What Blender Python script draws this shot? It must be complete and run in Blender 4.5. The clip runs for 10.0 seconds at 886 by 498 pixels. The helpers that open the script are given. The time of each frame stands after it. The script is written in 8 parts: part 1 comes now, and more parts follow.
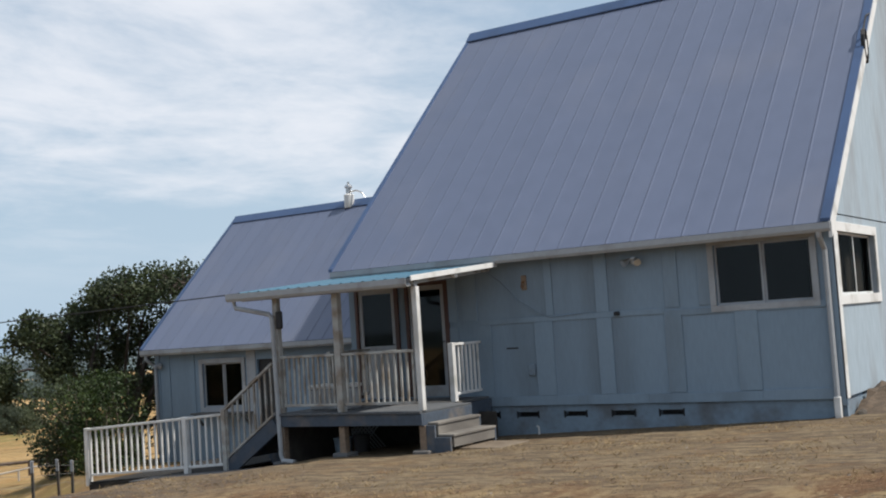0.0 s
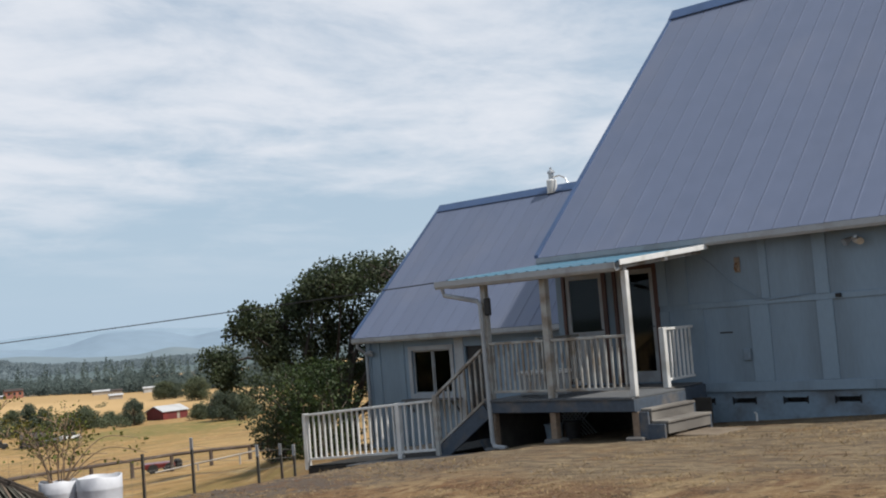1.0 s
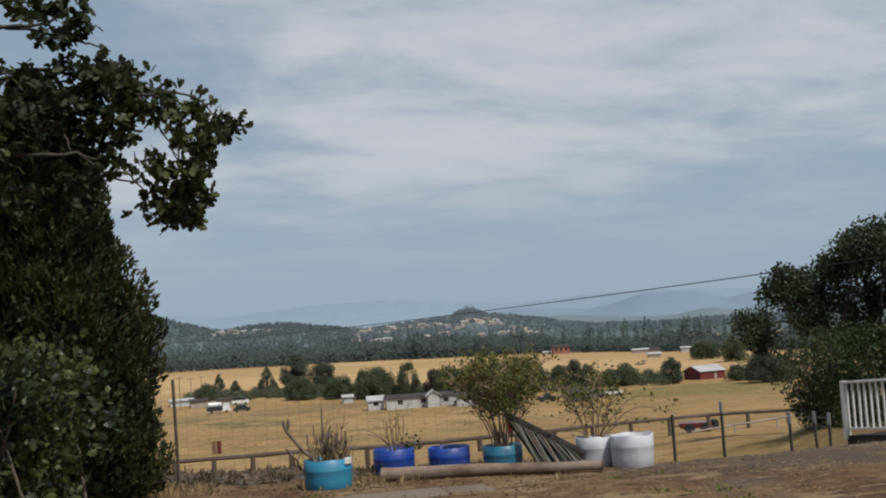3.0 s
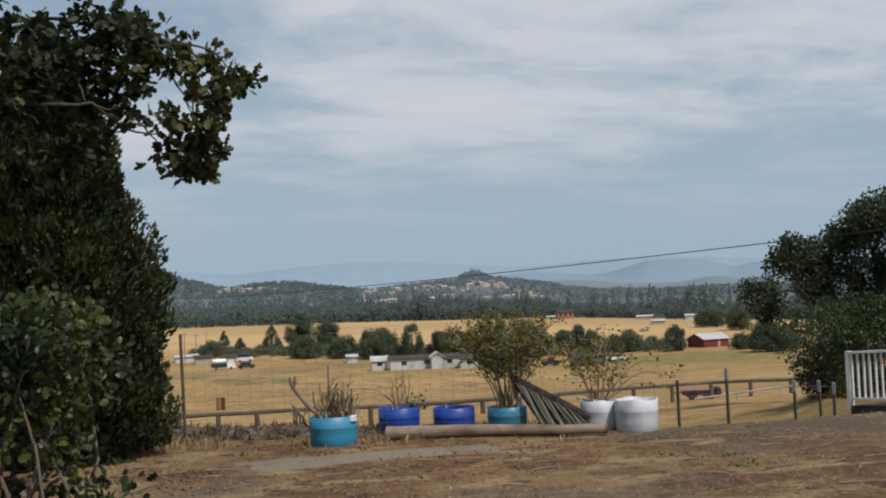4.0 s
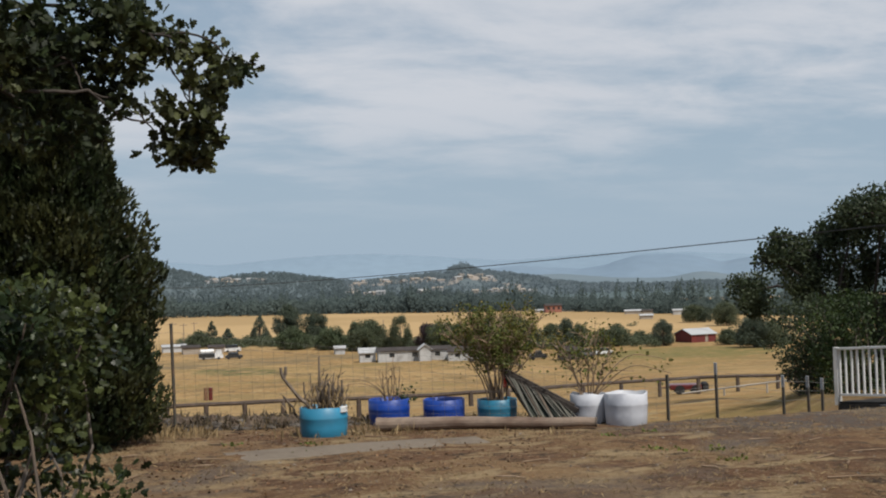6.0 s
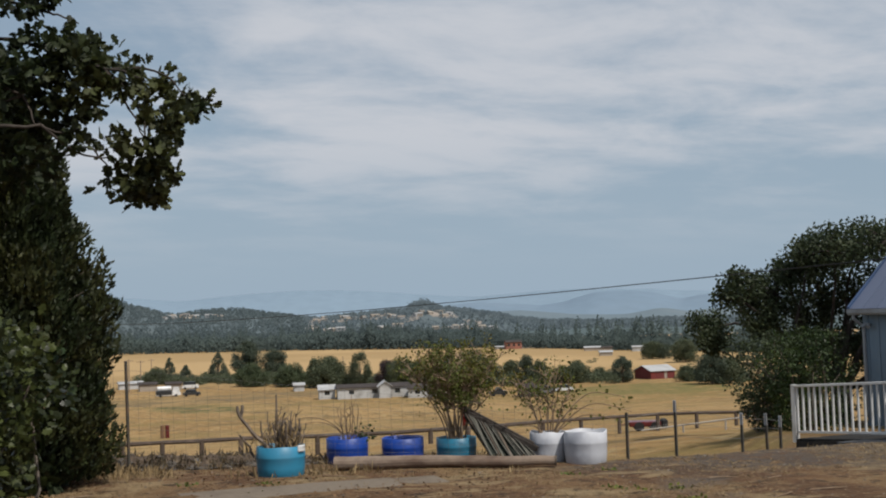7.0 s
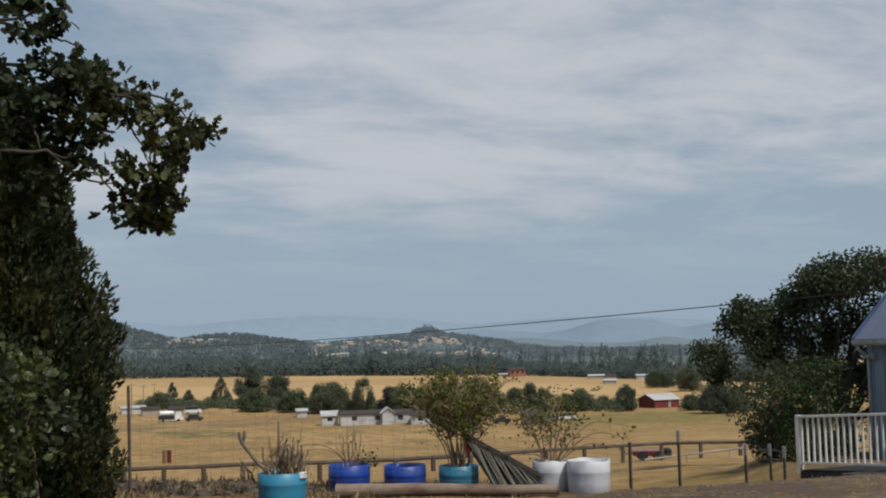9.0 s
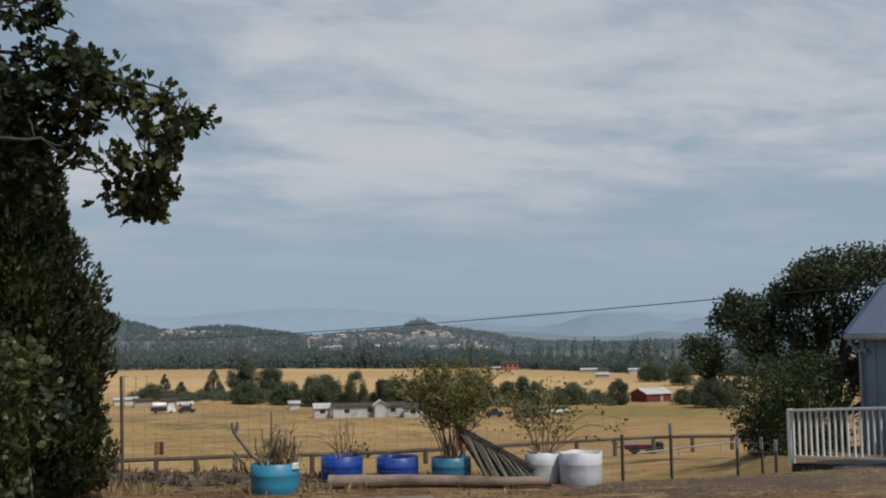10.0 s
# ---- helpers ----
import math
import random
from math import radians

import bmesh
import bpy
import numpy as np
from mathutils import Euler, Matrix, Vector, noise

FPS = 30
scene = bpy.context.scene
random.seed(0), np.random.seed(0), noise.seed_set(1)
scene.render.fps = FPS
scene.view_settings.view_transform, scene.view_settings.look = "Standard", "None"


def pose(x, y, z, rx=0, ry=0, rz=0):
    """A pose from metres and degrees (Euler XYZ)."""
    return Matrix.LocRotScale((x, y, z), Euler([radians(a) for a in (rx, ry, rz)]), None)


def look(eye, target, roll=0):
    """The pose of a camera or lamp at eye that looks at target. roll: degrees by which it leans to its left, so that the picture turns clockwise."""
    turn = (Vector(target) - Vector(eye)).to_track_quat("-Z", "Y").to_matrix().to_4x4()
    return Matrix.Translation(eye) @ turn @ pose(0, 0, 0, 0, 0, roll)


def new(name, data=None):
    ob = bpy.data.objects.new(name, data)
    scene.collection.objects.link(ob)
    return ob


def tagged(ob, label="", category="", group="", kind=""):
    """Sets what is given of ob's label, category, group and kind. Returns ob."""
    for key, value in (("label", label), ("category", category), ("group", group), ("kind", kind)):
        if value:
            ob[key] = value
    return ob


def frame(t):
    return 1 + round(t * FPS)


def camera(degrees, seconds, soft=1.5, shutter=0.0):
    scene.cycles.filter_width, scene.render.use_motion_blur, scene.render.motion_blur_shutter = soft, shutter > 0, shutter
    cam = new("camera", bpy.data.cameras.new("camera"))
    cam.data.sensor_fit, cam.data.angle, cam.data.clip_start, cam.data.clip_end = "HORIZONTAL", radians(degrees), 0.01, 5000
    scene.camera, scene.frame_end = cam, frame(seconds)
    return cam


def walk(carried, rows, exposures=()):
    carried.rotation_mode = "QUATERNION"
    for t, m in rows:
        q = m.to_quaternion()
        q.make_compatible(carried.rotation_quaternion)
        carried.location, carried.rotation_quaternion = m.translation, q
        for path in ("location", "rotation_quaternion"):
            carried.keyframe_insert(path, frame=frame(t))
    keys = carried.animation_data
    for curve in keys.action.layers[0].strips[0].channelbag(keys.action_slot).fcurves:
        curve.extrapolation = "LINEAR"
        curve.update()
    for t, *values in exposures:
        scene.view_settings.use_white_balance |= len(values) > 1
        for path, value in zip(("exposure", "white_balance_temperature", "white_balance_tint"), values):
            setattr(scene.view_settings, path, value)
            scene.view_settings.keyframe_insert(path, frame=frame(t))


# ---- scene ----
cam = camera(42.04, 10.0, soft=2.0)
walk(cam, [
    (0, pose(0.179, -0.081, 1.596, 93.793, 3.798, 32.840)),
    (0.5, pose(0.089, -0.053, 1.608, 94.091, 2.486, 36.755)),
    (1, pose(0.007, -0.074, 1.586, 93.870, 4.487, 42.793)),
    (1.5, pose(-0.042, -0.051, 1.591, 92.495, 5.068, 50.693)),
    (2, pose(-0.016, -0.017, 1.599, 93.482, 3.943, 57.294)),
    (2.5, pose(0.012, 0.055, 1.606, 94.589, 3.743, 63.989)),
    (3, pose(0.027, 0.058, 1.613, 93.834, 3.771, 68.996)),
    (3.2, pose(0.016, 0.052, 1.605, 93.192, 4.117, 69.547)),
    (4.3, pose(0.001, 0.018, 1.594, 91.620, 1.800, 68.700)),
    (4.5, pose(-0.000, 0.013, 1.593, 91.523, 1.648, 68.293)),
    (5, pose(0.013, 0.010, 1.614, 92.398, 3.505, 67.706)),
    (6.3, pose(-0.013, -0.017, 1.586, 91.709, 1.456, 69.002)),
    (6.5, pose(-0.027, 0.002, 1.594, 94.481, 3.792, 68.075)),
    (7, pose(-0.045, 0.019, 1.602, 93.331, 1.800, 66.707)),
    (7.5, pose(-0.038, 0.022, 1.598, 94.750, 2.288, 66.958)),
    (8, pose(-0.042, 0.010, 1.596, 94.810, 2.296, 67.364)),
    (8.5, pose(-0.039, 0.003, 1.605, 94.785, 1.763, 67.020)),
    (9, pose(-0.040, 0.022, 1.610, 94.657, 1.317, 66.892)),
    (9.5, pose(-0.042, 0.023, 1.612, 94.518, 1.147, 66.318)),
    (10, pose(-0.036, 0.016, 1.592, 94.314, 1.028, 66.543)),
], exposures=[(0.0, 0.24), (0.5, 0.25), (1.0, 0.15), (1.5, 0.0), (2.0, -0.14), (2.5, -0.26), (3.0, -0.34), (4.5, -0.20), (6.5, -0.20), (7.0, -0.32), (8.0, -0.38), (10.0, -0.40)])

# ---- world, sun ----
SUN = Vector((0.66, 0.22, 1.0)).normalized()
world = bpy.data.worlds.new("hazy_summer_sky")
scene.world = world
world.use_nodes = True
wn, wl = world.node_tree.nodes, world.node_tree.links
wn.clear()


def wnode(kind, **kw):
    n = wn.new(kind)
    for k, v in kw.items():
        n.inputs[k].default_value = v
    return n


w_out = wnode("ShaderNodeOutputWorld")
w_bg = wnode("ShaderNodeBackground", Strength=0.10)
w_sky = wn.new("ShaderNodeTexSky")
w_sky.sky_type = "NISHITA"
w_sky.sun_disc = False
w_sky.sun_elevation = math.asin(SUN.z)
w_sky.sun_rotation = math.atan2(SUN.x, SUN.y)
w_sky.air_density, w_sky.dust_density, w_sky.ozone_density = 1.0, 2.2, 1.0
w_co = wnode("ShaderNodeTexCoord")
w_sep = wnode("ShaderNodeSeparateXYZ")
wl.new(w_co.outputs["Generated"], w_sep.inputs[0])
# cloud sheet: the direction is carried onto a flat layer overhead
w_up = wn.new("ShaderNodeMath"); w_up.operation = "MAXIMUM"; w_up.inputs[1].default_value = 0.0
wl.new(w_sep.outputs["Z"], w_up.inputs[0])
w_add = wn.new("ShaderNodeMath"); w_add.operation = "ADD"; w_add.inputs[1].default_value = 0.12
wl.new(w_up.outputs[0], w_add.inputs[0])
w_div = wn.new("ShaderNodeVectorMath"); w_div.operation = "DIVIDE"
w_cmb = wnode("ShaderNodeCombineXYZ")
for k in ("X", "Y", "Z"):
    wl.new(w_add.outputs[0], w_cmb.inputs[k])
wl.new(w_co.outputs["Generated"], w_div.inputs[0])
wl.new(w_cmb.outputs[0], w_div.inputs[1])
w_map = wnode("ShaderNodeMapping", Location=(0.12, 0.5, 0), Rotation=(0, 0, radians(25)), Scale=(0.62, 0.46, 0.0))
wl.new(w_div.outputs[0], w_map.inputs["Vector"])
w_n1 = wnode("ShaderNodeTexNoise", Scale=1.15, Detail=7.0, Roughness=0.55, Distortion=0.5)
w_n2 = wnode("ShaderNodeTexNoise", Scale=4.2, Detail=6.0, Roughness=0.6, Distortion=0.3)
wl.new(w_map.outputs[0], w_n1.inputs["Vector"])
wl.new(w_map.outputs[0], w_n2.inputs["Vector"])
w_mx = wn.new("ShaderNodeMix"); w_mx.data_type = "FLOAT"; w_mx.inputs["Factor"].default_value = 0.36
wl.new(w_n1.outputs["Fac"], w_mx.inputs[2]); wl.new(w_n2.outputs["Fac"], w_mx.inputs[3])
w_ramp = wn.new("ShaderNodeMapRange"); w_ramp.interpolation_type = "SMOOTHSTEP"
w_ramp.inputs["From Min"].default_value, w_ramp.inputs["From Max"].default_value = 0.415, 0.62
w_ramp.inputs["To Min"].default_value, w_ramp.inputs["To Max"].default_value = 0.0, 0.92
wl.new(w_mx.outputs[0], w_ramp.inputs["Value"])
# clouds thin out in the haze towards the horizon
w_fade = wn.new("ShaderNodeMapRange"); w_fade.interpolation_type = "SMOOTHSTEP"
w_fade.inputs["From Min"].default_value, w_fade.inputs["From Max"].default_value = 0.03, 0.17
wl.new(w_sep.outputs["Z"], w_fade.inputs["Value"])
w_mul = wn.new("ShaderNodeMath"); w_mul.operation = "MULTIPLY"
wl.new(w_ramp.outputs[0], w_mul.inputs[0]); wl.new(w_fade.outputs[0], w_mul.inputs[1])
w_haze = wn.new("ShaderNodeMapRange"); w_haze.interpolation_type = "SMOOTHSTEP"
w_haze.inputs["From Min"].default_value, w_haze.inputs["From Max"].default_value = -0.02, 0.30
w_haze.inputs["To Min"].default_value, w_haze.inputs["To Max"].default_value = 0.95, 0.6
wl.new(w_sep.outputs["Z"], w_haze.inputs["Value"])
w_c1 = wn.new("ShaderNodeMix"); w_c1.data_type = "RGBA"
w_c1.inputs[7].default_value = (4.20, 5.42, 6.66, 1)      # hazy blue air
wl.new(w_haze.outputs[0], w_c1.inputs["Factor"]); wl.new(w_sky.outputs[0], w_c1.inputs[6])
w_c2 = wn.new("ShaderNodeMix"); w_c2.data_type = "RGBA"
w_c2.inputs[7].default_value = (7.15, 7.42, 7.98, 1)        # thin high cloud
wl.new(w_mul.outputs[0], w_c2.inputs["Factor"]); wl.new(w_c1.outputs[2], w_c2.inputs[6])
wl.new(w_c2.outputs[2], w_bg.inputs["Color"])
wl.new(w_bg.outputs[0], w_out.inputs[0])

sun = new("sun", bpy.data.lights.new("sun", "SUN"))
sun.data.energy, sun.data.angle, sun.data.color = 4.4, radians(1.0), (1.0, 0.95, 0.87)
sun.matrix_world = look((60 * SUN.x, 60 * SUN.y, 60 * SUN.z), (0, 0, 0))

# ---- materials ----


def material(name, colour, rough=0.7, metal=0.0, vary=0.25, grain=12.0, patch=0.9, second=None, bump=0.3, depth=0.01,
             stretch=(1, 1, 1), spec=0.4, random_tint=0.0, island=False, amount=0.5, detail=6.0):
    """Two scales of noise: broad patches towards the second colour, and a fine grain with relief."""
    m = bpy.data.materials.new(name)
    m.use_nodes = True
    n, l = m.node_tree.nodes, m.node_tree.links
    b = n["Principled BSDF"]
    b.inputs["Metallic"].default_value = metal
    b.inputs["Specular IOR Level"].default_value = spec
    g = n.new("ShaderNodeNewGeometry")
    mp = n.new("ShaderNodeMapping"); mp.inputs["Scale"].default_value = stretch
    l.new(g.outputs["Position"], mp.inputs["Vector"])
    big = n.new("ShaderNodeTexNoise"); big.inputs["Scale"].default_value, big.inputs["Detail"].default_value = patch, detail
    fine = n.new("ShaderNodeTexNoise"); fine.inputs["Scale"].default_value, fine.inputs["Detail"].default_value = grain, 5.0
    l.new(mp.outputs[0], big.inputs["Vector"]); l.new(mp.outputs[0], fine.inputs["Vector"])
    r = n.new("ShaderNodeMapRange"); r.interpolation_type = "SMOOTHSTEP"
    r.inputs["From Min"].default_value, r.inputs["From Max"].default_value = 0.62 - 0.3 * amount, 0.88 - 0.3 * amount
    l.new(big.outputs["Fac"], r.inputs["Value"])
    mix = n.new("ShaderNodeMix"); mix.data_type = "RGBA"
    c2 = second or tuple(c * 0.7 for c in colour)
    mix.inputs[6].default_value, mix.inputs[7].default_value = (*colour, 1), (*c2, 1)
    l.new(r.outputs[0], mix.inputs["Factor"])
    hsv = n.new("ShaderNodeHueSaturation")
    vr = n.new("ShaderNodeMapRange")
    vr.inputs["From Min"].default_value, vr.inputs["From Max"].default_value = 0.25, 0.75
    vr.inputs["To Min"].default_value, vr.inputs["To Max"].default_value = 1 - vary, 1 + vary
    l.new(fine.outputs["Fac"], vr.inputs["Value"])
    l.new(mix.outputs[2], hsv.inputs["Color"])
    if random_tint:
        if island:
            rnd = g.outputs["Random Per Island"]
        else:
            rnd = n.new("ShaderNodeObjectInfo").outputs["Random"]
        tr = n.new("ShaderNodeMapRange")
        tr.inputs["To Min"].default_value, tr.inputs["To Max"].default_value = 1 - random_tint, 1 + random_tint
        l.new(rnd, tr.inputs["Value"])
        mu = n.new("ShaderNodeMath"); mu.operation = "MULTIPLY"
        l.new(tr.outputs[0], mu.inputs[0]); l.new(vr.outputs[0], mu.inputs[1])
        l.new(mu.outputs[0], hsv.inputs["Value"])
    else:
        l.new(vr.outputs[0], hsv.inputs["Value"])
    l.new(hsv.outputs[0], b.inputs["Base Color"])
    rr = n.new("ShaderNodeMapRange")
    rr.inputs["To Min"].default_value, rr.inputs["To Max"].default_value = max(0.02, rough - 0.12), min(1, rough + 0.12)
    l.new(fine.outputs["Fac"], rr.inputs["Value"]); l.new(rr.outputs[0], b.inputs["Roughness"])
    if bump:
        bp = n.new("ShaderNodeBump"); bp.inputs["Strength"].default_value, bp.inputs["Distance"].default_value = bump, depth
        l.new(fine.outputs["Fac"], bp.inputs["Height"]); l.new(bp.outputs[0], b.inputs["Normal"])
    return m


def leaf_material(name, colour, second, spread=0.35, through_light=0.25, rough=0.55):
    m = material(name, colour, rough=rough, second=second, vary=0.2, grain=9.0, patch=1.3, bump=0, random_tint=spread, island=True, amount=0.75, spec=0.3)
    n, l = m.node_tree.nodes, m.node_tree.links
    b = n["Principled BSDF"]
    t = n.new("ShaderNodeBsdfTranslucent")
    mx = n.new("ShaderNodeMixShader"); mx.inputs[0].default_value = through_light
    l.new(b.inputs["Base Color"].links[0].from_socket, t.inputs["Color"])
    l.new(b.outputs[0], mx.inputs[1]); l.new(t.outputs[0], mx.inputs[2])
    l.new(mx.outputs[0], n["Material Output"].inputs[0])
    return m


def glass_material(name):
    """A thin grey-tinted pane: mostly see-through, with a slight sheen."""
    m = bpy.data.materials.new(name)
    m.use_nodes = True
    n, l = m.node_tree.nodes, m.node_tree.links
    n.remove(n["Principled BSDF"])
    t = n.new("ShaderNodeBsdfTransparent"); t.inputs["Color"].default_value = (0.5, 0.53, 0.53, 1)
    g = n.new("ShaderNodeBsdfGlossy"); g.inputs["Roughness"].default_value = 0.03
    x = n.new("ShaderNodeMixShader"); x.inputs[0].default_value = 0.02
    l.new(t.outputs[0], x.inputs[1]); l.new(g.outputs[0], x.inputs[2])
    l.new(x.outputs[0], n["Material Output"].inputs[0])
    return m


GLASS = glass_material("window_glass")
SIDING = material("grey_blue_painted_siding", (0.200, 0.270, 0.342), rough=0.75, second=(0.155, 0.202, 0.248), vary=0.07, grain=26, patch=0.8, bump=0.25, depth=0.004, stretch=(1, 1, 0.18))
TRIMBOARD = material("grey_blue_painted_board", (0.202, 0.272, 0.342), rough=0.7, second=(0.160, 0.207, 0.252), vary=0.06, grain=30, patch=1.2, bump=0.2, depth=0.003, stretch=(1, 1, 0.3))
# gable paint is weathered; its paleness beside SIDING also carries the sunlit side
GABLE = material("weathered_sun_side_siding", (0.30, 0.365, 0.42), rough=0.75, second=(0.25, 0.28, 0.305), vary=0.12, grain=9, patch=0.9, bump=0.3, depth=0.006, stretch=(1, 1.6, 0.35), amount=0.75)
SKIRT = material("painted_foundation_skirt", (0.185, 0.25, 0.315), rough=0.85, second=(0.13, 0.145, 0.165), vary=0.12, grain=14, patch=1.6, bump=0.5, depth=0.01, amount=0.7)
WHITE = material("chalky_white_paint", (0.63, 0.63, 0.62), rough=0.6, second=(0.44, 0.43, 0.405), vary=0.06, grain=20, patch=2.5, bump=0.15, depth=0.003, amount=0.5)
# the two duller whites are also toned down for the shaded porch and front
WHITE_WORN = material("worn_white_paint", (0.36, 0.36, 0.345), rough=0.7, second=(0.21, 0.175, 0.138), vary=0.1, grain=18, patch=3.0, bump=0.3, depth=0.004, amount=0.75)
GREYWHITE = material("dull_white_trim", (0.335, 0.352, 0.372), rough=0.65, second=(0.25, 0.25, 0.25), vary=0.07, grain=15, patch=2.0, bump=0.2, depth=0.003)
ROOFBLUE = material("blue_grey_painted_metal_roof", (0.110, 0.132, 0.198), rough=0.48, metal=0.15, second=(0.130, 0.146, 0.202), vary=0.05, grain=3.0, patch=0.35, bump=0.04, depth=0.01, random_tint=0.03, spec=0.5)
ROOFEDGE = material("deep_blue_metal_flashing", (0.055, 0.095, 0.19), rough=0.4, metal=0.25, vary=0.06, grain=5, patch=0.8, bump=0.05)
TEAL = material("teal_blue_ribbed_metal", (0.045, 0.125, 0.185), rough=0.45, metal=0.2, second=(0.06, 0.12, 0.175), vary=0.07, grain=6, patch=1.2, bump=0.05)
GREYWOOD = material("grey_painted_deck_boards", (0.090, 0.096, 0.104), rough=0.8, second=(0.140, 0.126, 0.112), vary=0.18, grain=14, patch=2.0, bump=0.5, depth=0.006, stretch=(0.25, 1, 1), random_tint=0.12)
BLUEWOOD = material("blue_grey_porch_skirt", (0.055, 0.072, 0.098), rough=0.75, second=(0.120, 0.112, 0.108), vary=0.2, grain=12, patch=3.4, bump=0.35, depth=0.006)
OLDWOOD = material("weathered_brown_wood", (0.22, 0.16, 0.115), rough=0.85, second=(0.33, 0.29, 0.25), vary=0.25, grain=18, patch=3, bump=0.6, depth=0.006)
DARKRED = material("dark_red_brown_paint", (0.075, 0.035, 0.03), rough=0.55, vary=0.12, grain=14, patch=2, bump=0.15)
# underfloor shade as a dark colour, for the sheets below house and porch
DARK = material("underfloor_shade_dark", (0.05, 0.045, 0.04), rough=0.95, vary=0.3, grain=8, patch=1.5, bump=0.5)
STEEL = material("galvanised_metal", (0.55, 0.56, 0.57), rough=0.35, metal=0.85, vary=0.12, grain=10, patch=3, bump=0.05)
BLACKMETAL = material("black_iron", (0.03, 0.03, 0.032), rough=0.6, metal=0.3, vary=0.2, grain=15, patch=3, bump=0.1)
# near-black: the darkness of the unlit rooms is put into this colour
INTERIOR = material("unlit_room_dark_tone", (0.03, 0.028, 0.026), rough=0.9, vary=0.1, grain=6, patch=0.8, bump=0.1)

# ---- mesh helpers ----


def part(name, bm, mat, parent=None, label="", smooth=False):
    """Links a bmesh as one mesh object under a thing or a part."""
    bmesh.ops.recalc_face_normals(bm, faces=bm.faces)
    me = bpy.data.meshes.new(name)
    bm.to_mesh(me)
    bm.free()
    me.materials.append(mat)
    if smooth:
        for p in me.polygons:
            p.use_smooth = True
    ob = new(name, me)
    if parent is not None:
        ob.parent = parent
    if label:
        ob["label"] = label
    return ob


def thing(name, label, category, at=(0, 0, 0), group="", kind=""):
    ob = new(name)
    ob.empty_display_size = 0.1
    ob.matrix_world = Matrix.Translation(at)
    return tagged(ob, label, category, group, kind)


def piece(name, mesh_ob, parent, m):
    """One more object on the same mesh."""
    ob = new(name, mesh_ob.data)
    ob.parent = parent
    ob.matrix_basis = m
    return ob


def box(bm, a, b, bevel=0.0, m=None):
    """A box between two corners, with its edges broken."""
    a, b = Vector(a), Vector(b)
    r = bmesh.ops.create_cube(bm, size=1.0, matrix=Matrix.Translation((a + b) / 2) @ Matrix.Diagonal((*(b - a), 1)))
    vs = r["verts"]
    if bevel:
        es = {e for v in vs for e in v.link_edges}
        r2 = bmesh.ops.bevel(bm, geom=list(es), offset=bevel, segments=1, affect="EDGES", profile=0.5)
        vs = [v for v in {v for f in r2["faces"] for v in f.verts} | {v for v in vs if v.is_valid}]
    if m is not None:
        bmesh.ops.transform(bm, matrix=m, verts=vs)
    return vs


def beam(bm, p, q, w, h, bevel=0.0):
    """A squared bar from p to q, w wide and h high."""
    p, q = Vector(p), Vector(q)
    d = q - p
    side = Vector((0, 0, 1)).cross(d)
    side = side.normalized() if side.length > 1e-4 else Vector((1, 0, 0))
    up = d.normalized().cross(side)
    m = Matrix((side, d.normalized(), up)).transposed().to_4x4()
    m.translation = (p + q) / 2
    return box(bm, (-w / 2, -d.length / 2, -h / 2), (w / 2, d.length / 2, h / 2), bevel, m)


def tube(bm, pts, radii, sides=7):
    """A tube along points, with a radius at each."""
    pts = [Vector(p) for p in pts]
    if not isinstance(radii, (list, tuple)):
        radii = [radii] * len(pts)
    rings = []
    for i, p in enumerate(pts):
        d = (pts[min(i + 1, len(pts) - 1)] - pts[max(i - 1, 0)]).normalized()
        a = d.cross(Vector((0.13, 0.31, 0.94)))
        if a.length < 0.05:
            a = d.cross(Vector((1, 0, 0)))
        a.normalize()
        b = d.cross(a)
        rings.append([bm.verts.new(p + radii[i] * (math.cos(k * math.tau / sides) * a + math.sin(k * math.tau / sides) * b)) for k in range(sides)])
    for r0, r1 in zip(rings, rings[1:]):
        for k in range(sides):
            bm.faces.new((r0[k], r0[(k + 1) % sides], r1[(k + 1) % sides], r1[k]))
    bm.faces.new(rings[0])
    bm.faces.new(rings[-1])


def lathe(bm, profile, at=(0, 0, 0), sides=28):
    """Turned form from (radius, height) pairs."""
    at = Vector(at)
    rings = [[bm.verts.new(at + Vector((r * math.cos(k * math.tau / sides), r * math.sin(k * math.tau / sides), z))) for k in range(sides)] for r, z in profile]
    for r0, r1 in zip(rings, rings[1:]):
        for k in range(sides):
            bm.faces.new((r0[k], r0[(k + 1) % sides], r1[(k + 1) % sides], r1[k]))
    return rings


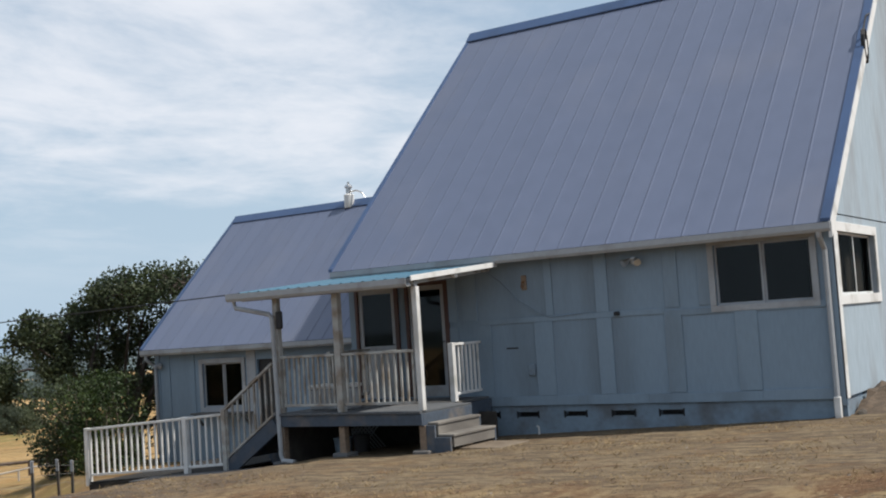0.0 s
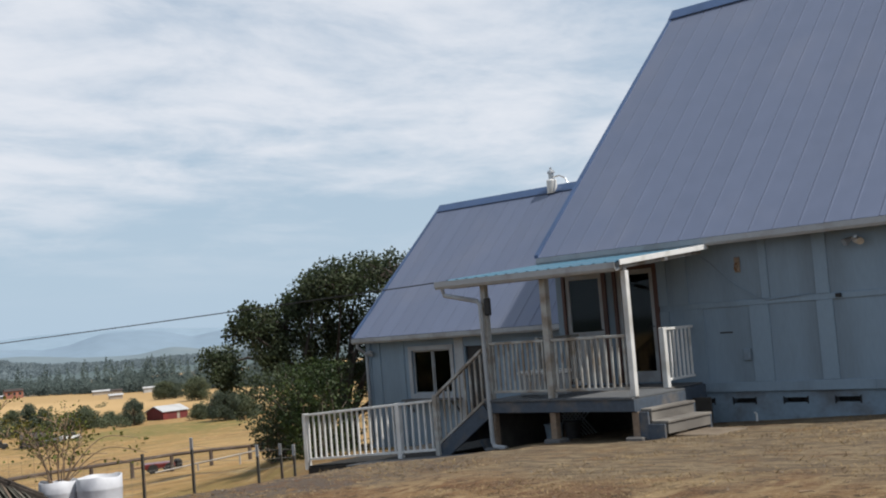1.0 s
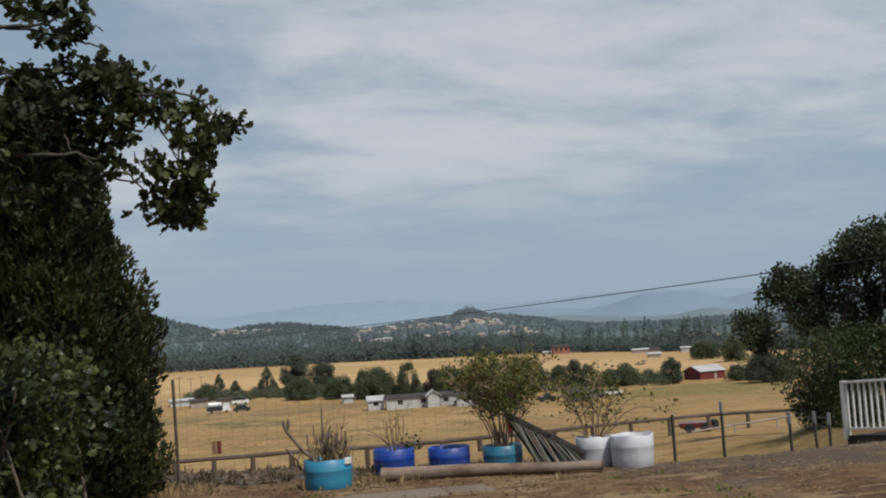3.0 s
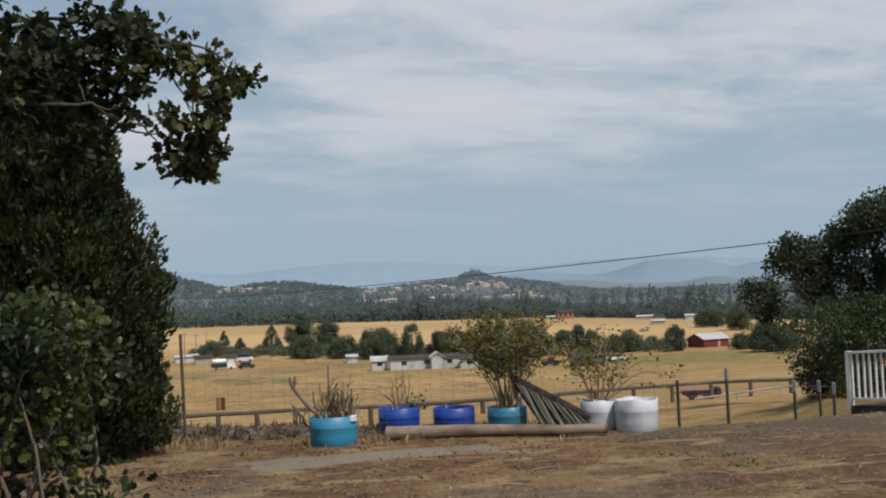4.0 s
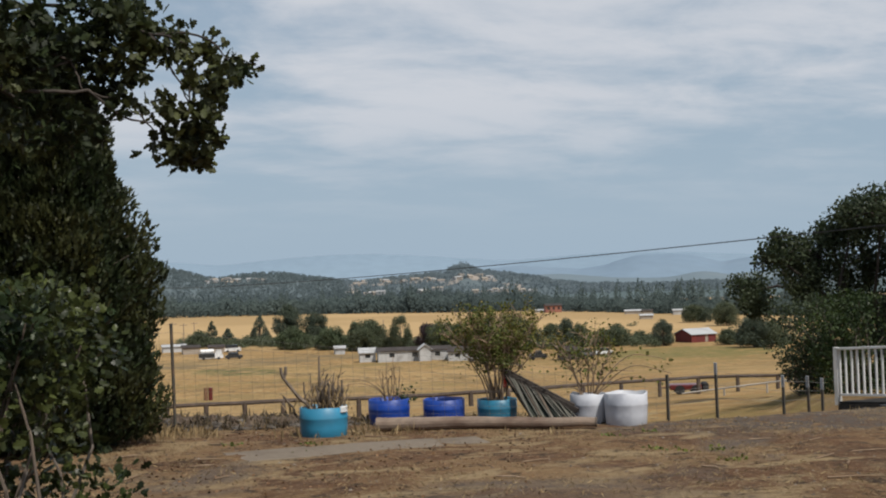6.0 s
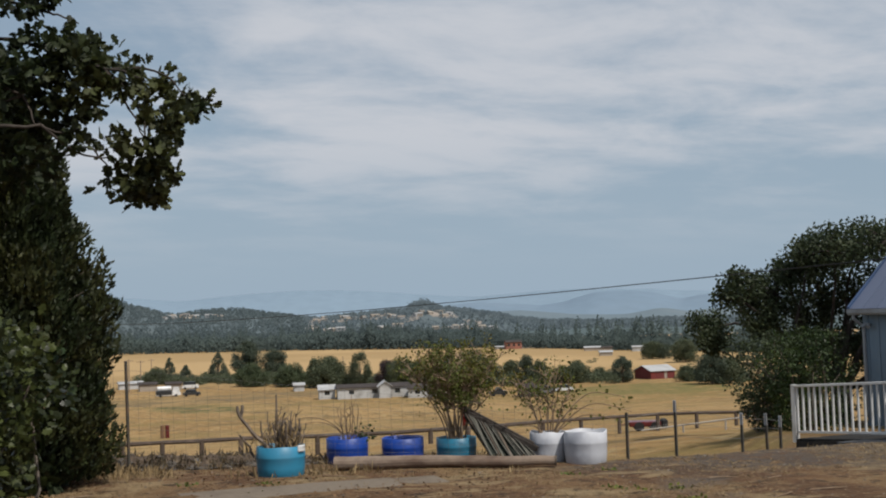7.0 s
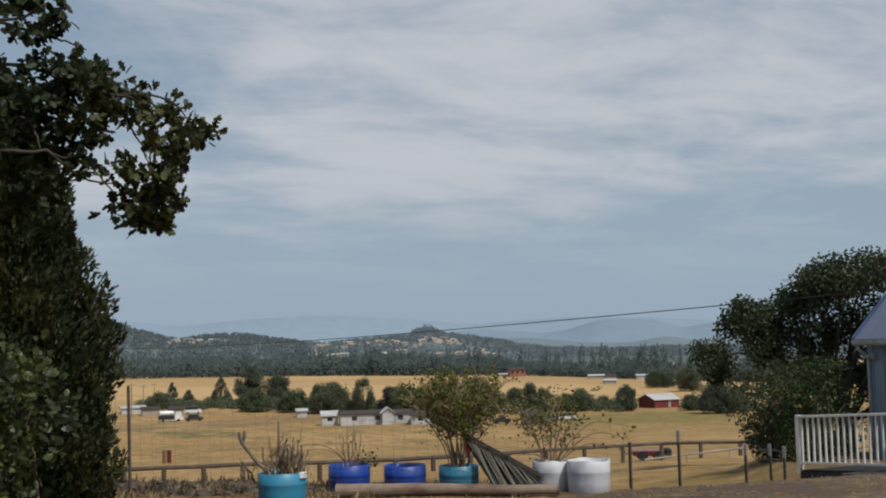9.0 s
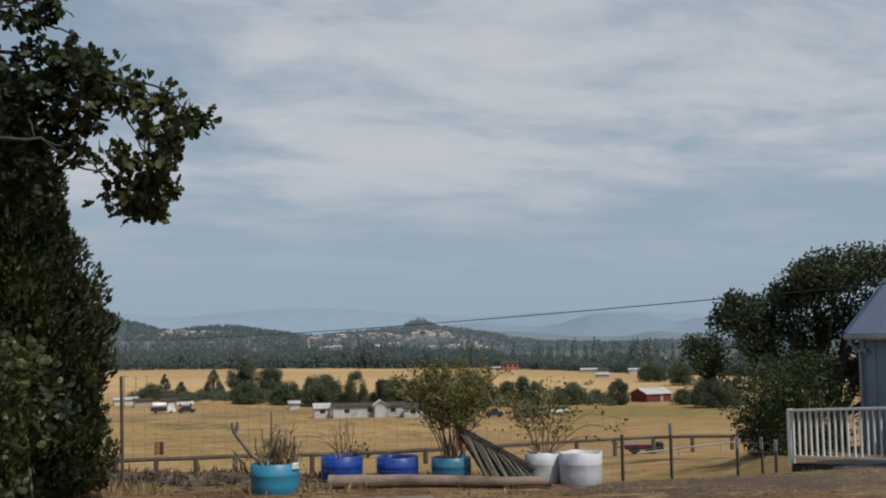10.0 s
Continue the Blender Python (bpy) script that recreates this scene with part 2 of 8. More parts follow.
def pierced_wall(bm, us, zs, holes, place):
    """A wall of thickness from a grid of cells, with openings left out. place(u, z, side) gives a point, side 0 outside, 1 inside."""
    us = sorted({*us, *(u for h in holes for u in h[:2])})
    zs = sorted({*zs, *(z for h in holes for z in h[2:])})

    def solid(i, j):
        if not (0 <= i < len(us) - 1 and 0 <= j < len(zs) - 1):
            return False
        u, z = (us[i] + us[i + 1]) / 2, (zs[j] + zs[j + 1]) / 2
        return not any(h[0] < u < h[1] and h[2] < z < h[3] for h in holes)
    cache = {}

    def v(i, j, s):
        if (i, j, s) not in cache:
            cache[i, j, s] = bm.verts.new(place(us[i], zs[j], s))
        return cache[i, j, s]
    for i in range(len(us) - 1):
        for j in range(len(zs) - 1):
            if not solid(i, j):
                continue
            for s in (0, 1):
                bm.faces.new((v(i, j, s), v(i + 1, j, s), v(i + 1, j + 1, s), v(i, j + 1, s)))
            for di, dj, c in ((-1, 0, ((0, 0), (0, 1))), (1, 0, ((1, 0), (1, 1))), (0, -1, ((0, 0), (1, 0))), (0, 1, ((0, 1), (1, 1)))):
                if not solid(i + di, j + dj):
                    (a, b), (p, q) = c
                    bm.faces.new((v(i + a, j + b, 0), v(i + p, j + q, 0), v(i + p, j + q, 1), v(i + a, j + b, 1)))


# ---- ground ----
def smooth(a, b, t):
    t = min(1.0, max(0.0, (t - a) / (b - a)))
    return t * t * (3 - 2 * t)


def crest(y):
    """How far out (in -x) the level yard reaches."""
    return -15.9 + 2.5 * smooth(6.8, 8.2, y) - 7.0 * smooth(13.0, 17.0, y) - 4.0 * smooth(16, 20, y) + 6.0 * smooth(22, 30, y) + 0.8 * smooth(2, -6, y)


SLOPE_RUN = (0.0, 1.6, 40.0, 115.0, 175.0, 240.0, 6000.0)
SLOPE_FALL = (0.0, 0.42, 4.3, 11.3, 15.0, 15.5, 15.5)


def yard_z(x, y):
    x, y = max(-40.0, min(12.0, x)), max(0.0, min(26.0, y))
    return 0.017 * x + 0.0014 * x * y - 0.34 * smooth(12.2, 15.5, y) * smooth(-11.8, -15.0, x)


def ground_z(x, y, rough=True):
    z = yard_z(max(x, crest(y)), y)
    z -= float(np.interp(crest(y) - x, SLOPE_RUN, SLOPE_FALL))
    if rough:
        d = math.hypot(x, y)
        if d < 45:
            z += 0.022 * noise.noise((x * 0.8, y * 0.8, 0)) + 0.012 * noise.noise((x * 3.1, y * 3.1, 4))
        elif d > 60:
            z += min(1.0, (d - 60) / 120) * 0.5 * noise.noise((x * 0.012, y * 0.012, 2))
    return z


def build_ground():
    radii = [0.0, 0.7, 1.4, 2.1, 2.8]
    r = 3.4
    while r < 4800:
        radii.append(r)
        r += max(0.13, min(r * 0.018, 0.22)) if r < 19 else r * 0.03
    azs = []
    a = -1.0
    while a < 359.0 - 1e-6:
        azs.append(a)
        a += 0.4 if a < 99 else 4.0
    verts, faces = [], []
    for r in radii[1:]:
        for a in azs:
            x, y = -r * math.sin(radians(a)), r * math.cos(radians(a))
            verts.append((x, y, ground_z(x, y)))
    n = len(azs)
    verts.append((0, 0, ground_z(0, 0)))
    for i in range(len(radii) - 2):
        for k in range(n):
            faces.append((i * n + k, i * n + (k + 1) % n, (i + 1) * n + (k + 1) % n, (i + 1) * n + k))
    for k in range(n):
        faces.append((len(verts) - 1, (k + 1) % n, k))
    me = bpy.data.meshes.new("ground")
    me.from_pydata(verts, [], faces)
    for p in me.polygons:
        p.use_smooth = True
    return new("ground", me)


def ground_material():
    """Dry yard, straw-gold fields with mown and green strips, darker haze-tinted wooded floor far out."""
    m = bpy.data.materials.new("dry_grass_and_bare_soil")
    m.use_nodes = True
    n, l = m.node_tree.nodes, m.node_tree.links
    b = n["Principled BSDF"]
    b.inputs["Roughness"].default_value, b.inputs["Specular IOR Level"].default_value = 0.95, 0.1
    g = n.new("ShaderNodeNewGeometry")
    sep = n.new("ShaderNodeSeparateXYZ"); l.new(g.outputs["Position"], sep.inputs[0])

    def nz(scale, det=6.0, stretch=(1, 1, 1), rough=0.55, dist=0.0):
        mp = n.new("ShaderNodeMapping"); mp.inputs["Scale"].default_value = stretch
        l.new(g.outputs["Position"], mp.inputs["Vector"])
        t = n.new("ShaderNodeTexNoise")
        t.inputs["Scale"].default_value, t.inputs["Detail"].default_value, t.inputs["Roughness"].default_value, t.inputs["Distortion"].default_value = scale, det, rough, dist
        l.new(mp.outputs[0], t.inputs["Vector"])
        return t.outputs["Fac"]

    def ramp(src, lo, hi):
        r = n.new("ShaderNodeMapRange"); r.interpolation_type = "SMOOTHSTEP"
        r.inputs["From Min"].default_value, r.inputs["From Max"].default_value = lo, hi
        l.new(src, r.inputs["Value"])
        return r.outputs[0]

    def mix(f, c1, c2):
        x = n.new("ShaderNodeMix"); x.data_type = "RGBA"
        l.new(f, x.inputs["Factor"])
        for k, c in ((6, c1), (7, c2)):
            if isinstance(c, tuple):
                x.inputs[k].default_value = (*c, 1)
            else:
                l.new(c, x.inputs[k])
        return x.outputs[2]

    def mul(a, c):
        x = n.new("ShaderNodeMath"); x.operation = "MULTIPLY"
        l.new(a, x.inputs[0]); l.new(c, x.inputs[1])
        return x.outputs[0]

    # yard: bare brown soil, straw mats, grey gravel
    yard = mix(ramp(nz(0.45, 6, (1, 1.6, 1), 0.65, 0.4), 0.42, 0.60), (0.116, 0.062, 0.034), (0.195, 0.122, 0.063))
    yard = mix(ramp(nz(0.9, 7, (1.5, 0.7, 1), 0.7, 0.5), 0.49, 0.60), yard, (0.262, 0.188, 0.104))
    yard = mix(ramp(nz(0.6, 6, (1.2, 0.9, 1), 0.7, 0.8), 0.55, 0.64), yard, (0.092, 0.050, 0.029))
    yard = mix(ramp(nz(3.1, 8, (1, 1, 1), 0.8), 0.51, 0.62), yard, (0.045, 0.030, 0.021))
    yard = mix(ramp(nz(17, 5, (1, 1, 1), 0.8), 0.53, 0.68), yard, (0.30, 0.225, 0.135))
    yard = mix(ramp(nz(0.22, 4, (1, 1, 1), 0.6, 0.8), 0.57, 0.69), yard, (0.118, 0.090, 0.070))
    # grey gravel apron between the fence and the ramp
    def blob(cx, cy, rx, ry, sc=0.08, lo=1.5, hi=1.2):
        mp = n.new("ShaderNodeMapping")
        mp.inputs["Location"].default_value, mp.inputs["Scale"].default_value = (-cx / rx, -cy / ry, 0), (1 / rx, 1 / ry, 0)
        l.new(g.outputs["Position"], mp.inputs["Vector"])
        ln = n.new("ShaderNodeVectorMath"); ln.operation = "LENGTH"; l.new(mp.outputs[0], ln.inputs[0])
        ad = n.new("ShaderNodeMath"); ad.operation = "ADD"
        l.new(ln.outputs["Value"], ad.inputs[0]); l.new(nz(sc, 5), ad.inputs[1])
        return ramp(ad.outputs[0], lo, hi)
    yard = mix(mul(blob(-12.6, 11.0, 2.2, 4.0, 1.2, 1.6, 1.1), ramp(nz(6.0, 6, (1, 1, 1), 0.7), 0.40, 0.55)), yard, (0.094, 0.076, 0.063))
    # trodden straw before the house
    worn = mix(ramp(nz(2.4, 8, (0.7, 2.6, 1), 0.8, 0.3), 0.44, 0.60), (0.112, 0.084, 0.058), (0.228, 0.176, 0.112))
    worn = mix(ramp(nz(9.0, 6, (0.8, 2.0, 1), 0.8), 0.52, 0.64), worn, (0.088, 0.068, 0.050))
    yard = mix(mul(blob(-6.5, 15.5, 8.5, 6.0, 0.5, 1.6, 1.1), ramp(nz(1.3, 7, (1, 2, 1), 0.75), 0.34, 0.50)), yard, worn)
    # fields: straw with mowing bands
    field = mix(ramp(nz(0.012, 5, (1, 2.2, 1), 0.6, 0.6), 0.40, 0.62), (0.282, 0.168, 0.067), (0.340, 0.218, 0.096))
    field = mix(ramp(nz(0.16, 8, (0.5, 1.0, 1), 0.75), 0.50, 0.62), field, (0.160, 0.105, 0.048))
    field = mix(ramp(nz(0.9, 6, (1, 1, 1), 0.75), 0.48, 0.62), field, (0.36, 0.262, 0.130))
    field = mix(ramp(nz(0.07, 7, (3.0, 0.5, 1), 0.8), 0.53, 0.63), field, (0.175, 0.120, 0.055))
    field = mix(ramp(nz(0.42, 7, (0.6, 1.6, 1), 0.8), 0.54, 0.66), field, (0.135, 0.085, 0.038))
    field = mix(mul(ramp(nz(0.035, 6, (1, 0.35, 1), 0.7, 0.4), 0.52, 0.62), ramp(nz(0.5, 5, (1, 0.5, 1), 0.8), 0.42, 0.58)), field, (0.21, 0.150, 0.060))
    # watered green paddock, dusty farm track, ploughed strip
    field = mix(mul(blob(-226, 148, 24, 26), ramp(nz(0.25, 6, (1, 1, 1), 0.8), 0.36, 0.58)), field, (0.150, 0.132, 0.048))
    field = mix(mul(blob(-252, 49, 17, 10), ramp(nz(0.3, 6, (1, 0.5, 1), 0.8), 0.42, 0.56)), field, (0.098, 0.100, 0.040))
    field = mix(mul(blob(-285, 60, 16, 55), ramp(nz(0.2, 6, (1, 0.4, 1), 0.8), 0.40, 0.60)), field, (0.17, 0.125, 0.066))
    # far plain: pale stubble, then wooded floor with haze mixed into its colour
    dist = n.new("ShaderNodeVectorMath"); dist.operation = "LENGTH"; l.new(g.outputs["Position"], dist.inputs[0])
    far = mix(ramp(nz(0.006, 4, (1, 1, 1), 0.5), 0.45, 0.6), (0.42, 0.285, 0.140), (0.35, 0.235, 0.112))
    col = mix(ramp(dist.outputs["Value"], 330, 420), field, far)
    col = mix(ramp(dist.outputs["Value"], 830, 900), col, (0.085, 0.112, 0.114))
    edge = n.new("ShaderNodeMath"); edge.operation = "ADD"
    jit = n.new("ShaderNodeMath"); jit.operation = "MULTIPLY"; jit.inputs[1].default_value = 1.6
    l.new(nz(0.5, 4), jit.inputs[0]); l.new(sep.outputs["Z"], edge.inputs[0]); l.new(jit.outputs[0], edge.inputs[1])
    col = mix(ramp(edge.outputs[0], -0.7, 0.0), col, yard)
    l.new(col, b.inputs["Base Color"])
    bp = n.new("ShaderNodeBump"); bp.inputs["Strength"].default_value, bp.inputs["Distance"].default_value = 0.9, 0.05
    l.new(nz(9.0, 8, (1, 1, 1), 0.75), bp.inputs["Height"]); l.new(bp.outputs[0], b.inputs["Normal"])
    return m


ground = build_ground()
ground.data.materials.append(ground_material())
tagged(ground, "dry yard falling away to golden hay fields", "ground", kind="structure")

# ---- main house ----
HX0, HX1, HY0 = -13.50, -4.25, 17.80           # left gable, right gable, front wall
EY, EZ, RY, RZ = 17.45, 2.78, 23.42, 8.45       # eave and ridge of the roof
BY = 2 * RY - EY                                 # back eave
SL = math.atan2(RZ - EZ, RY - EY)
house = thing("house", "tall grey-blue painted house with steep blue metal roof", "house", (HX0, HY0, 0))
HINV = house.matrix_world.inverted()


def hpart(name, bm, mat, parent=None, label="", smooth=False):
    """A part of the house, given in world places."""
    ob = part(name, bm, mat, parent or house, label, smooth)
    if parent is None:
        ob.matrix_basis = HINV
    return ob


DOORS = ((-13.28, -12.42, 0.30, 2.36), (-12.10, -11.30, 0.30, 2.36))
MAINWIN = (-6.13, -4.60, 1.62, 2.58)
GWIN = (18.02, 20.55, 1.66, 2.64)
bm = bmesh.new()
pierced_wall(bm, (HX0, HX1), (0.12, 2.92), [MAINWIN, *DOORS], lambda u, z, s: (u, HY0 + 0.14 * s, z))
hpart("wall", bm, SIDING, label="front wall of grey-blue sheet siding")
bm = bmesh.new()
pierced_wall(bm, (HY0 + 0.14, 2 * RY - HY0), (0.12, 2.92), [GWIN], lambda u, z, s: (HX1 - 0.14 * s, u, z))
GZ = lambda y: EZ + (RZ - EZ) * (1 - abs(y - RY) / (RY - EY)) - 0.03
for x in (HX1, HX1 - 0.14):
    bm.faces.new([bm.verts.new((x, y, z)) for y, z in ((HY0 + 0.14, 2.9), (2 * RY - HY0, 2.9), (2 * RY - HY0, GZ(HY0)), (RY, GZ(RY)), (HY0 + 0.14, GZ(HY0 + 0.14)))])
hpart("wall", bm, GABLE, label="weathered gable wall in a paler blue for the sunlit side")
bm = bmesh.new()
pierced_wall(bm, (HY0 + 0.14, 2 * RY - HY0), (-0.6, 2.92), [], lambda u, z, s: (HX0 + 0.14 * s, u, z))
for x in (HX0, HX0 + 0.14):
    bm.faces.new([bm.verts.new((x, y, z)) for y, z in ((HY0 + 0.14, 2.9), (2 * RY - HY0, 2.9), (2 * RY - HY0, GZ(HY0)), (RY, GZ(RY)), (HY0 + 0.14, GZ(HY0 + 0.14)))])
hpart("wall", bm, SIDING)
bm = bmesh.new()
box(bm, (HX0, 2 * RY - HY0, -0.4), (HX1, 2 * RY - HY0 + 0.14, 2.9))
hpart("wall", bm, SIDING)
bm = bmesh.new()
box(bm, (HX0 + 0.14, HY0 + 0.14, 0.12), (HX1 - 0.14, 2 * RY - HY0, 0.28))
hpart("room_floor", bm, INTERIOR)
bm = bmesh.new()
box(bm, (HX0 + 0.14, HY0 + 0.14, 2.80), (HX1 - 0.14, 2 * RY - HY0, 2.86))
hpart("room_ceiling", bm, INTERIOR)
# screens added close behind the openings so the rooms look dark
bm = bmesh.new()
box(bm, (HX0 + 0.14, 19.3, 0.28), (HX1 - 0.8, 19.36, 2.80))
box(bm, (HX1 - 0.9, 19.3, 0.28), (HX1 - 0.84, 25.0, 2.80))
hpart("room_dark_screen", bm, INTERIOR)

# applied boards between recessed sheets
def board(x0, x1, z0, z1, proud=0.022):
    bm = bmesh.new()
    box(bm, (x0, HY0 - proud, z0), (x1, HY0 - 0.001, z1), 0.004)
    hpart("siding_board", bm, TRIMBOARD)


for x0, x1 in ((-9.46, -9.10), (-8.26, -7.98), (-7.04, -6.74), (-10.72, -10.34), (-5.86, -5.50), (-11.22, -11.02)):
    board(x0, x1, 0.262, 1.545, 0.022)
for x0, x1 in ((-9.20, -9.06), (-8.24, -8.01), (-7.0, -6.76), (-10.9, -10.6), (-6.42, -6.20), (-11.22, -11.02)):
    board(x0, x1, 1.645, 2.80, 0.022)
board(-10.6, -7.04, 1.548, 1.642, 0.020)
board(-7.04, -4.25, 1.50, 1.600, 0.021)
board(HX0, -7.4, 0.095, 0.258, 0.026)
board(-7.398, -5.50, 0.095, 0.250, 0.028)
board(-5.498, HX1 + 0.01, 0.10, 0.268, 0.032)
bm = bmesh.new()
box(bm, (HX1 - 0.13, HY0 - 0.035, 0.0), (HX1 + 0.03, HY0 - 0.001, 2.82), 0.006)
hpart("corner_board", bm, TRIMBOARD)
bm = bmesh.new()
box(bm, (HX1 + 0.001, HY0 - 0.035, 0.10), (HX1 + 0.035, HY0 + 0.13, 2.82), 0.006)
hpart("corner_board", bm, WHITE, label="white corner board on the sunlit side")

# foundation skirt with vent slots
VENTS = [(x - 0.20, x + 0.20, -0.105, -0.02) for x in (-9.72, -8.79, -7.90, -7.05)] + [(-10.65, -10.3, -0.105, -0.02)]
bm = bmesh.new()
pierced_wall(bm, (HX0, HX1), (-1.1, 0.10), VENTS, lambda u, z, s: (u, HY0 + 0.03 + 0.12 * s, z))
hpart("foundation_skirt", bm, SKIRT, label="stained grey-blue foundation skirt with vent slots")
bm = bmesh.new()
box(bm, (HX1 - 0.18, HY0 + 0.15, -1.0), (HX1 - 0.04, 2 * RY - HY0, 0.11))
hpart("foundation_skirt", bm, SKIRT)
# dark sheet added behind the vents in place of the crawl space's shade
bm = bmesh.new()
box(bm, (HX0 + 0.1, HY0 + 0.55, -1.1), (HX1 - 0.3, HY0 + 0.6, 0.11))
hpart("crawl_space_shade", bm, DARK)
for v in VENTS:
    bm = bmesh.new()
    for k in range(3):
        box(bm, (v[0], HY0 + 0.06, v[2] + 0.012 + k * 0.027), (v[1], HY0 + 0.085, v[2] + 0.020 + k * 0.027))
    for x in (v[0] - 0.02, v[1]):
        box(bm, (x, HY0 + 0.012, v[2] - 0.02), (x + 0.02, HY0 + 0.05, v[3] + 0.02))
    hpart("foundation_vent", bm, BLACKMETAL)


def framed_window(parent, m, w, h, mat, panes=2, trim=0.10, depth=0.14, sash=0.035, sash_mat=None, trim_proud=0.03):
    """A window in its own plane: x along, z up, y into the wall; trim outside, sashes and panes set back."""
    win = part("window", bmesh.new(), mat, parent)
    bm = bmesh.new()
    for a, b in (((-trim, -trim_proud, -trim), (w + trim, -0.002, 0)), ((-trim, -trim_proud, h), (w + trim, -0.002, h + trim)),
                 ((-trim, -trim_proud, 0), (0, -0.002, h)), ((w, -trim_proud, 0), (w + trim, -0.002, h))):
        box(bm, a, b, 0.004)
    bm.to_mesh(win.data)
    bm.free()
    win.matrix_basis = m
    each = w / panes
    for k in range(panes):
        y = 0.045 + 0.03 * (k % 2)
        bm = bmesh.new()
        x0, x1 = k * each, (k + 1) * each
        for a, b in (((x0, y, 0.0), (x1, y + 0.03, sash)), ((x0, y, h - sash), (x1, y + 0.03, h)), ((x0, y, sash), (x0 + sash, y + 0.03, h - sash)), ((x1 - sash, y, sash), (x1, y + 0.03, h - sash))):
            box(bm, a, b, 0.003)
        part("sash", bm, sash_mat or mat, win)
        bm = bmesh.new()
        box(bm, (x0 + sash, y + 0.012, sash), (x1 - sash, y + 0.017, h - sash))
        pane = part("pane", bm, GLASS, win)
        pane.visible_shadow = False
    return win


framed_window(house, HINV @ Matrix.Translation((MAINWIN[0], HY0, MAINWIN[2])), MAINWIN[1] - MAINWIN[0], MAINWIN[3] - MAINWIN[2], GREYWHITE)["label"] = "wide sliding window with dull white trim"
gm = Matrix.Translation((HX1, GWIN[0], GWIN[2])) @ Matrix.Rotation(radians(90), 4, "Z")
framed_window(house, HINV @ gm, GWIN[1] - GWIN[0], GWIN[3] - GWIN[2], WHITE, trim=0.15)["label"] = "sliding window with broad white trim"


# wavy brown sheet added behind the gable panes in place of their brownish reflections
bm = bmesh.new()
cur = [(y, 0.22 + 0.025 * math.sin(y * 26)) for y in (GWIN[0] + 0.05 + 0.03 * k for k in range(80))]
ends = [[bm.verts.new((HX1 - x, y, z)) for y, x in cur] for z in (GWIN[2] + 0.02, GWIN[3] - 0.02)]
back = [[bm.verts.new((HX1 - x - 0.006, y, z)) for y, x in cur] for z in (GWIN[2] + 0.02, GWIN[3] - 0.02)]
for k in range(len(cur) - 1):
    bm.faces.new((ends[0][k], ends[0][k + 1], ends[1][k + 1], ends[1][k]))
    bm.faces.new((back[0][k], back[1][k], back[1][k + 1], back[0][k + 1]))
hpart("brown_pane_sheet", bm, material("brown_reflection_tone", (0.12, 0.095, 0.075), rough=0.9, second=(0.07, 0.055, 0.045), vary=0.2, grain=9, patch=2), label="wavy brown sheet for the tones reflected in the gable window")


def storm_door(x0, x1, z0, z1, glass_z, frame_mat):
    w = x1 - x0
    d = part("door", bmesh.new(), DARKRED, house)
    bm = bmesh.new()
    for a, b in (((-0.07, -0.035, 0), (0, 0.06, z1 - z0 + 0.07)), ((w, -0.035, 0), (w + 0.09, 0.06, z1 - z0 + 0.07)), ((0, -0.035, z1 - z0), (w, 0.06, z1 - z0 + 0.07))):
        box(bm, a, b, 0.004)
    bm.to_mesh(d.data); bm.free()
    d.matrix_basis = HINV @ Matrix.Translation((x0, HY0, z0))
    h = z1 - z0
    bm = bmesh.new()
    gz = glass_z - z0
    for a, b in (((0, 0.0, 0), (w, 0.04, gz)), ((0, 0.0, gz), (0.09, 0.04, h)), ((w - 0.09, 0.0, gz), (w, 0.04, h)), ((0.09, 0.0, h - 0.09), (w - 0.09, 0.04, h))):
        box(bm, a, b, 0.004)
    part("leaf_frame", bm, frame_mat, d)
    bm = bmesh.new()
    box(bm, (0.09, 0.017, gz), (w - 0.09, 0.023, h - 0.09))
    part("pane", bm, GLASS, d).visible_shadow = False
    bm = bmesh.new()
    tube(bm, [(w - 0.05, -0.01, 1.0), (w - 0.05, -0.06, 1.0), (w - 0.12, -0.065, 1.0)], 0.012)
    part("door_handle", bm, BLACKMETAL, d)
    d["label"] = "storm door with glass panel and dark red-brown jamb"


storm_door(*DOORS[0], 1.28, GREYWHITE)
storm_door(*DOORS[1], 0.50, GREYWHITE)

# ---- roofs of folded metal sheets ----


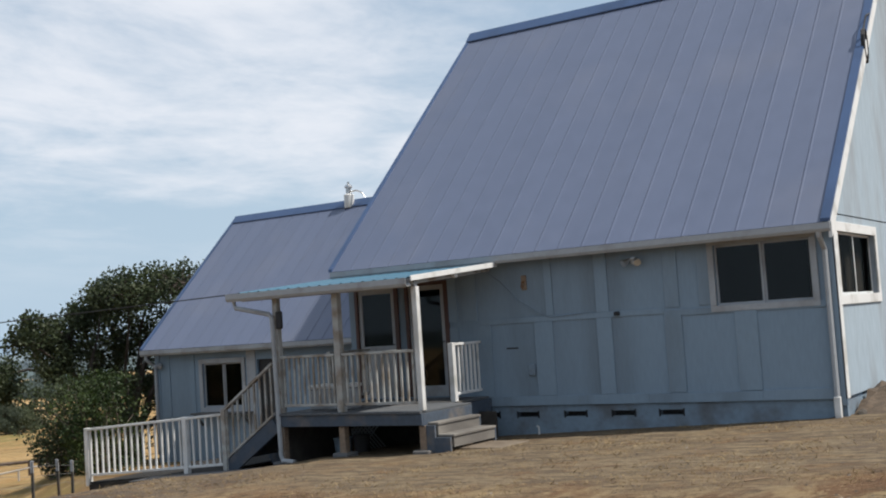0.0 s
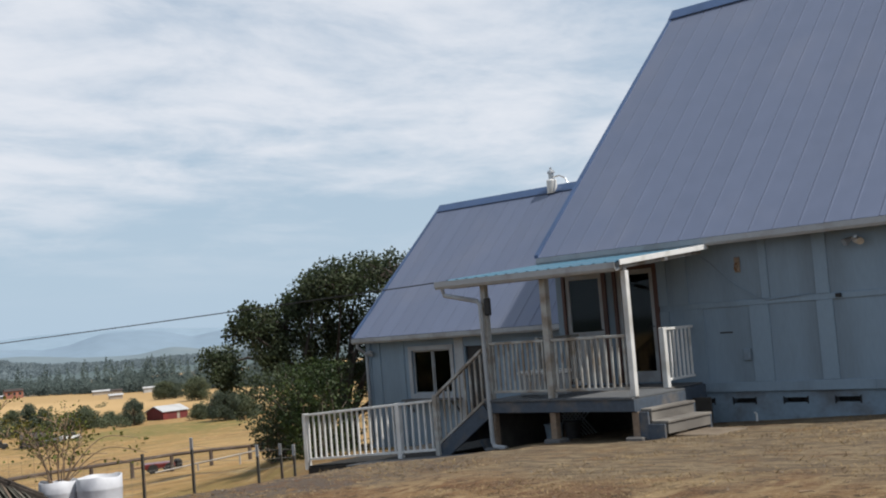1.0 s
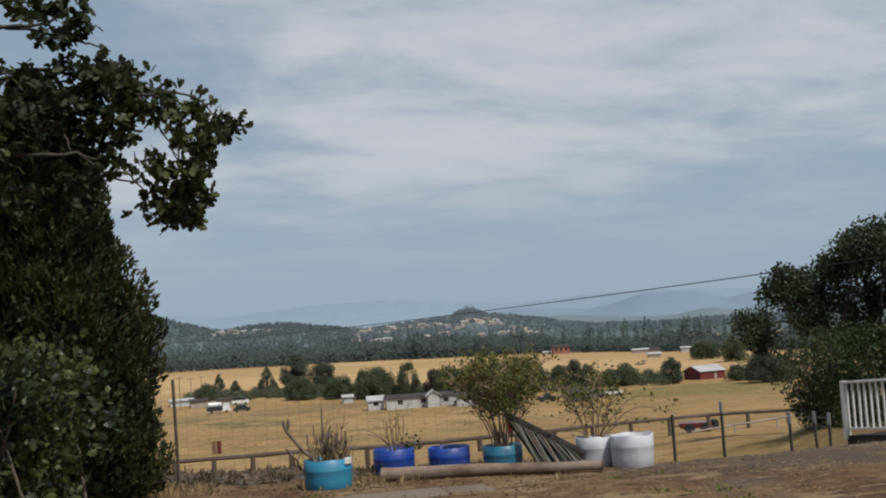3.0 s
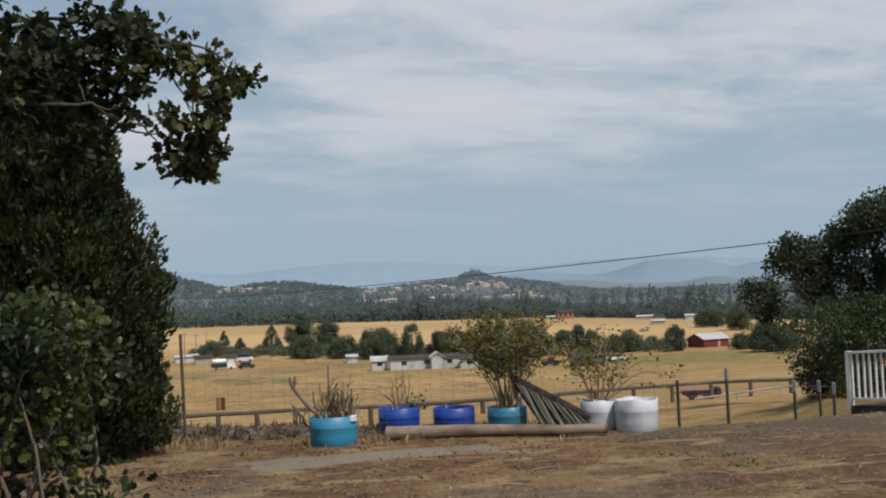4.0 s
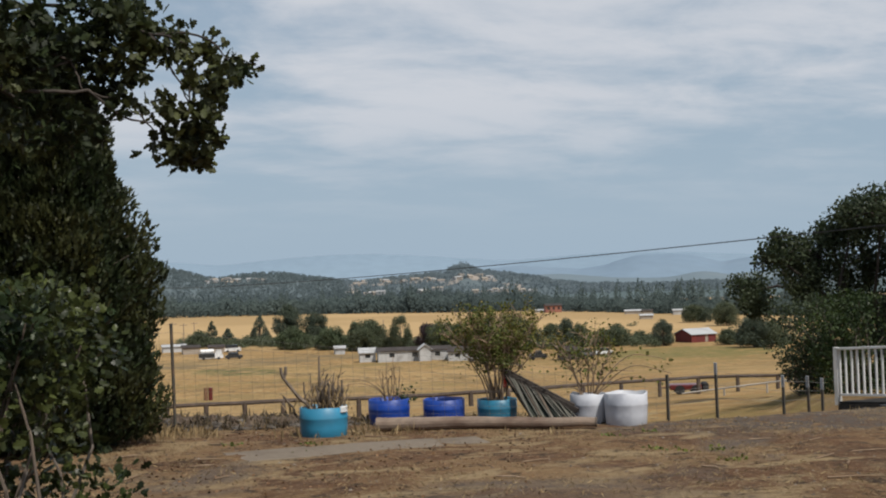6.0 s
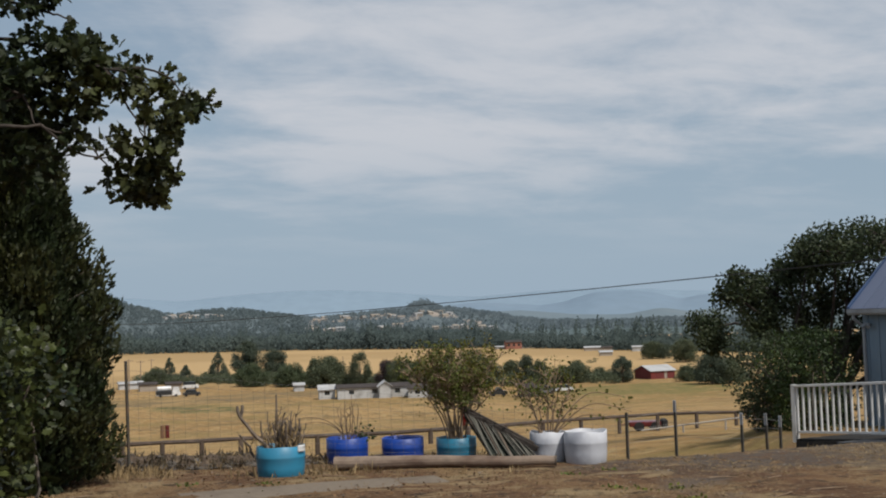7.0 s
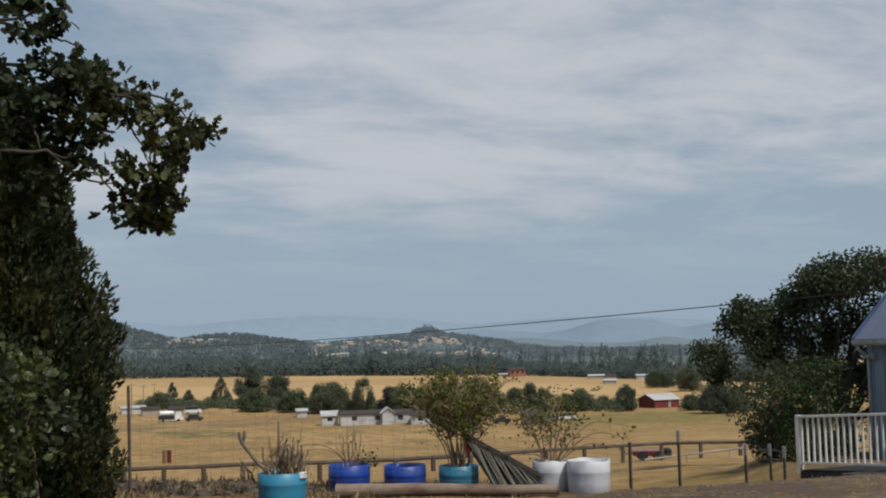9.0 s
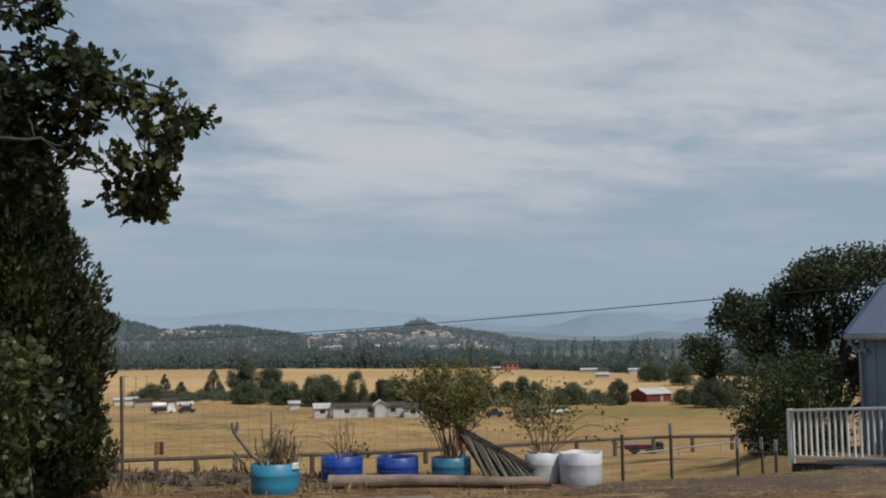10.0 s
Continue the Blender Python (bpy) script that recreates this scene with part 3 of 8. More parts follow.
def roof_side(parent, inv, x0, x1, ey, ez, ry, rz, pitch_w, ribs=True, thick=0.05):
    """One slope with its sheets: each sheet is a flat pan with a raised rib on one edge."""
    run = math.hypot(ry - ey, rz - ez)
    sgn = 1 if ry > ey else -1
    base = Matrix.Translation((x0, ey, ez)) @ Matrix.Rotation(math.atan2(rz - ez, abs(ry - ey)) * sgn, 4, "X")
    if sgn < 0:
        base = base @ Matrix.Diagonal((1, -1, 1, 1))
    roof = part("roof", bmesh.new(), ROOFBLUE, parent)
    bm = bmesh.new()
    box(bm, (0, 0, -thick), (x1 - x0, run, -0.012))
    bm.to_mesh(roof.data); bm.free()
    roof.matrix_basis = inv @ base
    if not ribs:
        bm = bmesh.new()
        box(bm, (0, 0, -0.004), (x1 - x0, run, 0.0))
        part("roof_sheet", bm, ROOFBLUE, roof)
        return roof
    n = round((x1 - x0) / pitch_w)
    w = (x1 - x0) / n
    bm = bmesh.new()
    prof = [(0, -0.009), (0.013, -0.009), (0.0135, 0.002), (0.024, 0.005), (0.05, 0.0), (w - 0.001, 0)]
    prof += [(w - 0.001, -0.010), (0, -0.010)]
    a = [bm.verts.new((x, -0.03, z)) for x, z in prof]
    b = [bm.verts.new((x, run, z)) for x, z in prof]
    for k in range(len(prof)):
        bm.faces.new((a[k], a[(k + 1) % len(prof)], b[(k + 1) % len(prof)], b[k]))
    bm.faces.new(a); bm.faces.new(b)
    first = part("roof_sheet", bm, ROOFBLUE, roof)
    for k in range(1, n):
        piece("roof_sheet", first, roof, Matrix.Translation((k * w, 0, 0)))
    return roof


front_roof = roof_side(house, HINV, -13.60, -4.30, EY, EZ, RY, RZ, 0.443)
front_roof["label"] = "steep blue-grey standing rib metal roof slope"
roof_side(house, HINV, -13.60, -4.16, BY, EZ, RY, RZ, 0.443, ribs=False)
rs = (RZ - EZ) / (RY - EY)
# rake flashings, ridge cap, barge boards, gutter
for name, x0, x1, mat, lift, drop in (("rake_flashing", -4.31, -4.165, ROOFEDGE, 0.035, 0.05), ("rake_flashing", -13.66, -13.58, ROOFEDGE, 0.034, 0.06), ("barge_board", -4.20, -4.15, WHITE, -0.02, 0.24)):
    bm = bmesh.new()
    vs = []
    for x in (x0, x1):
        vs.append([bm.verts.new((x, EY - 0.03, EZ + lift)), bm.verts.new((x, RY, RZ + lift)), bm.verts.new((x, RY, RZ + lift - drop)), bm.verts.new((x, EY - 0.03, EZ + lift - drop))])
    bm.faces.new(vs[0]); bm.faces.new(vs[1])
    for k in range(4):
        bm.faces.new((vs[0][k], vs[0][(k + 1) % 4], vs[1][(k + 1) % 4], vs[1][k]))
    hpart(name, bm, mat)
bm = bmesh.new()
pr = [(-0.24, -0.20), (-0.02, 0.04), (0.02, 0.04), (0.24, -0.20), (0.235, -0.225), (0, 0.0), (-0.235, -0.225)]
ends = [[bm.verts.new((x, RY + y, RZ + 0.03 + z)) for y, z in pr] for x in (-13.66, -4.15)]
for k in range(len(pr)):
    bm.faces.new((ends[0][k], ends[0][(k + 1) % len(pr)], ends[1][(k + 1) % len(pr)], ends[1][k]))
hpart("ridge_cap", bm, ROOFEDGE)


def gutter(x0, x1, y, z, mat):
    bm = bmesh.new()
    pr = [(0, 0), (0.0, -0.08), (-0.03, -0.115), (-0.09, -0.12), (-0.115, -0.08), (-0.115, 0.0), (-0.125, 0.005), (-0.125, -0.085), (-0.095, -0.13), (-0.025, -0.125), (0.01, -0.085), (0.01, 0)]
    e = [[bm.verts.new((x, y + py, z + pz)) for py, pz in pr] for x in (x0, x1)]
    for k in range(len(pr)):
        bm.faces.new((e[0][k], e[0][(k + 1) % len(pr)], e[1][(k + 1) % len(pr)], e[1][k]))
    bm.faces.new(e[0]); bm.faces.new(e[1])
    return bm


hpart("gutter", gutter(-13.60, -4.17, EY + 0.06, EZ - 0.035, GREYWHITE), GREYWHITE, label="dull white eave gutter")
bm = bmesh.new()
box(bm, (-13.58, EY + 0.07, EZ - 0.16), (-4.18, EY + 0.10, EZ - 0.03))
box(bm, (-13.5, EY + 0.10, EZ - 0.06), (-4.25, HY0, EZ - 0.04))
hpart("eave_board", bm, GREYWHITE)
bm = bmesh.new()
tube(bm, [(-4.36, EY - 0.0, EZ - 0.13), (-4.36, EY + 0.02, EZ - 0.22), (-4.36, HY0 - 0.08, EZ - 0.42), (-4.36, HY0 - 0.08, 0.3), (-4.36, HY0 - 0.08, -0.20)], [0.05, 0.042, 0.042, 0.042, 0.042], 8)
hpart("downspout", bm, GREYWHITE, label="white downspout at the house corner")
bm = bmesh.new()
box(bm, (-4.41, HY0 - 0.13, -0.22), (-4.31, HY0 - 0.045, 0.14), 0.01)
hpart("downspout_boot", bm, WHITE)

# ---- wing ----
WX0, WY0, WEY, WEZ, WRZ = -21.38, 20.09, 19.79, 1.49, 4.90
wing = thing("house_wing", "low grey-blue wing with steep blue metal roof", "house wing", (WX0, WY0, 0))
WINV = wing.matrix_world.inverted()


def wpart(name, bm, mat, label=""):
    ob = part(name, bm, mat, wing, label)
    ob.matrix_basis = WINV
    return ob


WWIN = (-19.76, -18.50, 0.02, 1.06)
WDOOR = (-18.02, -17.20, -0.72, 1.10)
bm = bmesh.new()
pierced_wall(bm, (WX0, -13.52), (-1.6, 1.55), [WWIN, WDOOR], lambda u, z, s: (u, WY0 + 0.14 * s, z))
wpart("wall", bm, SIDING, "front wall of grey-blue sheet siding")
bm = bmesh.new()
WB = 2 * RY - WY0
WGZ = lambda y: WEZ + (WRZ - WEZ) * (1 - abs(y - RY) / (RY - WEY)) - 0.05
for x in (WX0, WX0 + 0.14):
    bm.faces.new([bm.verts.new((x, y, z)) for y, z in ((WY0 + 0.14, -2.4), (WB, -2.4), (WB, WGZ(WB)), (RY, WGZ(RY)), (WY0 + 0.14, WGZ(WY0 + 0.14)))])
wpart("wall", bm, SIDING)
bm = bmesh.new()
box(bm, (WX0, WB, -2.0), (-13.52, WB + 0.14, 1.5))
wpart("wall", bm, SIDING)
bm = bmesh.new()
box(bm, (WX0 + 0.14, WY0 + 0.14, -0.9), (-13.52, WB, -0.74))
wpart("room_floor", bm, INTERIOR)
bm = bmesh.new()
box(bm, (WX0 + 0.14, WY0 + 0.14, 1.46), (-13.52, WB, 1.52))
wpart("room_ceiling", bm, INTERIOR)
# added screen that keeps the wing's window dark
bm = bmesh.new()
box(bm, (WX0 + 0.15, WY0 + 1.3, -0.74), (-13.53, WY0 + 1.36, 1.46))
wpart("room_dark_screen", bm, INTERIOR)
bm = bmesh.new()
box(bm, (WDOOR[0], WY0 + 0.06, WDOOR[2]), (WDOOR[1], WY0 + 0.10, WDOOR[3]), 0.004)
wpart("door", bm, BLACKMETAL, "dark side door of the wing")
for x0, x1 in ((-21.36, -21.20), (-20.92, -20.86), (-20.06, -20.02), (-18.34, -18.06)):
    bm = bmesh.new()
    box(bm, (x0, WY0 - 0.022, -1.2), (x1, WY0 - 0.001, 1.36), 0.004)
    wpart("siding_board", bm, TRIMBOARD if x1 < -18.1 else GREYWHITE)
bm = bmesh.new()
box(bm, (WX0, WY0 - 0.02, 1.363), (-13.6, WY0 - 0.001, 1.5), 0.004)
wpart("siding_board", bm, TRIMBOARD)
framed_window(wing, WINV @ Matrix.Translation((WWIN[0], WY0, WWIN[2])), WWIN[1] - WWIN[0], WWIN[3] - WWIN[2], GREYWHITE, trim=0.11)["label"] = "sliding window with white trim"
wroof = roof_side(wing, WINV, -21.47, -13.66, WEY, WEZ, RY, WRZ, 0.443)
wroof["label"] = "blue-grey standing rib metal roof slope of the wing"
roof_side(wing, WINV, -21.47, -13.66, 2 * RY - WEY, WEZ, RY, WRZ, 0.443, ribs=False)
bm = bmesh.new()
ends = [[bm.verts.new((x, RY + y * 0.8, WRZ + 0.02 + z * 0.8)) for y, z in pr] for x in (-21.5, -13.62)]
for k in range(len(pr)):
    bm.faces.new((ends[0][k], ends[0][(k + 1) % len(pr)], ends[1][(k + 1) % len(pr)], ends[1][k]))
wpart("ridge_cap", bm, ROOFEDGE)
for name, x0, x1, mat, lift, drop in (("rake_flashing", -21.53, -21.46, ROOFEDGE, 0.03, 0.06), ("barge_board", -21.50, -21.46, GREYWHITE, -0.034, 0.14)):
    bm = bmesh.new()
    vs = []
    for x in (x0, x1):
        vs.append([bm.verts.new((x, WEY - 0.03, WEZ + lift)), bm.verts.new((x, RY, WRZ + lift)), bm.verts.new((x, RY, WRZ + lift - drop)), bm.verts.new((x, WEY - 0.03, WEZ + lift - drop))])
    bm.faces.new(vs[0]); bm.faces.new(vs[1])
    for k in range(4):
        bm.faces.new((vs[0][k], vs[0][(k + 1) % 4], vs[1][(k + 1) % 4], vs[1][k]))
    wpart(name, bm, mat)
wpart("gutter", gutter(-21.5, -13.66, WEY + 0.05, WEZ - 0.035, GREYWHITE), GREYWHITE)
bm = bmesh.new()
box(bm, (-21.46, WEY + 0.06, WEZ - 0.14), (-13.66, WEY + 0.09, WEZ - 0.03))
box(bm, (-21.38, WEY + 0.09, WEZ - 0.06), (-13.66, WY0, WEZ - 0.04))
wpart("eave_board", bm, GREYWHITE)
bm = bmesh.new()
tube(bm, [(-21.36, WEY - 0.0, WEZ - 0.13), (-21.36, WEY, WEZ - 0.25), (-21.30, WY0 - 0.06, WEZ - 0.45), (-21.30, WY0 - 0.06, -1.1)], 0.042, 8)
wpart("downspout", bm, GREYWHITE)

# ---- porch ----
PY0, PDZ = 14.95, 0.28                           # porch front and floor height
PX0, PX1 = -13.02, -10.02
porch = thing("porch", "raised wooden porch with white posts and teal metal roof", "porch", (PX1, PY0, 0))
PINV = porch.matrix_world.inverted()


def ppart(name, bm, mat, label="", parent=None):
    ob = part(name, bm, mat, parent or porch, label)
    if parent is None:
        ob.matrix_basis = PINV
    return ob


bm = bmesh.new()
box(bm, (PX0, PY0 - 0.02, 0.06), (PX1, PY0 + 0.03, 0.245), 0.006)
box(bm, (PX1 - 0.05, PY0 + 0.032, 0.04), (PX1 - 0.002, 16.45, 0.245), 0.006)
box(bm, (-10.46, 16.42, -0.12), (-10.41, HY0 - 0.03, 0.245), 0.006)
box(bm, (PX0, PY0 + 0.032, 0.06), (PX0 + 0.05, HY0 - 0.03, 0.245), 0.006)
deck_frame = ppart("deck_frame", bm, BLUEWOOD, "blue-grey porch joist frame")
bm = bmesh.new()
box(bm, (0, 0, 0), (0.138, HY0 - 0.035 - PY0 + 0.05, 0.034), 0.004)
first = ppart("deck_board", bm, GREYWOOD)
nb = int((PX1 - PX0 + 0.06) / 0.144)
first.matrix_basis = PINV @ Matrix.Translation((PX0 - 0.03, PY0 - 0.05, 0.248))
short = None
for k in range(1, nb):
    x = PX0 - 0.03 + 0.144 * k
    if x < -10.52:
        piece("deck_board", first, porch, PINV @ Matrix.Translation((x, PY0 - 0.05, 0.248)))
    elif short is None:
        bm = bmesh.new()
        box(bm, (0, 0, 0), (0.138, 16.45 - PY0 + 0.05, 0.034), 0.004)
        short = ppart("deck_board", bm, GREYWOOD)
        short.matrix_basis = PINV @ Matrix.Translation((x, PY0 - 0.05, 0.248))
    else:
        piece("deck_board", short, porch, PINV @ Matrix.Translation((x, PY0 - 0.05, 0.248)))
for x, z0, w in ((-10.06, -0.55, 0.095), (-11.66, -0.65, 0.12), (-12.96, -0.75, 0.105)):
    bm = bmesh.new()
    box(bm, (x - w / 2, PY0 + 0.035, PDZ + 0.004), (x + w / 2, PY0 + 0.035 + w, 2.24), 0.006)
    ppart("post", bm, WHITE if x > -11 else WHITE_WORN, "peeling white porch post")
    bm = bmesh.new()
    box(bm, (x - 0.06, PY0 + 0.04, z0), (x + 0.06, PY0 + 0.16, 0.05), 0.006)
    ppart("pier_post", bm, OLDWOOD)
    bm = bmesh.new()
    box(bm, (x - 0.16, PY0 - 0.05, z0 - 0.15), (x + 0.16, PY0 + 0.26, ground_z(x, PY0) + 0.06), 0.02)
    ppart("pier_block", bm, GREYWOOD)
bm = bmesh.new()
box(bm, (-13.72, PY0 + 0.04, 2.24), (-10.04, PY0 + 0.13, 2.345), 0.005)
box(bm, (-13.72, PY0 - 0.135, 2.25), (-10.0, PY0 - 0.11, 2.36), 0.004)
ppart("roof_beam", bm, GREYWHITE)
# porch roof: ribbed sheet on a low fall
bm = bmesh.new()
rx0, rx1, ry0, rz0, ry1, rz1 = -13.76, -9.98, PY0 - 0.15, 2.375, 17.46, 2.61
n = 17
pts = []
for k in range(n):
    x = rx0 + (rx1 - rx0) * k / n
    w = (rx1 - rx0) / n
    pts += [(x, 0), (x + w * 0.70, 0), (x + w * 0.76, 0.022), (x + w * 0.92, 0.022), (x + w * 0.985, 0)]
pts.append((rx1, 0))
rows4 = [[bm.verts.new((x, y, z + dz + low)) for x, dz in pts] for y, z, low in ((ry0, rz0, 0), (ry1, rz1, 0), (ry1, rz1, -0.008), (ry0, rz0, -0.008))]
for i in range(4):
    a, b = rows4[i], rows4[(i + 1) % 4]
    for k in range(len(pts) - 1):
        bm.faces.new((a[k], a[k + 1], b[k + 1], b[k]))
ppart("porch_roof", bm, TEAL, "teal ribbed metal porch roof")
for k in range(5):
    x = -13.6 + k * 0.88
    bm = bmesh.new()
    beam(bm, (x, ry0 + 0.06, rz0 - 0.065), (x, 17.4, rz1 - 0.075), 0.045, 0.09)
    ppart("rafter", bm, WHITE_WORN)
bm = bmesh.new()
beam(bm, (rx1 + 0.012, ry0 - 0.01, rz0 - 0.01), (rx1 + 0.012, 17.5, rz1 - 0.005), 0.022, 0.085, 0.003)
ppart("side_fascia", bm, WHITE, "bright white side fascia of the porch roof")
bm = bmesh.new()
box(bm, (-10.10, 16.15, 2.38), (-10.0, 16.25, 2.52), 0.01)
ppart("bracket", bm, WHITE)
ppart("gutter", gutter(-13.80, -10.0, PY0 - 0.135, 2.37, GREYWHITE), GREYWHITE)
bm = bmesh.new()
tube(bm, [(-13.68, PY0 - 0.19, 2.26), (-13.66, PY0 - 0.17, 2.13), (-13.02, PY0 - 0.04, 1.98), (-12.97, PY0 - 0.03, 1.9), (-12.93, PY0 - 0.03, -0.42), (-12.88, PY0 - 0.05, -0.50), (-12.62, PY0 - 0.06, -0.52)], 0.04, 8)
ppart("downspout", bm, GREYWHITE, "bent white downspout on the porch post")
bm = bmesh.new()
box(bm, (-12.91, PY0 - 0.02, 1.72), (-12.78, PY0 + 0.05, 2.02), 0.02)
ppart("junction_box", bm, BLACKMETAL)
# lattice, and added dark sheets standing in for the shade below the floor
bm = bmesh.new()
for k in range(-2, 7):
    for s in (1, -1):
        x = -12.95 + k * 0.085
        p, q = Vector((x - 0.3 * s, 16.9 + 0.004 * s, -0.55)), Vector((x + 0.3 * s, 16.9 + 0.004 * s, 0.05))
        beam(bm, p, q, 0.006, 0.028)
ppart("lattice", bm, GREYWHITE, "white diagonal lattice below the porch floor")
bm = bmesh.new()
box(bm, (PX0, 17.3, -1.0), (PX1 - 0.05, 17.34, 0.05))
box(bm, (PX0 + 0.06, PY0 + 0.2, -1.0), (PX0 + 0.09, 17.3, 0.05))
ppart("underfloor_shade_sheet", bm, DARK)


def railing(name, label, p, q, n, height, mat, post_ends=(True, True), bottom=0.13, cap=0.085, rail_h=0.045, post=0.085, bal=0.034, post_drop=0.0, mids=()):
    """A rail from p to q (at foot height): top rail, bottom rail, posts and n balusters, each of its own."""
    p, q = Vector(p), Vector(q)
    rl = thing(name, label, "railing", p, group="white porch railings")
    d = q - p
    up = Vector((0, 0, 1))
    for h, w, nm in ((height, cap, "top_rail"), (bottom, 0.04, "bottom_rail")):
        bm = bmesh.new()
        beam(bm, up * h, d + up * h, w, rail_h, 0.005)
        part(nm, bm, mat, rl)
    bm = bmesh.new()
    box(bm, (-bal / 2, -bal / 2, 0), (bal / 2, bal / 2, height - bottom - 0.03), 0.003)
    first = None
    flat = Vector((d.x, d.y, 0)).normalized()
    side = Vector((-flat.y, flat.x, 0)) * 0.0
    for k in range(n):
        f = (k + 0.5) / n
        m = Matrix.Translation(d * f + up * (bottom + 0.012) + side) @ Matrix.Rotation(math.atan2(flat.y, flat.x) + random.uniform(-0.06, 0.06), 4, "Z") @ Matrix.Rotation(random.uniform(-0.012, 0.012), 4, "Y")
        if first is None:
            first = part("baluster", bm, mat, rl)
            first.matrix_basis = m
        else:
            piece("baluster", first, rl, m)
    for f, on in ((0, post_ends[0]), (1, post_ends[1]), *((f, True) for f in mids)):
        if on:
            bm = bmesh.new()
            c = d * f
            box(bm, (c.x - post / 2, c.y - post / 2, c.z - post_drop), (c.x + post / 2, c.y + post / 2, c.z + height + 0.03), 0.006)
            part("post", bm, mat, rl)
    return rl


railing("porch_railing", "worn white porch railing with thin square balusters", (-11.58, PY0 + 0.085, PDZ), (-10.13, PY0 + 0.085, PDZ), 12, 0.95, WHITE_WORN, (False, False))
railing("porch_railing", "worn white porch railing with thin square balusters", (-12.90, PY0 + 0.085, PDZ), (-11.74, PY0 + 0.085, PDZ), 11, 0.95, WHITE_WORN, (False, False))
railing("porch_railing", "short white railing beside the porch steps", (-10.50, 16.68, PDZ), (-10.56, 17.70, PDZ), 7, 0.98, WHITE, (True, False), post=0.10)
railing("stair_railing", "white railing sloping down the side stairs", (-13.05, PY0 + 0.02, 0.16), (-14.24, PY0 + 0.02, -0.62), 9, 0.98, WHITE_WORN, (False, True), post=0.10, post_drop=0.2)
railing("ramp_railing", "white railing along the low ramp", (-14.28, PY0 + 0.0, -0.68), (-17.82, PY0 + 0.0, -0.92), 22, 0.97, WHITE, (False, True), bottom=0.10, cap=0.09, post=0.10, post_drop=0.1, mids=(0.255,))
railing("porch_railing", "white railing at the back of the side stairs", (-13.02, 16.5, PDZ), (-13.02, 17.7, PDZ), 8, 0.95, WHITE_WORN, (True, False))

# steps to the yard
steps = thing("porch_steps", "weathered wooden porch steps with grey treads", "steps", (PX1, 15.0, 0))
SINV = steps.matrix_world.inverted()
TREAD = material("weathered_pale_tread", (0.20, 0.185, 0.165), rough=0.85, second=(0.12, 0.11, 0.10), vary=0.2, grain=16, patch=2, bump=0.5, depth=0.005, stretch=(1, 0.3, 1))
for k, (x0, x1, z) in enumerate(((-10.0, -9.80, 0.095), (-9.82, -9.52, -0.09))):
    bm = bmesh.new()
    box(bm, (x0, 15.06, z - 0.04), (x1, 16.35, z), 0.006)
    ob = part("tread", bm, TREAD, steps); ob.matrix_basis = SINV
    bm = bmesh.new()
    box(bm, (x1 - 0.06, 15.08, z - 0.20), (x1 - 0.02, 16.33, z - 0.042), 0.004)
    ob = part("riser", bm, TREAD, steps); ob.matrix_basis = SINV
for y in (15.0, 16.36):
    bm = bmesh.new()
    for a, b in (((-10.0, y, -0.5), (-9.84, y + 0.05, 0.05)), ((-9.84, y, -0.5), (-9.56, y + 0.05, -0.135))):
        box(bm, a, b, 0.004)
    ob = part("stringer", bm, BLUEWOOD, steps); ob.matrix_basis = SINV


side = thing("side_stairs", "blue-grey wooden stairs from the porch to the ramp", "steps", (-13.05, PY0, 0))
SDI = side.matrix_world.inverted()
for k in range(4):
    bm = bmesh.new()
    x1 = -13.08 - 0.27 * k
    z = 0.10 - 0.185 * k
    box(bm, (x1 - 0.30, PY0 + 0.08, z - 0.04), (x1, PY0 + 1.2, z), 0.005)
    box(bm, (x1 - 0.02, PY0 + 0.09, z - 0.02), (x1, PY0 + 1.19, z + 0.16))
    ob = part("tread", bm, BLUEWOOD, side); ob.matrix_basis = SDI
for y in (PY0 + 0.02, PY0 + 1.22):
    bm = bmesh.new()
    beam(bm, (-13.06, y + 0.02, 0.10), (-14.26, y + 0.02, -0.70), 0.045, 0.26, 0.004)
    ob = part("stringer", bm, BLUEWOOD, side); ob.matrix_basis = SDI

# low ramp of boards
ramp = thing("ramp", "low grey board ramp beside the house", "ramp", (-13.2, 14.9, -0.6))
RINV = ramp.matrix_world.inverted()
RAMPZ = lambda x: -0.60 - 0.075 * (-13.2 - x)
bm = bmesh.new()
vs = box(bm, (-16.0, 0, -0.035), (-13.15, 0.142, 0.0), 0.004)
for v in vs:
    v.co.z += RAMPZ(v.co.x)
first = part("ramp_board", bm, GREYWOOD, ramp)
first.matrix_basis = RINV @ Matrix.Translation((0, 14.30, 0))
for k in range(1, 4):
    piece("ramp_board", first, ramp, RINV @ Matrix.Translation((0.02 * random.uniform(-1, 1), 14.30 + 0.15 * k, 0)))
bm = bmesh.new()
vs = box(bm, (-17.75, 0, -0.035), (-14.36, 0.142, 0.0), 0.004)
for v in vs:
    v.co.z += RAMPZ(v.co.x)
# the shade beneath the ramp railing is put into this near-black timber colour
SHADEWOOD = material("shade_dark_timber", (0.030, 0.029, 0.028), rough=0.95, second=(0.05, 0.045, 0.04), vary=0.25, grain=12, patch=2, bump=0.4, spec=0.15)
first = part("ramp_board", bm, SHADEWOOD, ramp)
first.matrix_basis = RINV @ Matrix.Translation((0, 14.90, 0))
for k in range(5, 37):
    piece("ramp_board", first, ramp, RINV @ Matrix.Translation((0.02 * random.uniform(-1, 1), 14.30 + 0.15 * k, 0)))
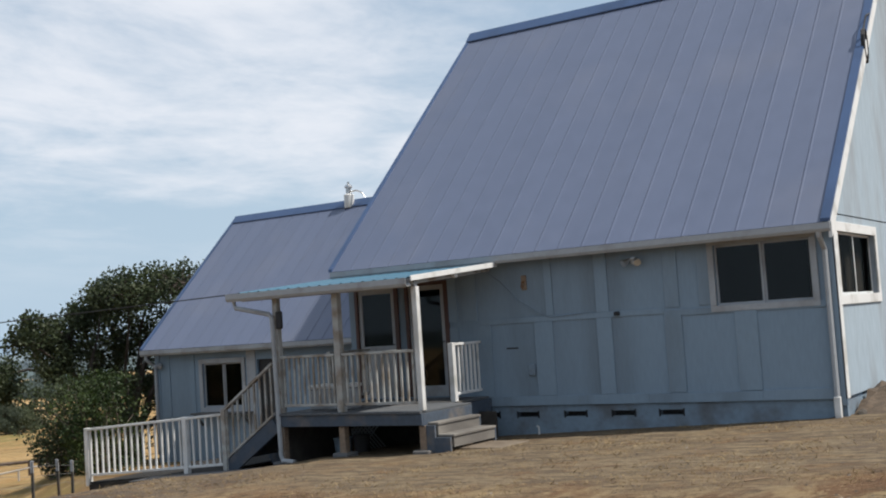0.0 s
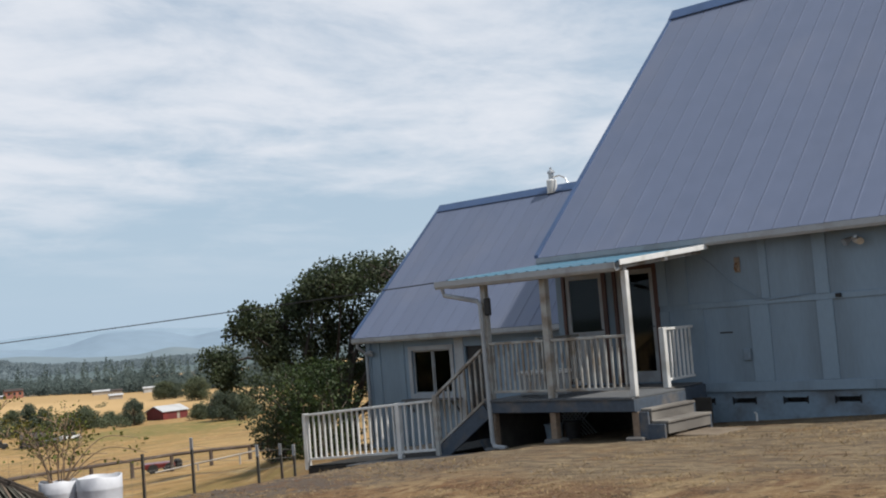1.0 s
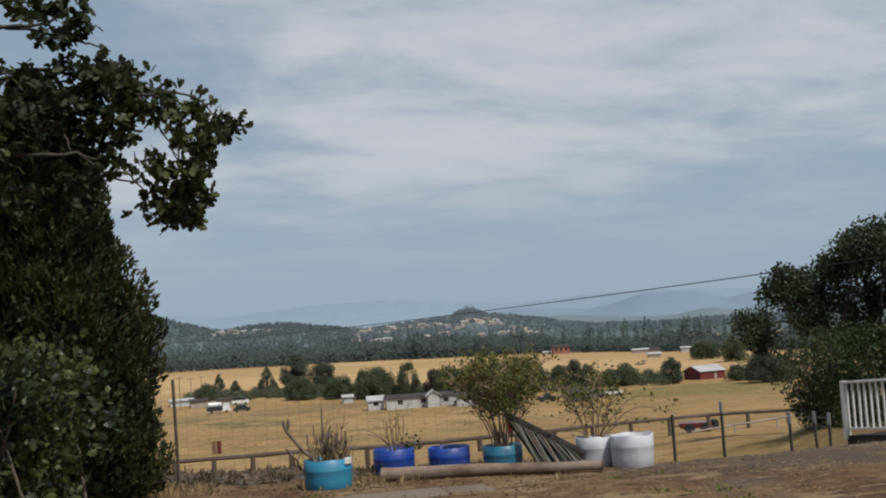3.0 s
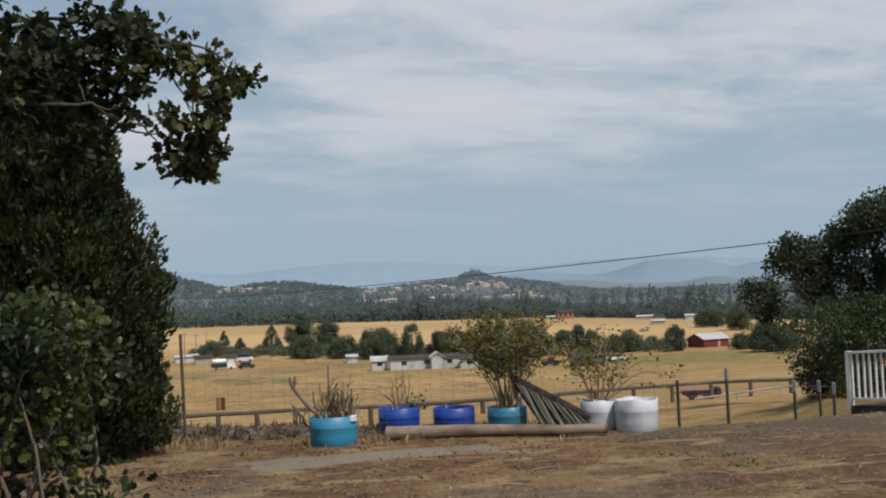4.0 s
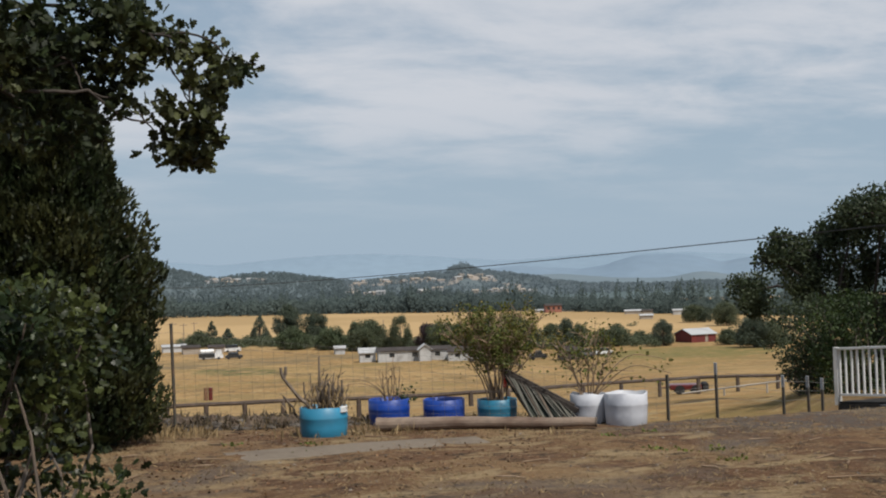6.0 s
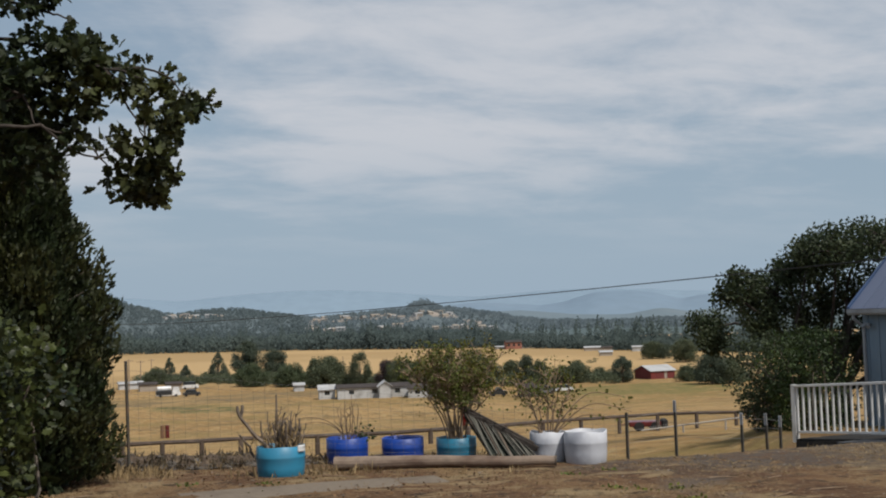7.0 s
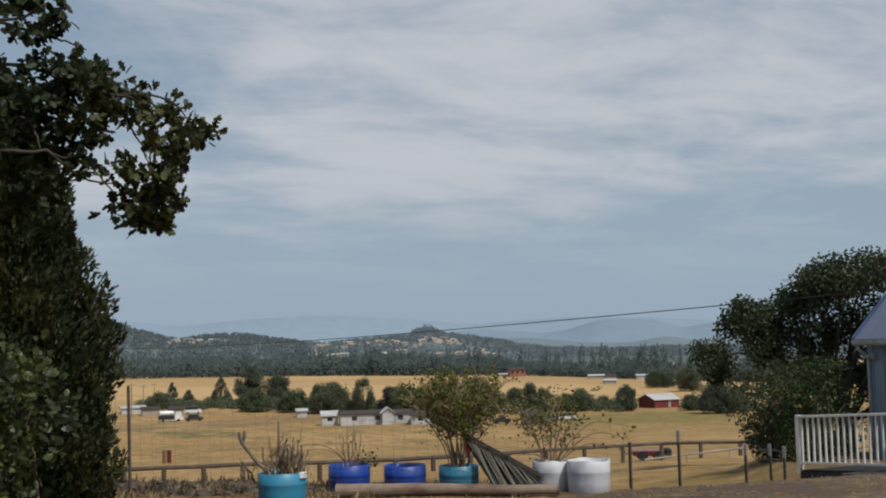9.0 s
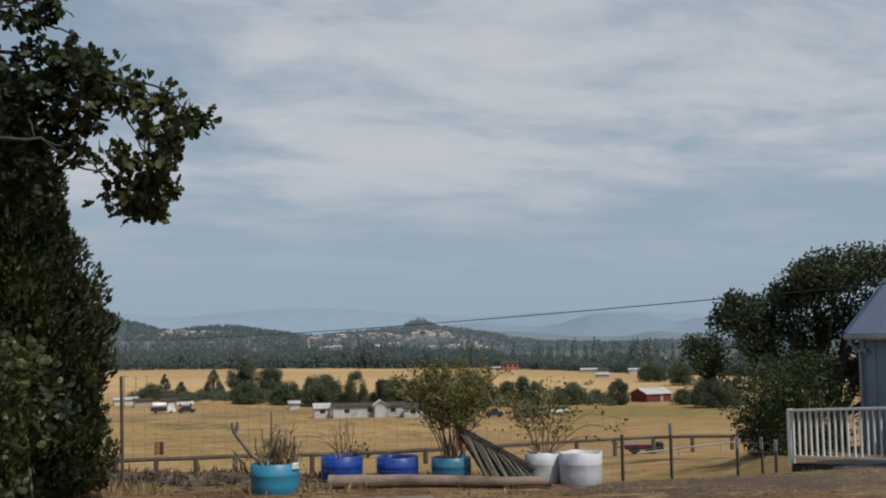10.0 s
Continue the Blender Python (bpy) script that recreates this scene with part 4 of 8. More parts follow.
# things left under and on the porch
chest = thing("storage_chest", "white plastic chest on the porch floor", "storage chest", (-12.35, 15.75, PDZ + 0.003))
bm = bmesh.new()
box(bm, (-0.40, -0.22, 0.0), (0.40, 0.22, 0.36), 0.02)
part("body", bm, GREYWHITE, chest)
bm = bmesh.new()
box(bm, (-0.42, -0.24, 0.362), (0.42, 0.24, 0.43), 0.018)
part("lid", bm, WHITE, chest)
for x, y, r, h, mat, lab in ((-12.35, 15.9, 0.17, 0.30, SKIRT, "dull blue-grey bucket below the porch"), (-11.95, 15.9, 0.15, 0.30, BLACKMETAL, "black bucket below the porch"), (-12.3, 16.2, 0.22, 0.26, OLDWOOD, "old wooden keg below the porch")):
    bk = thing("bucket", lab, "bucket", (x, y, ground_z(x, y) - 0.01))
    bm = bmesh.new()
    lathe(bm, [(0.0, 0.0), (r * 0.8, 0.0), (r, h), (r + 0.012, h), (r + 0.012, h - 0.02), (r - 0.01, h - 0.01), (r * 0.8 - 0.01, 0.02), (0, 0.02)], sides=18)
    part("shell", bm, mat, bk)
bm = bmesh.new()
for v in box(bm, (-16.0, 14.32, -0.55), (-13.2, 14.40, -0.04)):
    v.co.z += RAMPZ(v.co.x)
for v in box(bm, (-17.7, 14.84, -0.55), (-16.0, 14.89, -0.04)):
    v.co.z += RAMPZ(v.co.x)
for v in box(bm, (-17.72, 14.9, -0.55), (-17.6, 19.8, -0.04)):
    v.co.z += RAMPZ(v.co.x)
ob = part("ramp_frame", bm, SHADEWOOD, ramp, "ramp side of timber darkened for shade"); ob.matrix_basis = RINV

# ---- fittings on the house ----
lamp = thing("flood_light", "chrome twin flood light under the eave", "flood light", (-7.50, HY0, 2.46))
bm = bmesh.new()
lathe(bm, [(0.0, 0.0), (0.06, 0.0), (0.06, 0.03), (0.0, 0.035)])
bmesh.ops.rotate(bm, matrix=Matrix.Rotation(radians(90), 3, "X"), verts=bm.verts)
part("plate", bm, STEEL, lamp)
for s in (-1, 1):
    bm = bmesh.new()
    tube(bm, [(0, -0.03, 0.01), (0.05 * s, -0.06, 0.03), (0.085 * s, -0.09, 0.0), (0.13 * s, -0.16, -0.045)], [0.018, 0.018, 0.04, 0.062], 10)
    part("lamp_head", bm, STEEL, lamp)
sensor = thing("meter_box", "small grey box on the siding", "meter box", (-9.55, HY0, 0.72))
bm = bmesh.new()
box(bm, (-0.06, -0.06, -0.10), (0.06, 0, 0.10), 0.012)
part("case", bm, SKIRT, sensor)
slot = thing("mail_slot", "dark narrow slot plate in the siding", "slot", (-9.93, HY0, 1.11))
bm = bmesh.new()
box(bm, (-0.12, -0.008, -0.012), (0.12, 0, 0.012), 0.002)
part("plate", bm, BLACKMETAL, slot)
spk = thing("wall_sensor", "small black sensor on the siding", "sensor", (-7.86, HY0, 1.60))
bm = bmesh.new()
box(bm, (-0.045, -0.08, -0.03), (0.045, -0.02, 0.035), 0.01)
part("case", bm, BLACKMETAL, spk)
ins = thing("cable_anchor", "rusty service cable anchor on a stained board", "cable anchor", (-9.60, HY0, 2.22))
RUST = material("rusty_metal", (0.20, 0.11, 0.06), rough=0.85, second=(0.12, 0.06, 0.04), vary=0.3, grain=25, patch=6, bump=0.4)
bm = bmesh.new()
box(bm, (-0.05, -0.035, -0.10), (0.05, 0, 0.16), 0.01)
part("plate", bm, OLDWOOD, ins)
bm = bmesh.new()
tube(bm, [(0, -0.03, 0.05), (0, -0.10, 0.03), (0, -0.12, -0.02), (0.0, -0.08, -0.06)], 0.018, 8)
part("hook", bm, RUST, ins)
# thin painted tube added for a dim seam line in the siding
siding_seam = thing("siding_seam", "thin painted tube in place of a sagging siding seam", "cable", (-9.2, HY0, 1.6))
bm = bmesh.new()
tube(bm, [(-1.3, -0.03, 1.0), (-0.9, -0.03, 0.72), (-0.55, -0.03, 0.36), (-0.1, -0.03, 0.07), (0.1, -0.03, 0.01), (0.9, -0.03, 0.05)], 0.006, 5)
part("run", bm, SKIRT, siding_seam)
pipe = thing("standpipe", "short white pipe at the foundation", "pipe", (-9.45, HY0 - 0.12, ground_z(-9.45, HY0 - 0.12)))
bm = bmesh.new()
tube(bm, [(0, 0, -0.1), (0, 0, 0.14), (0.0, -0.05, 0.16)], 0.018, 8)
part("stem", bm, WHITE, pipe)
coil = thing("hose_coil", "black cable coil hung on the gable", "cable coil", (HX1 + 0.06, 20.9, 6.0))
bm = bmesh.new()
for j in range(3):
    tube(bm, [(0.02 * j, 0.12 * math.sin(a * math.tau / 14), 0.30 * math.cos(a * math.tau / 14)) for a in range(15)], 0.018, 6)
tube(bm, [(0.02, 0, 0.3), (0.02, 0.3, 0.6), (0.0, 0.8, 0.75)], 0.016, 6)
part("loops", bm, BLACKMETAL, coil)
ch = thing("roof_vent", "white roof vent pipe with metal cap", "roof vent", (-17.50, RY - 0.12, WRZ - 0.06))
bm = bmesh.new()
lathe(bm, [(0.0, -0.1), (0.13, -0.1), (0.13, 0.22), (0.10, 0.25), (0.0, 0.25)])
part("pipe", bm, WHITE, ch)
bm = bmesh.new()
lathe(bm, [(0.0, 0.25), (0.07, 0.25), (0.07, 0.40), (0.10, 0.42), (0.09, 0.47), (0.03, 0.50), (0.03, 0.56), (0.0, 0.56)])
part("cap", bm, STEEL, ch)
bm = bmesh.new()
tube(bm, [(0.08, 0, 0.30), (0.25, 0, 0.32), (0.42, 0, 0.24), (0.5, 0.0, 0.1)], 0.018, 6)
part("arm", bm, STEEL, ch)
spot = thing("wall_light", "white twin light at the wing corner", "wall light", (-21.15, WY0 - 0.02, 1.06))
for s in (-1, 1):
    bm = bmesh.new()
    tube(bm, [(0, 0, 0.05), (0.05 * s, -0.06, 0.04), (0.10 * s, -0.14, -0.03)], [0.02, 0.04, 0.055], 8)
    part("lamp_head", bm, GREYWHITE, spot)
# box of the ledge under the wing window
ledge = thing("wall_ledge", "grey board ledge under the wing window", "ledge", (-19.1, WY0, -0.1))
bm = bmesh.new()
box(bm, (-0.8, -0.35, -0.03), (0.9, -0.02, 0.01), 0.004)
part("board", bm, GREYWOOD, ledge)
for x in (-0.7, 0.8):
    bm = bmesh.new()
    beam(bm, (x, -0.03, -0.3), (x, -0.3, -0.035), 0.04, 0.05)
    part("bracket", bm, GREYWOOD, ledge)
# service wire
wire = thing("service_wire", "thin black overhead service wire", "cable", (-13.45, 17.25, 2.559))
bm = bmesh.new()
tube(bm, [(-106.09 * f, -6.79 * f, -2.853 * f + 2.367 * f * f) for f in (k / 30 for k in range(31))], [0.012 + 0.012 * k / 30 for k in range(31)], 5)
part("strand", bm, BLACKMETAL, wire)

# ---- leaves and plants: helpers ----


def out(az, d, z=None):
    """A place d metres off, az degrees round from +y towards -x; on the ground unless a height is given."""
    x, y = -d * math.sin(radians(az)), d * math.cos(radians(az))
    return Vector((x, y, ground_z(x, y) if z is None else z))


LEAF_KITE = np.array([(0, 0, 0), (0.32, 0.5, 0.06), (0, 1, 0), (-0.32, 0.5, 0.06)])
LEAF_OAK = np.array([(0, 0, 0), (0.12, 0.16, 0.02), (0.26, 0.26, 0.03), (0.16, 0.42, 0.03), (0.36, 0.56, 0.05), (0.20, 0.70, 0.03), (0.22, 0.88, 0.02), (0, 1.0, -0.04),
                     (-0.22, 0.88, 0.02), (-0.20, 0.70, 0.03), (-0.36, 0.56, 0.05), (-0.16, 0.42, 0.03), (-0.26, 0.26, 0.03), (-0.12, 0.16, 0.02)])
LEAF_BLADE = np.array([(-0.05, 0, 0), (0.05, 0, 0), (0.07, 0.55, 0.02), (0, 1, 0.05), (-0.07, 0.55, 0.02)])
LEAF_SPRAY = np.array([(0, 0, 0), (0.17, 0.30, 0.03), (0.09, 0.38, 0.0), (0.16, 0.68, 0.02), (0.06, 0.72, 0), (0, 1.0, 0.03), (-0.07, 0.66, 0), (-0.17, 0.60, 0.02), (-0.08, 0.36, 0), (-0.18, 0.24, 0.03)])


def leaf_mesh(name, centres, dirs, sizes, shape, mat, parent, label="", rng=None):
    """Many single leaves in one mesh: each grows from its centre along its direction, turned at random about it."""
    rng = rng or np.random.default_rng(5)
    c, d, s = np.asarray(centres, float), np.asarray(dirs, float), np.asarray(sizes, float)
    d = d / np.maximum(1e-6, np.linalg.norm(d, axis=1, keepdims=True))
    a = rng.normal(size=d.shape)
    side = np.cross(d, a)
    side /= np.maximum(1e-6, np.linalg.norm(side, axis=1, keepdims=True))
    up = np.cross(side, d)
    k = len(shape)
    v = (c[:, None] + s[:, None, None] * (shape[None, :, 0, None] * side[:, None] + shape[None, :, 1, None] * d[:, None] + shape[None, :, 2, None] * up[:, None])).reshape(-1, 3)
    me = bpy.data.meshes.new(name)
    me.from_pydata(v.tolist(), [], np.arange(len(v)).reshape(-1, k).tolist())
    me.materials.append(mat)
    ob = new(name, me)
    if parent is not None:
        ob.parent = parent
    if label:
        ob["label"] = label
    return ob


def clump_leaves(clumps, per, rng, shell=0.55, droop=0.0, outward=1.0, flat=1.0):
    """Leaf centres and directions over a set of clumps (centre, radius)."""
    cs, ds = [], []
    for (c, r) in clumps:
        n = int(per * (r ** 2))
        p = rng.normal(size=(n, 3))
        p /= np.linalg.norm(p, axis=1, keepdims=True)
        rad = r * (shell + (1.12 - shell) * rng.random(n) ** 0.6)
        q = p * rad[:, None] * (1, 1, flat)
        cs.append(np.array(c) + q)
        ds.append(outward * p + rng.normal(size=(n, 3)) * 0.55 + np.array((0, 0, -droop)))
    return np.concatenate(cs), np.concatenate(ds)


BARK = material("grey_brown_bark", (0.11, 0.085, 0.065), rough=0.95, second=(0.17, 0.15, 0.13), vary=0.35, grain=16, patch=3, bump=0.8, depth=0.02, stretch=(1, 1, 0.3))
DARKBARK = material("dark_oak_bark", (0.045, 0.036, 0.03), rough=0.95, second=(0.075, 0.062, 0.052), vary=0.3, grain=16, patch=3, bump=0.6, depth=0.02)
TWIG = material("dry_brown_twig", (0.20, 0.135, 0.085), rough=0.9, second=(0.30, 0.22, 0.15), vary=0.25, grain=20, patch=4, bump=0.3)
OAKLEAF = leaf_material("dark_green_oak_leaf", (0.023, 0.033, 0.012), (0.056, 0.060, 0.019), 0.6, rough=0.6)
FAROAK = leaf_material("dull_green_oak_foliage", (0.037, 0.052, 0.025), (0.054, 0.068, 0.031), 0.25, 0.3)
CONIFER = leaf_material("green_juniper_sprays", (0.018, 0.027, 0.009), (0.042, 0.043, 0.012), 0.5, 0.2)
BUSHLEAF = leaf_material("glossy_green_shrub_leaf", (0.016, 0.028, 0.011), (0.052, 0.062, 0.018), 0.65, 0.3, rough=0.4)
BUSHGREEN = leaf_material("mid_green_bush_leaf", (0.025, 0.044, 0.012), (0.046, 0.066, 0.017), 0.4, 0.25)
FRESH = leaf_material("yellow_green_leaf", (0.085, 0.125, 0.022), (0.15, 0.15, 0.03), 0.4, 0.3)
TUBLEAF = leaf_material("olive_yellow_leaf", (0.09, 0.105, 0.022), (0.19, 0.155, 0.035), 0.45, 0.3)
STRAW = leaf_material("bleached_straw", (0.29, 0.21, 0.11), (0.19, 0.13, 0.065), 0.45, 0.2, rough=0.8)

LITTER = leaf_material("brown_fallen_leaf", (0.17, 0.095, 0.048), (0.085, 0.048, 0.028), 0.6, 0.1, rough=0.85)
DULLSTRAW = leaf_material("dull_brown_dead_weed", (0.13, 0.095, 0.055), (0.075, 0.058, 0.036), 0.5, 0.2, rough=0.9)

# ---- tubs along the yard's edge ----


def plastic(name, c):
    return material(name, c, rough=0.45, second=tuple(0.78 * x + 0.02 for x in c), vary=0.06, grain=8, patch=2.5, bump=0.06, depth=0.004, spec=0.45)


TUB_TURQ = plastic("sun_faded_turquoise_plastic", (0.032, 0.225, 0.37))
TUB_BLUE = plastic("cobalt_blue_plastic", (0.008, 0.050, 0.30))
TUB_TEAL = plastic("teal_plastic", (0.018, 0.165, 0.27))
TUB_WHITE = material("dusty_white_plastic", (0.51, 0.52, 0.555), rough=0.5, second=(0.30, 0.31, 0.35), vary=0.06, grain=8, patch=2.2, bump=0.15, depth=0.006)
SOIL = material("dry_potting_soil", (0.09, 0.065, 0.045), rough=0.95, vary=0.35, grain=14, patch=3, bump=0.7, depth=0.02)


def tub(az, d, r, h, mat, label, uneven=0.0, lean=0.0, tag=False):
    at = out(az, d)
    at.z -= 0.02
    t = thing("planter_tub", label, "planter tub", at, group="planter tubs along the yard edge")
    bm = bmesh.new()
    rings = lathe(bm, [(0.0, 0.0), (r * 0.90, 0.0), (r * 0.955, 0.02), (r * 0.985, h * 0.35), (r * 1.0, h * 0.62), (r * 1.010, h * 0.64), (r * 1.010, h * 0.68), (r * 1.0, h * 0.70), (r, h), (r - 0.008, h + 0.004), (r - 0.016, h), (r - 0.02, h * 0.75), (0.0, h * 0.75)], sides=36)
    for ri in rings[8:11]:
        for k, v in enumerate(ri):
            v.co.z += uneven * (noise.noise((math.cos(k * math.tau / 36) * 1.7, math.sin(k * math.tau / 36) * 1.7, az)))
    for v in bm.verts:
        v.co.x += lean * v.co.z
    part("shell", bm, mat, t, smooth=True)
    bm = bmesh.new()
    lathe(bm, [(0.0, h * 0.86), (r * 0.5, h * 0.85), (r * 0.965, h * 0.80), (r * 0.96, h * 0.74)], sides=24)
    for v in bm.verts:
        v.co.z += 0.02 * noise.noise(v.co * 9)
    part("soil", bm, SOIL, t)
    if tag:
        bm = bmesh.new()
        a = radians(az - 45)
        for k in range(3):
            b0, b1 = a + 0.13 * k, a + 0.13 * (k + 1)
            box(bm, (r * math.cos((b0 + b1) / 2) - 0.025, r * math.sin((b0 + b1) / 2) - 0.025, h - 0.065), (r * math.cos((b0 + b1) / 2) + 0.025, r * math.sin((b0 + b1) / 2) + 0.025, h + 0.012), 0.008)
        part("label_patch", bm, WHITE, t, "white patch on the rim")
    return at + Vector((0, 0, h * 0.82))


top1 = tub(74.83, 14.85, 0.305, 0.385, TUB_TURQ, "faded turquoise plastic half-barrel planter", 0.012, tag=True)
top2 = tub(71.60, 16.0, 0.285, 0.375, TUB_BLUE, "cobalt blue plastic half-barrel planter", 0.01)
top3 = tub(68.88, 16.0, 0.288, 0.365, TUB_BLUE, "cobalt blue plastic half-barrel tub without plants", 0.01)
top4 = tub(66.25, 16.0, 0.275, 0.335, TUB_TEAL, "teal plastic half-barrel planter", 0.01)
top5 = tub(61.75, 15.75, 0.255, 0.40, TUB_WHITE, "dusty white plastic planter with uneven rim", 0.03, 0.05)
top6 = tub(59.94, 15.5, 0.282, 0.44, TUB_WHITE, "dusty white plastic half-barrel with dented rim", 0.022, 0.02)


def stems(bm, base, specs, rng, sides=6):
    """Branches: (lean direction in degrees, reach, height, radius, arch). Returns points along their outer parts."""
    tips = []
    for ang, reach, hgt, rad, arch in specs:
        dx, dy = math.cos(radians(ang)), math.sin(radians(ang))
        b = Vector(base) + Vector((dx, dy, 0)) * 0.07 + Vector((rng.normal() * 0.03, rng.normal() * 0.03, -0.05))
        pts, radii = [], []
        n = 8
        for k in range(n + 1):
            f = k / n
            h = hgt * (f ** (1.0 if arch <= 0 else 0.75)) * (1 - arch * f * f * 0.55)
            p = b + Vector((dx * reach * f ** 1.2, dy * reach * f ** 1.2, h)) + Vector((rng.normal(), rng.normal(), 0)) * 0.005 * (1 + 2 * f)
            pts.append(p); radii.append(rad * (1 - 0.72 * f))
        tube(bm, pts, radii, sides)
        tips.append(pts)
    return tips


def shrub(name, label, base, specs, leafy, mat, leaf_size, rng, twigs=3, spread=0.16, start=0.45, bark=None):
    t = thing(name, label, "shrub", base)
    lines = []
    ends = []
    for spec in specs:
        bm = bmesh.new()
        pts = stems(bm, (0, 0, 0), [spec], rng)[0]
        lines.append(pts)
        for _ in range(twigs):
            k = rng.integers(3, len(pts) - 1)
            p = pts[k]
            d = Vector((rng.normal(), rng.normal(), abs(rng.normal()) + 0.3)).normalized() * (0.14 + 0.20 * rng.random())
            q = p + d
            tube(bm, [p, p + d * 0.5 + Vector((0, 0, 0.02)), q], [0.006, 0.0045, 0.003], 4)
            ends.append((p, q))
        part("stem", bm, bark or TWIG, t)
    if leafy:
        c, dd = [], []
        for pts in lines:
            for _ in range(leafy):
                f = start + (1 - start) * rng.random()
                k = min(len(pts) - 2, int(f * (len(pts) - 1)))
                p = pts[k].lerp(pts[k + 1], rng.random())
                c.append(np.array(p) + rng.normal(size=3) * spread * (0.4 + 0.6 * f)); dd.append(rng.normal(size=3) + (0, 0, 0.2))
            for p, q in ends:
                if rng.random() < (0.5 if leafy > 10 else 0.03):
                    c.append(np.array(q) + rng.normal(size=3) * 0.03); dd.append(rng.normal(size=3))
        leaf_mesh("leaves", c, dd, leaf_size * (0.6 + 0.8 * rng.random(len(c))), LEAF_KITE, mat, t, rng=rng)
    return t


rng = np.random.default_rng(11)


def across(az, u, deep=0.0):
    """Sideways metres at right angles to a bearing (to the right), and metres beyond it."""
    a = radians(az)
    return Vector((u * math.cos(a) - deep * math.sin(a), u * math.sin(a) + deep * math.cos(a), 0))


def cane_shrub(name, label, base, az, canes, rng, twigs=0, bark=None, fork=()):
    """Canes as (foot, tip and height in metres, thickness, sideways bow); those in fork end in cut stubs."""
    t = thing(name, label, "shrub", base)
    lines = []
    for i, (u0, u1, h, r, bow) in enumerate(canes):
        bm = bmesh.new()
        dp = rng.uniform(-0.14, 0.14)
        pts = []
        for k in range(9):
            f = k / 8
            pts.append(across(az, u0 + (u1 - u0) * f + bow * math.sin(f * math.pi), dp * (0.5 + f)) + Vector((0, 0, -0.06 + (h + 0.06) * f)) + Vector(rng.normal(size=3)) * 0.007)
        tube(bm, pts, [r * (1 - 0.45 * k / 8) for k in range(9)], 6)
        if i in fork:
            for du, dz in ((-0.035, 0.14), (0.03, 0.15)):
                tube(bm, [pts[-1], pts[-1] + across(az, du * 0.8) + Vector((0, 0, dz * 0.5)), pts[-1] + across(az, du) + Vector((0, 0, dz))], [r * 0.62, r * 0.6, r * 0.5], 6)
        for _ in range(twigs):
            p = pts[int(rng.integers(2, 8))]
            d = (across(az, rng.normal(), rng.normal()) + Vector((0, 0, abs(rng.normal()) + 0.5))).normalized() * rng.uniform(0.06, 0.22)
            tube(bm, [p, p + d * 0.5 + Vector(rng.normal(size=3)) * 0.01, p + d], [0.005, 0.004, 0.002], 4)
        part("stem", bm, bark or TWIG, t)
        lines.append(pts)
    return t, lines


GREYCANE = material("grey_dead_cane", (0.135, 0.105, 0.082), rough=0.9, second=(0.21, 0.165, 0.125), vary=0.3, grain=20, patch=5, bump=0.5, depth=0.006)
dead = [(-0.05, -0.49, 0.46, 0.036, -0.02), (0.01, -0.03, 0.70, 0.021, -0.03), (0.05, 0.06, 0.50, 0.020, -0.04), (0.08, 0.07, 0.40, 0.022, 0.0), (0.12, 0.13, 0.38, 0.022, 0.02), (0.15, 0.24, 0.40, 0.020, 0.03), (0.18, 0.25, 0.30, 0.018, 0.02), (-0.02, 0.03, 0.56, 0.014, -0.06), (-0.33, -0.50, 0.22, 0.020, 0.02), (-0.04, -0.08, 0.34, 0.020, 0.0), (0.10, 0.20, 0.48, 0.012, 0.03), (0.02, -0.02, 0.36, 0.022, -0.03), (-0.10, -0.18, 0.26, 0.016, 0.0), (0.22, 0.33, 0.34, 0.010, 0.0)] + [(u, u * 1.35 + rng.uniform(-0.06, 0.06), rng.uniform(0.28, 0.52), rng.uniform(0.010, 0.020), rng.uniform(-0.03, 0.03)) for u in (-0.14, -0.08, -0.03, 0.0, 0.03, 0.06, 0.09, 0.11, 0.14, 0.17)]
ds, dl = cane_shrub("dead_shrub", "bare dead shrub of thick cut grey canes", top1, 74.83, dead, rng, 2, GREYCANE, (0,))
c, d = [], []
for pts in dl:
    for _ in range(22):
        c.append(np.array(pts[int(rng.integers(0, 5))]) + rng.normal(size=3) * (0.05, 0.05, 0.03)); d.append(rng.normal(size=3) * 0.5 + (0, 0, 0.8))
leaf_mesh("dead_grass", c, d, 0.06 + 0.12 * rng.random(len(c)), LEAF_BLADE * (0.6, 1, 1), STRAW, ds, "thin bleached blades between the canes", rng=rng)
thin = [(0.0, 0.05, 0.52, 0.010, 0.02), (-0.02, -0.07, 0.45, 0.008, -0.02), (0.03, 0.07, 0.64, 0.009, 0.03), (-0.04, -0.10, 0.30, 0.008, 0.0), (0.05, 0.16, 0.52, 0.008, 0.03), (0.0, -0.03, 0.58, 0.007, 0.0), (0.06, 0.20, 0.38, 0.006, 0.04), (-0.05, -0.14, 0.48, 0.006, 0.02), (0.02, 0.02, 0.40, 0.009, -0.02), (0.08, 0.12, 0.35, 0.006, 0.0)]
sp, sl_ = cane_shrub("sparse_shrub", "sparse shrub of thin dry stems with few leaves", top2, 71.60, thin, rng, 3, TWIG)
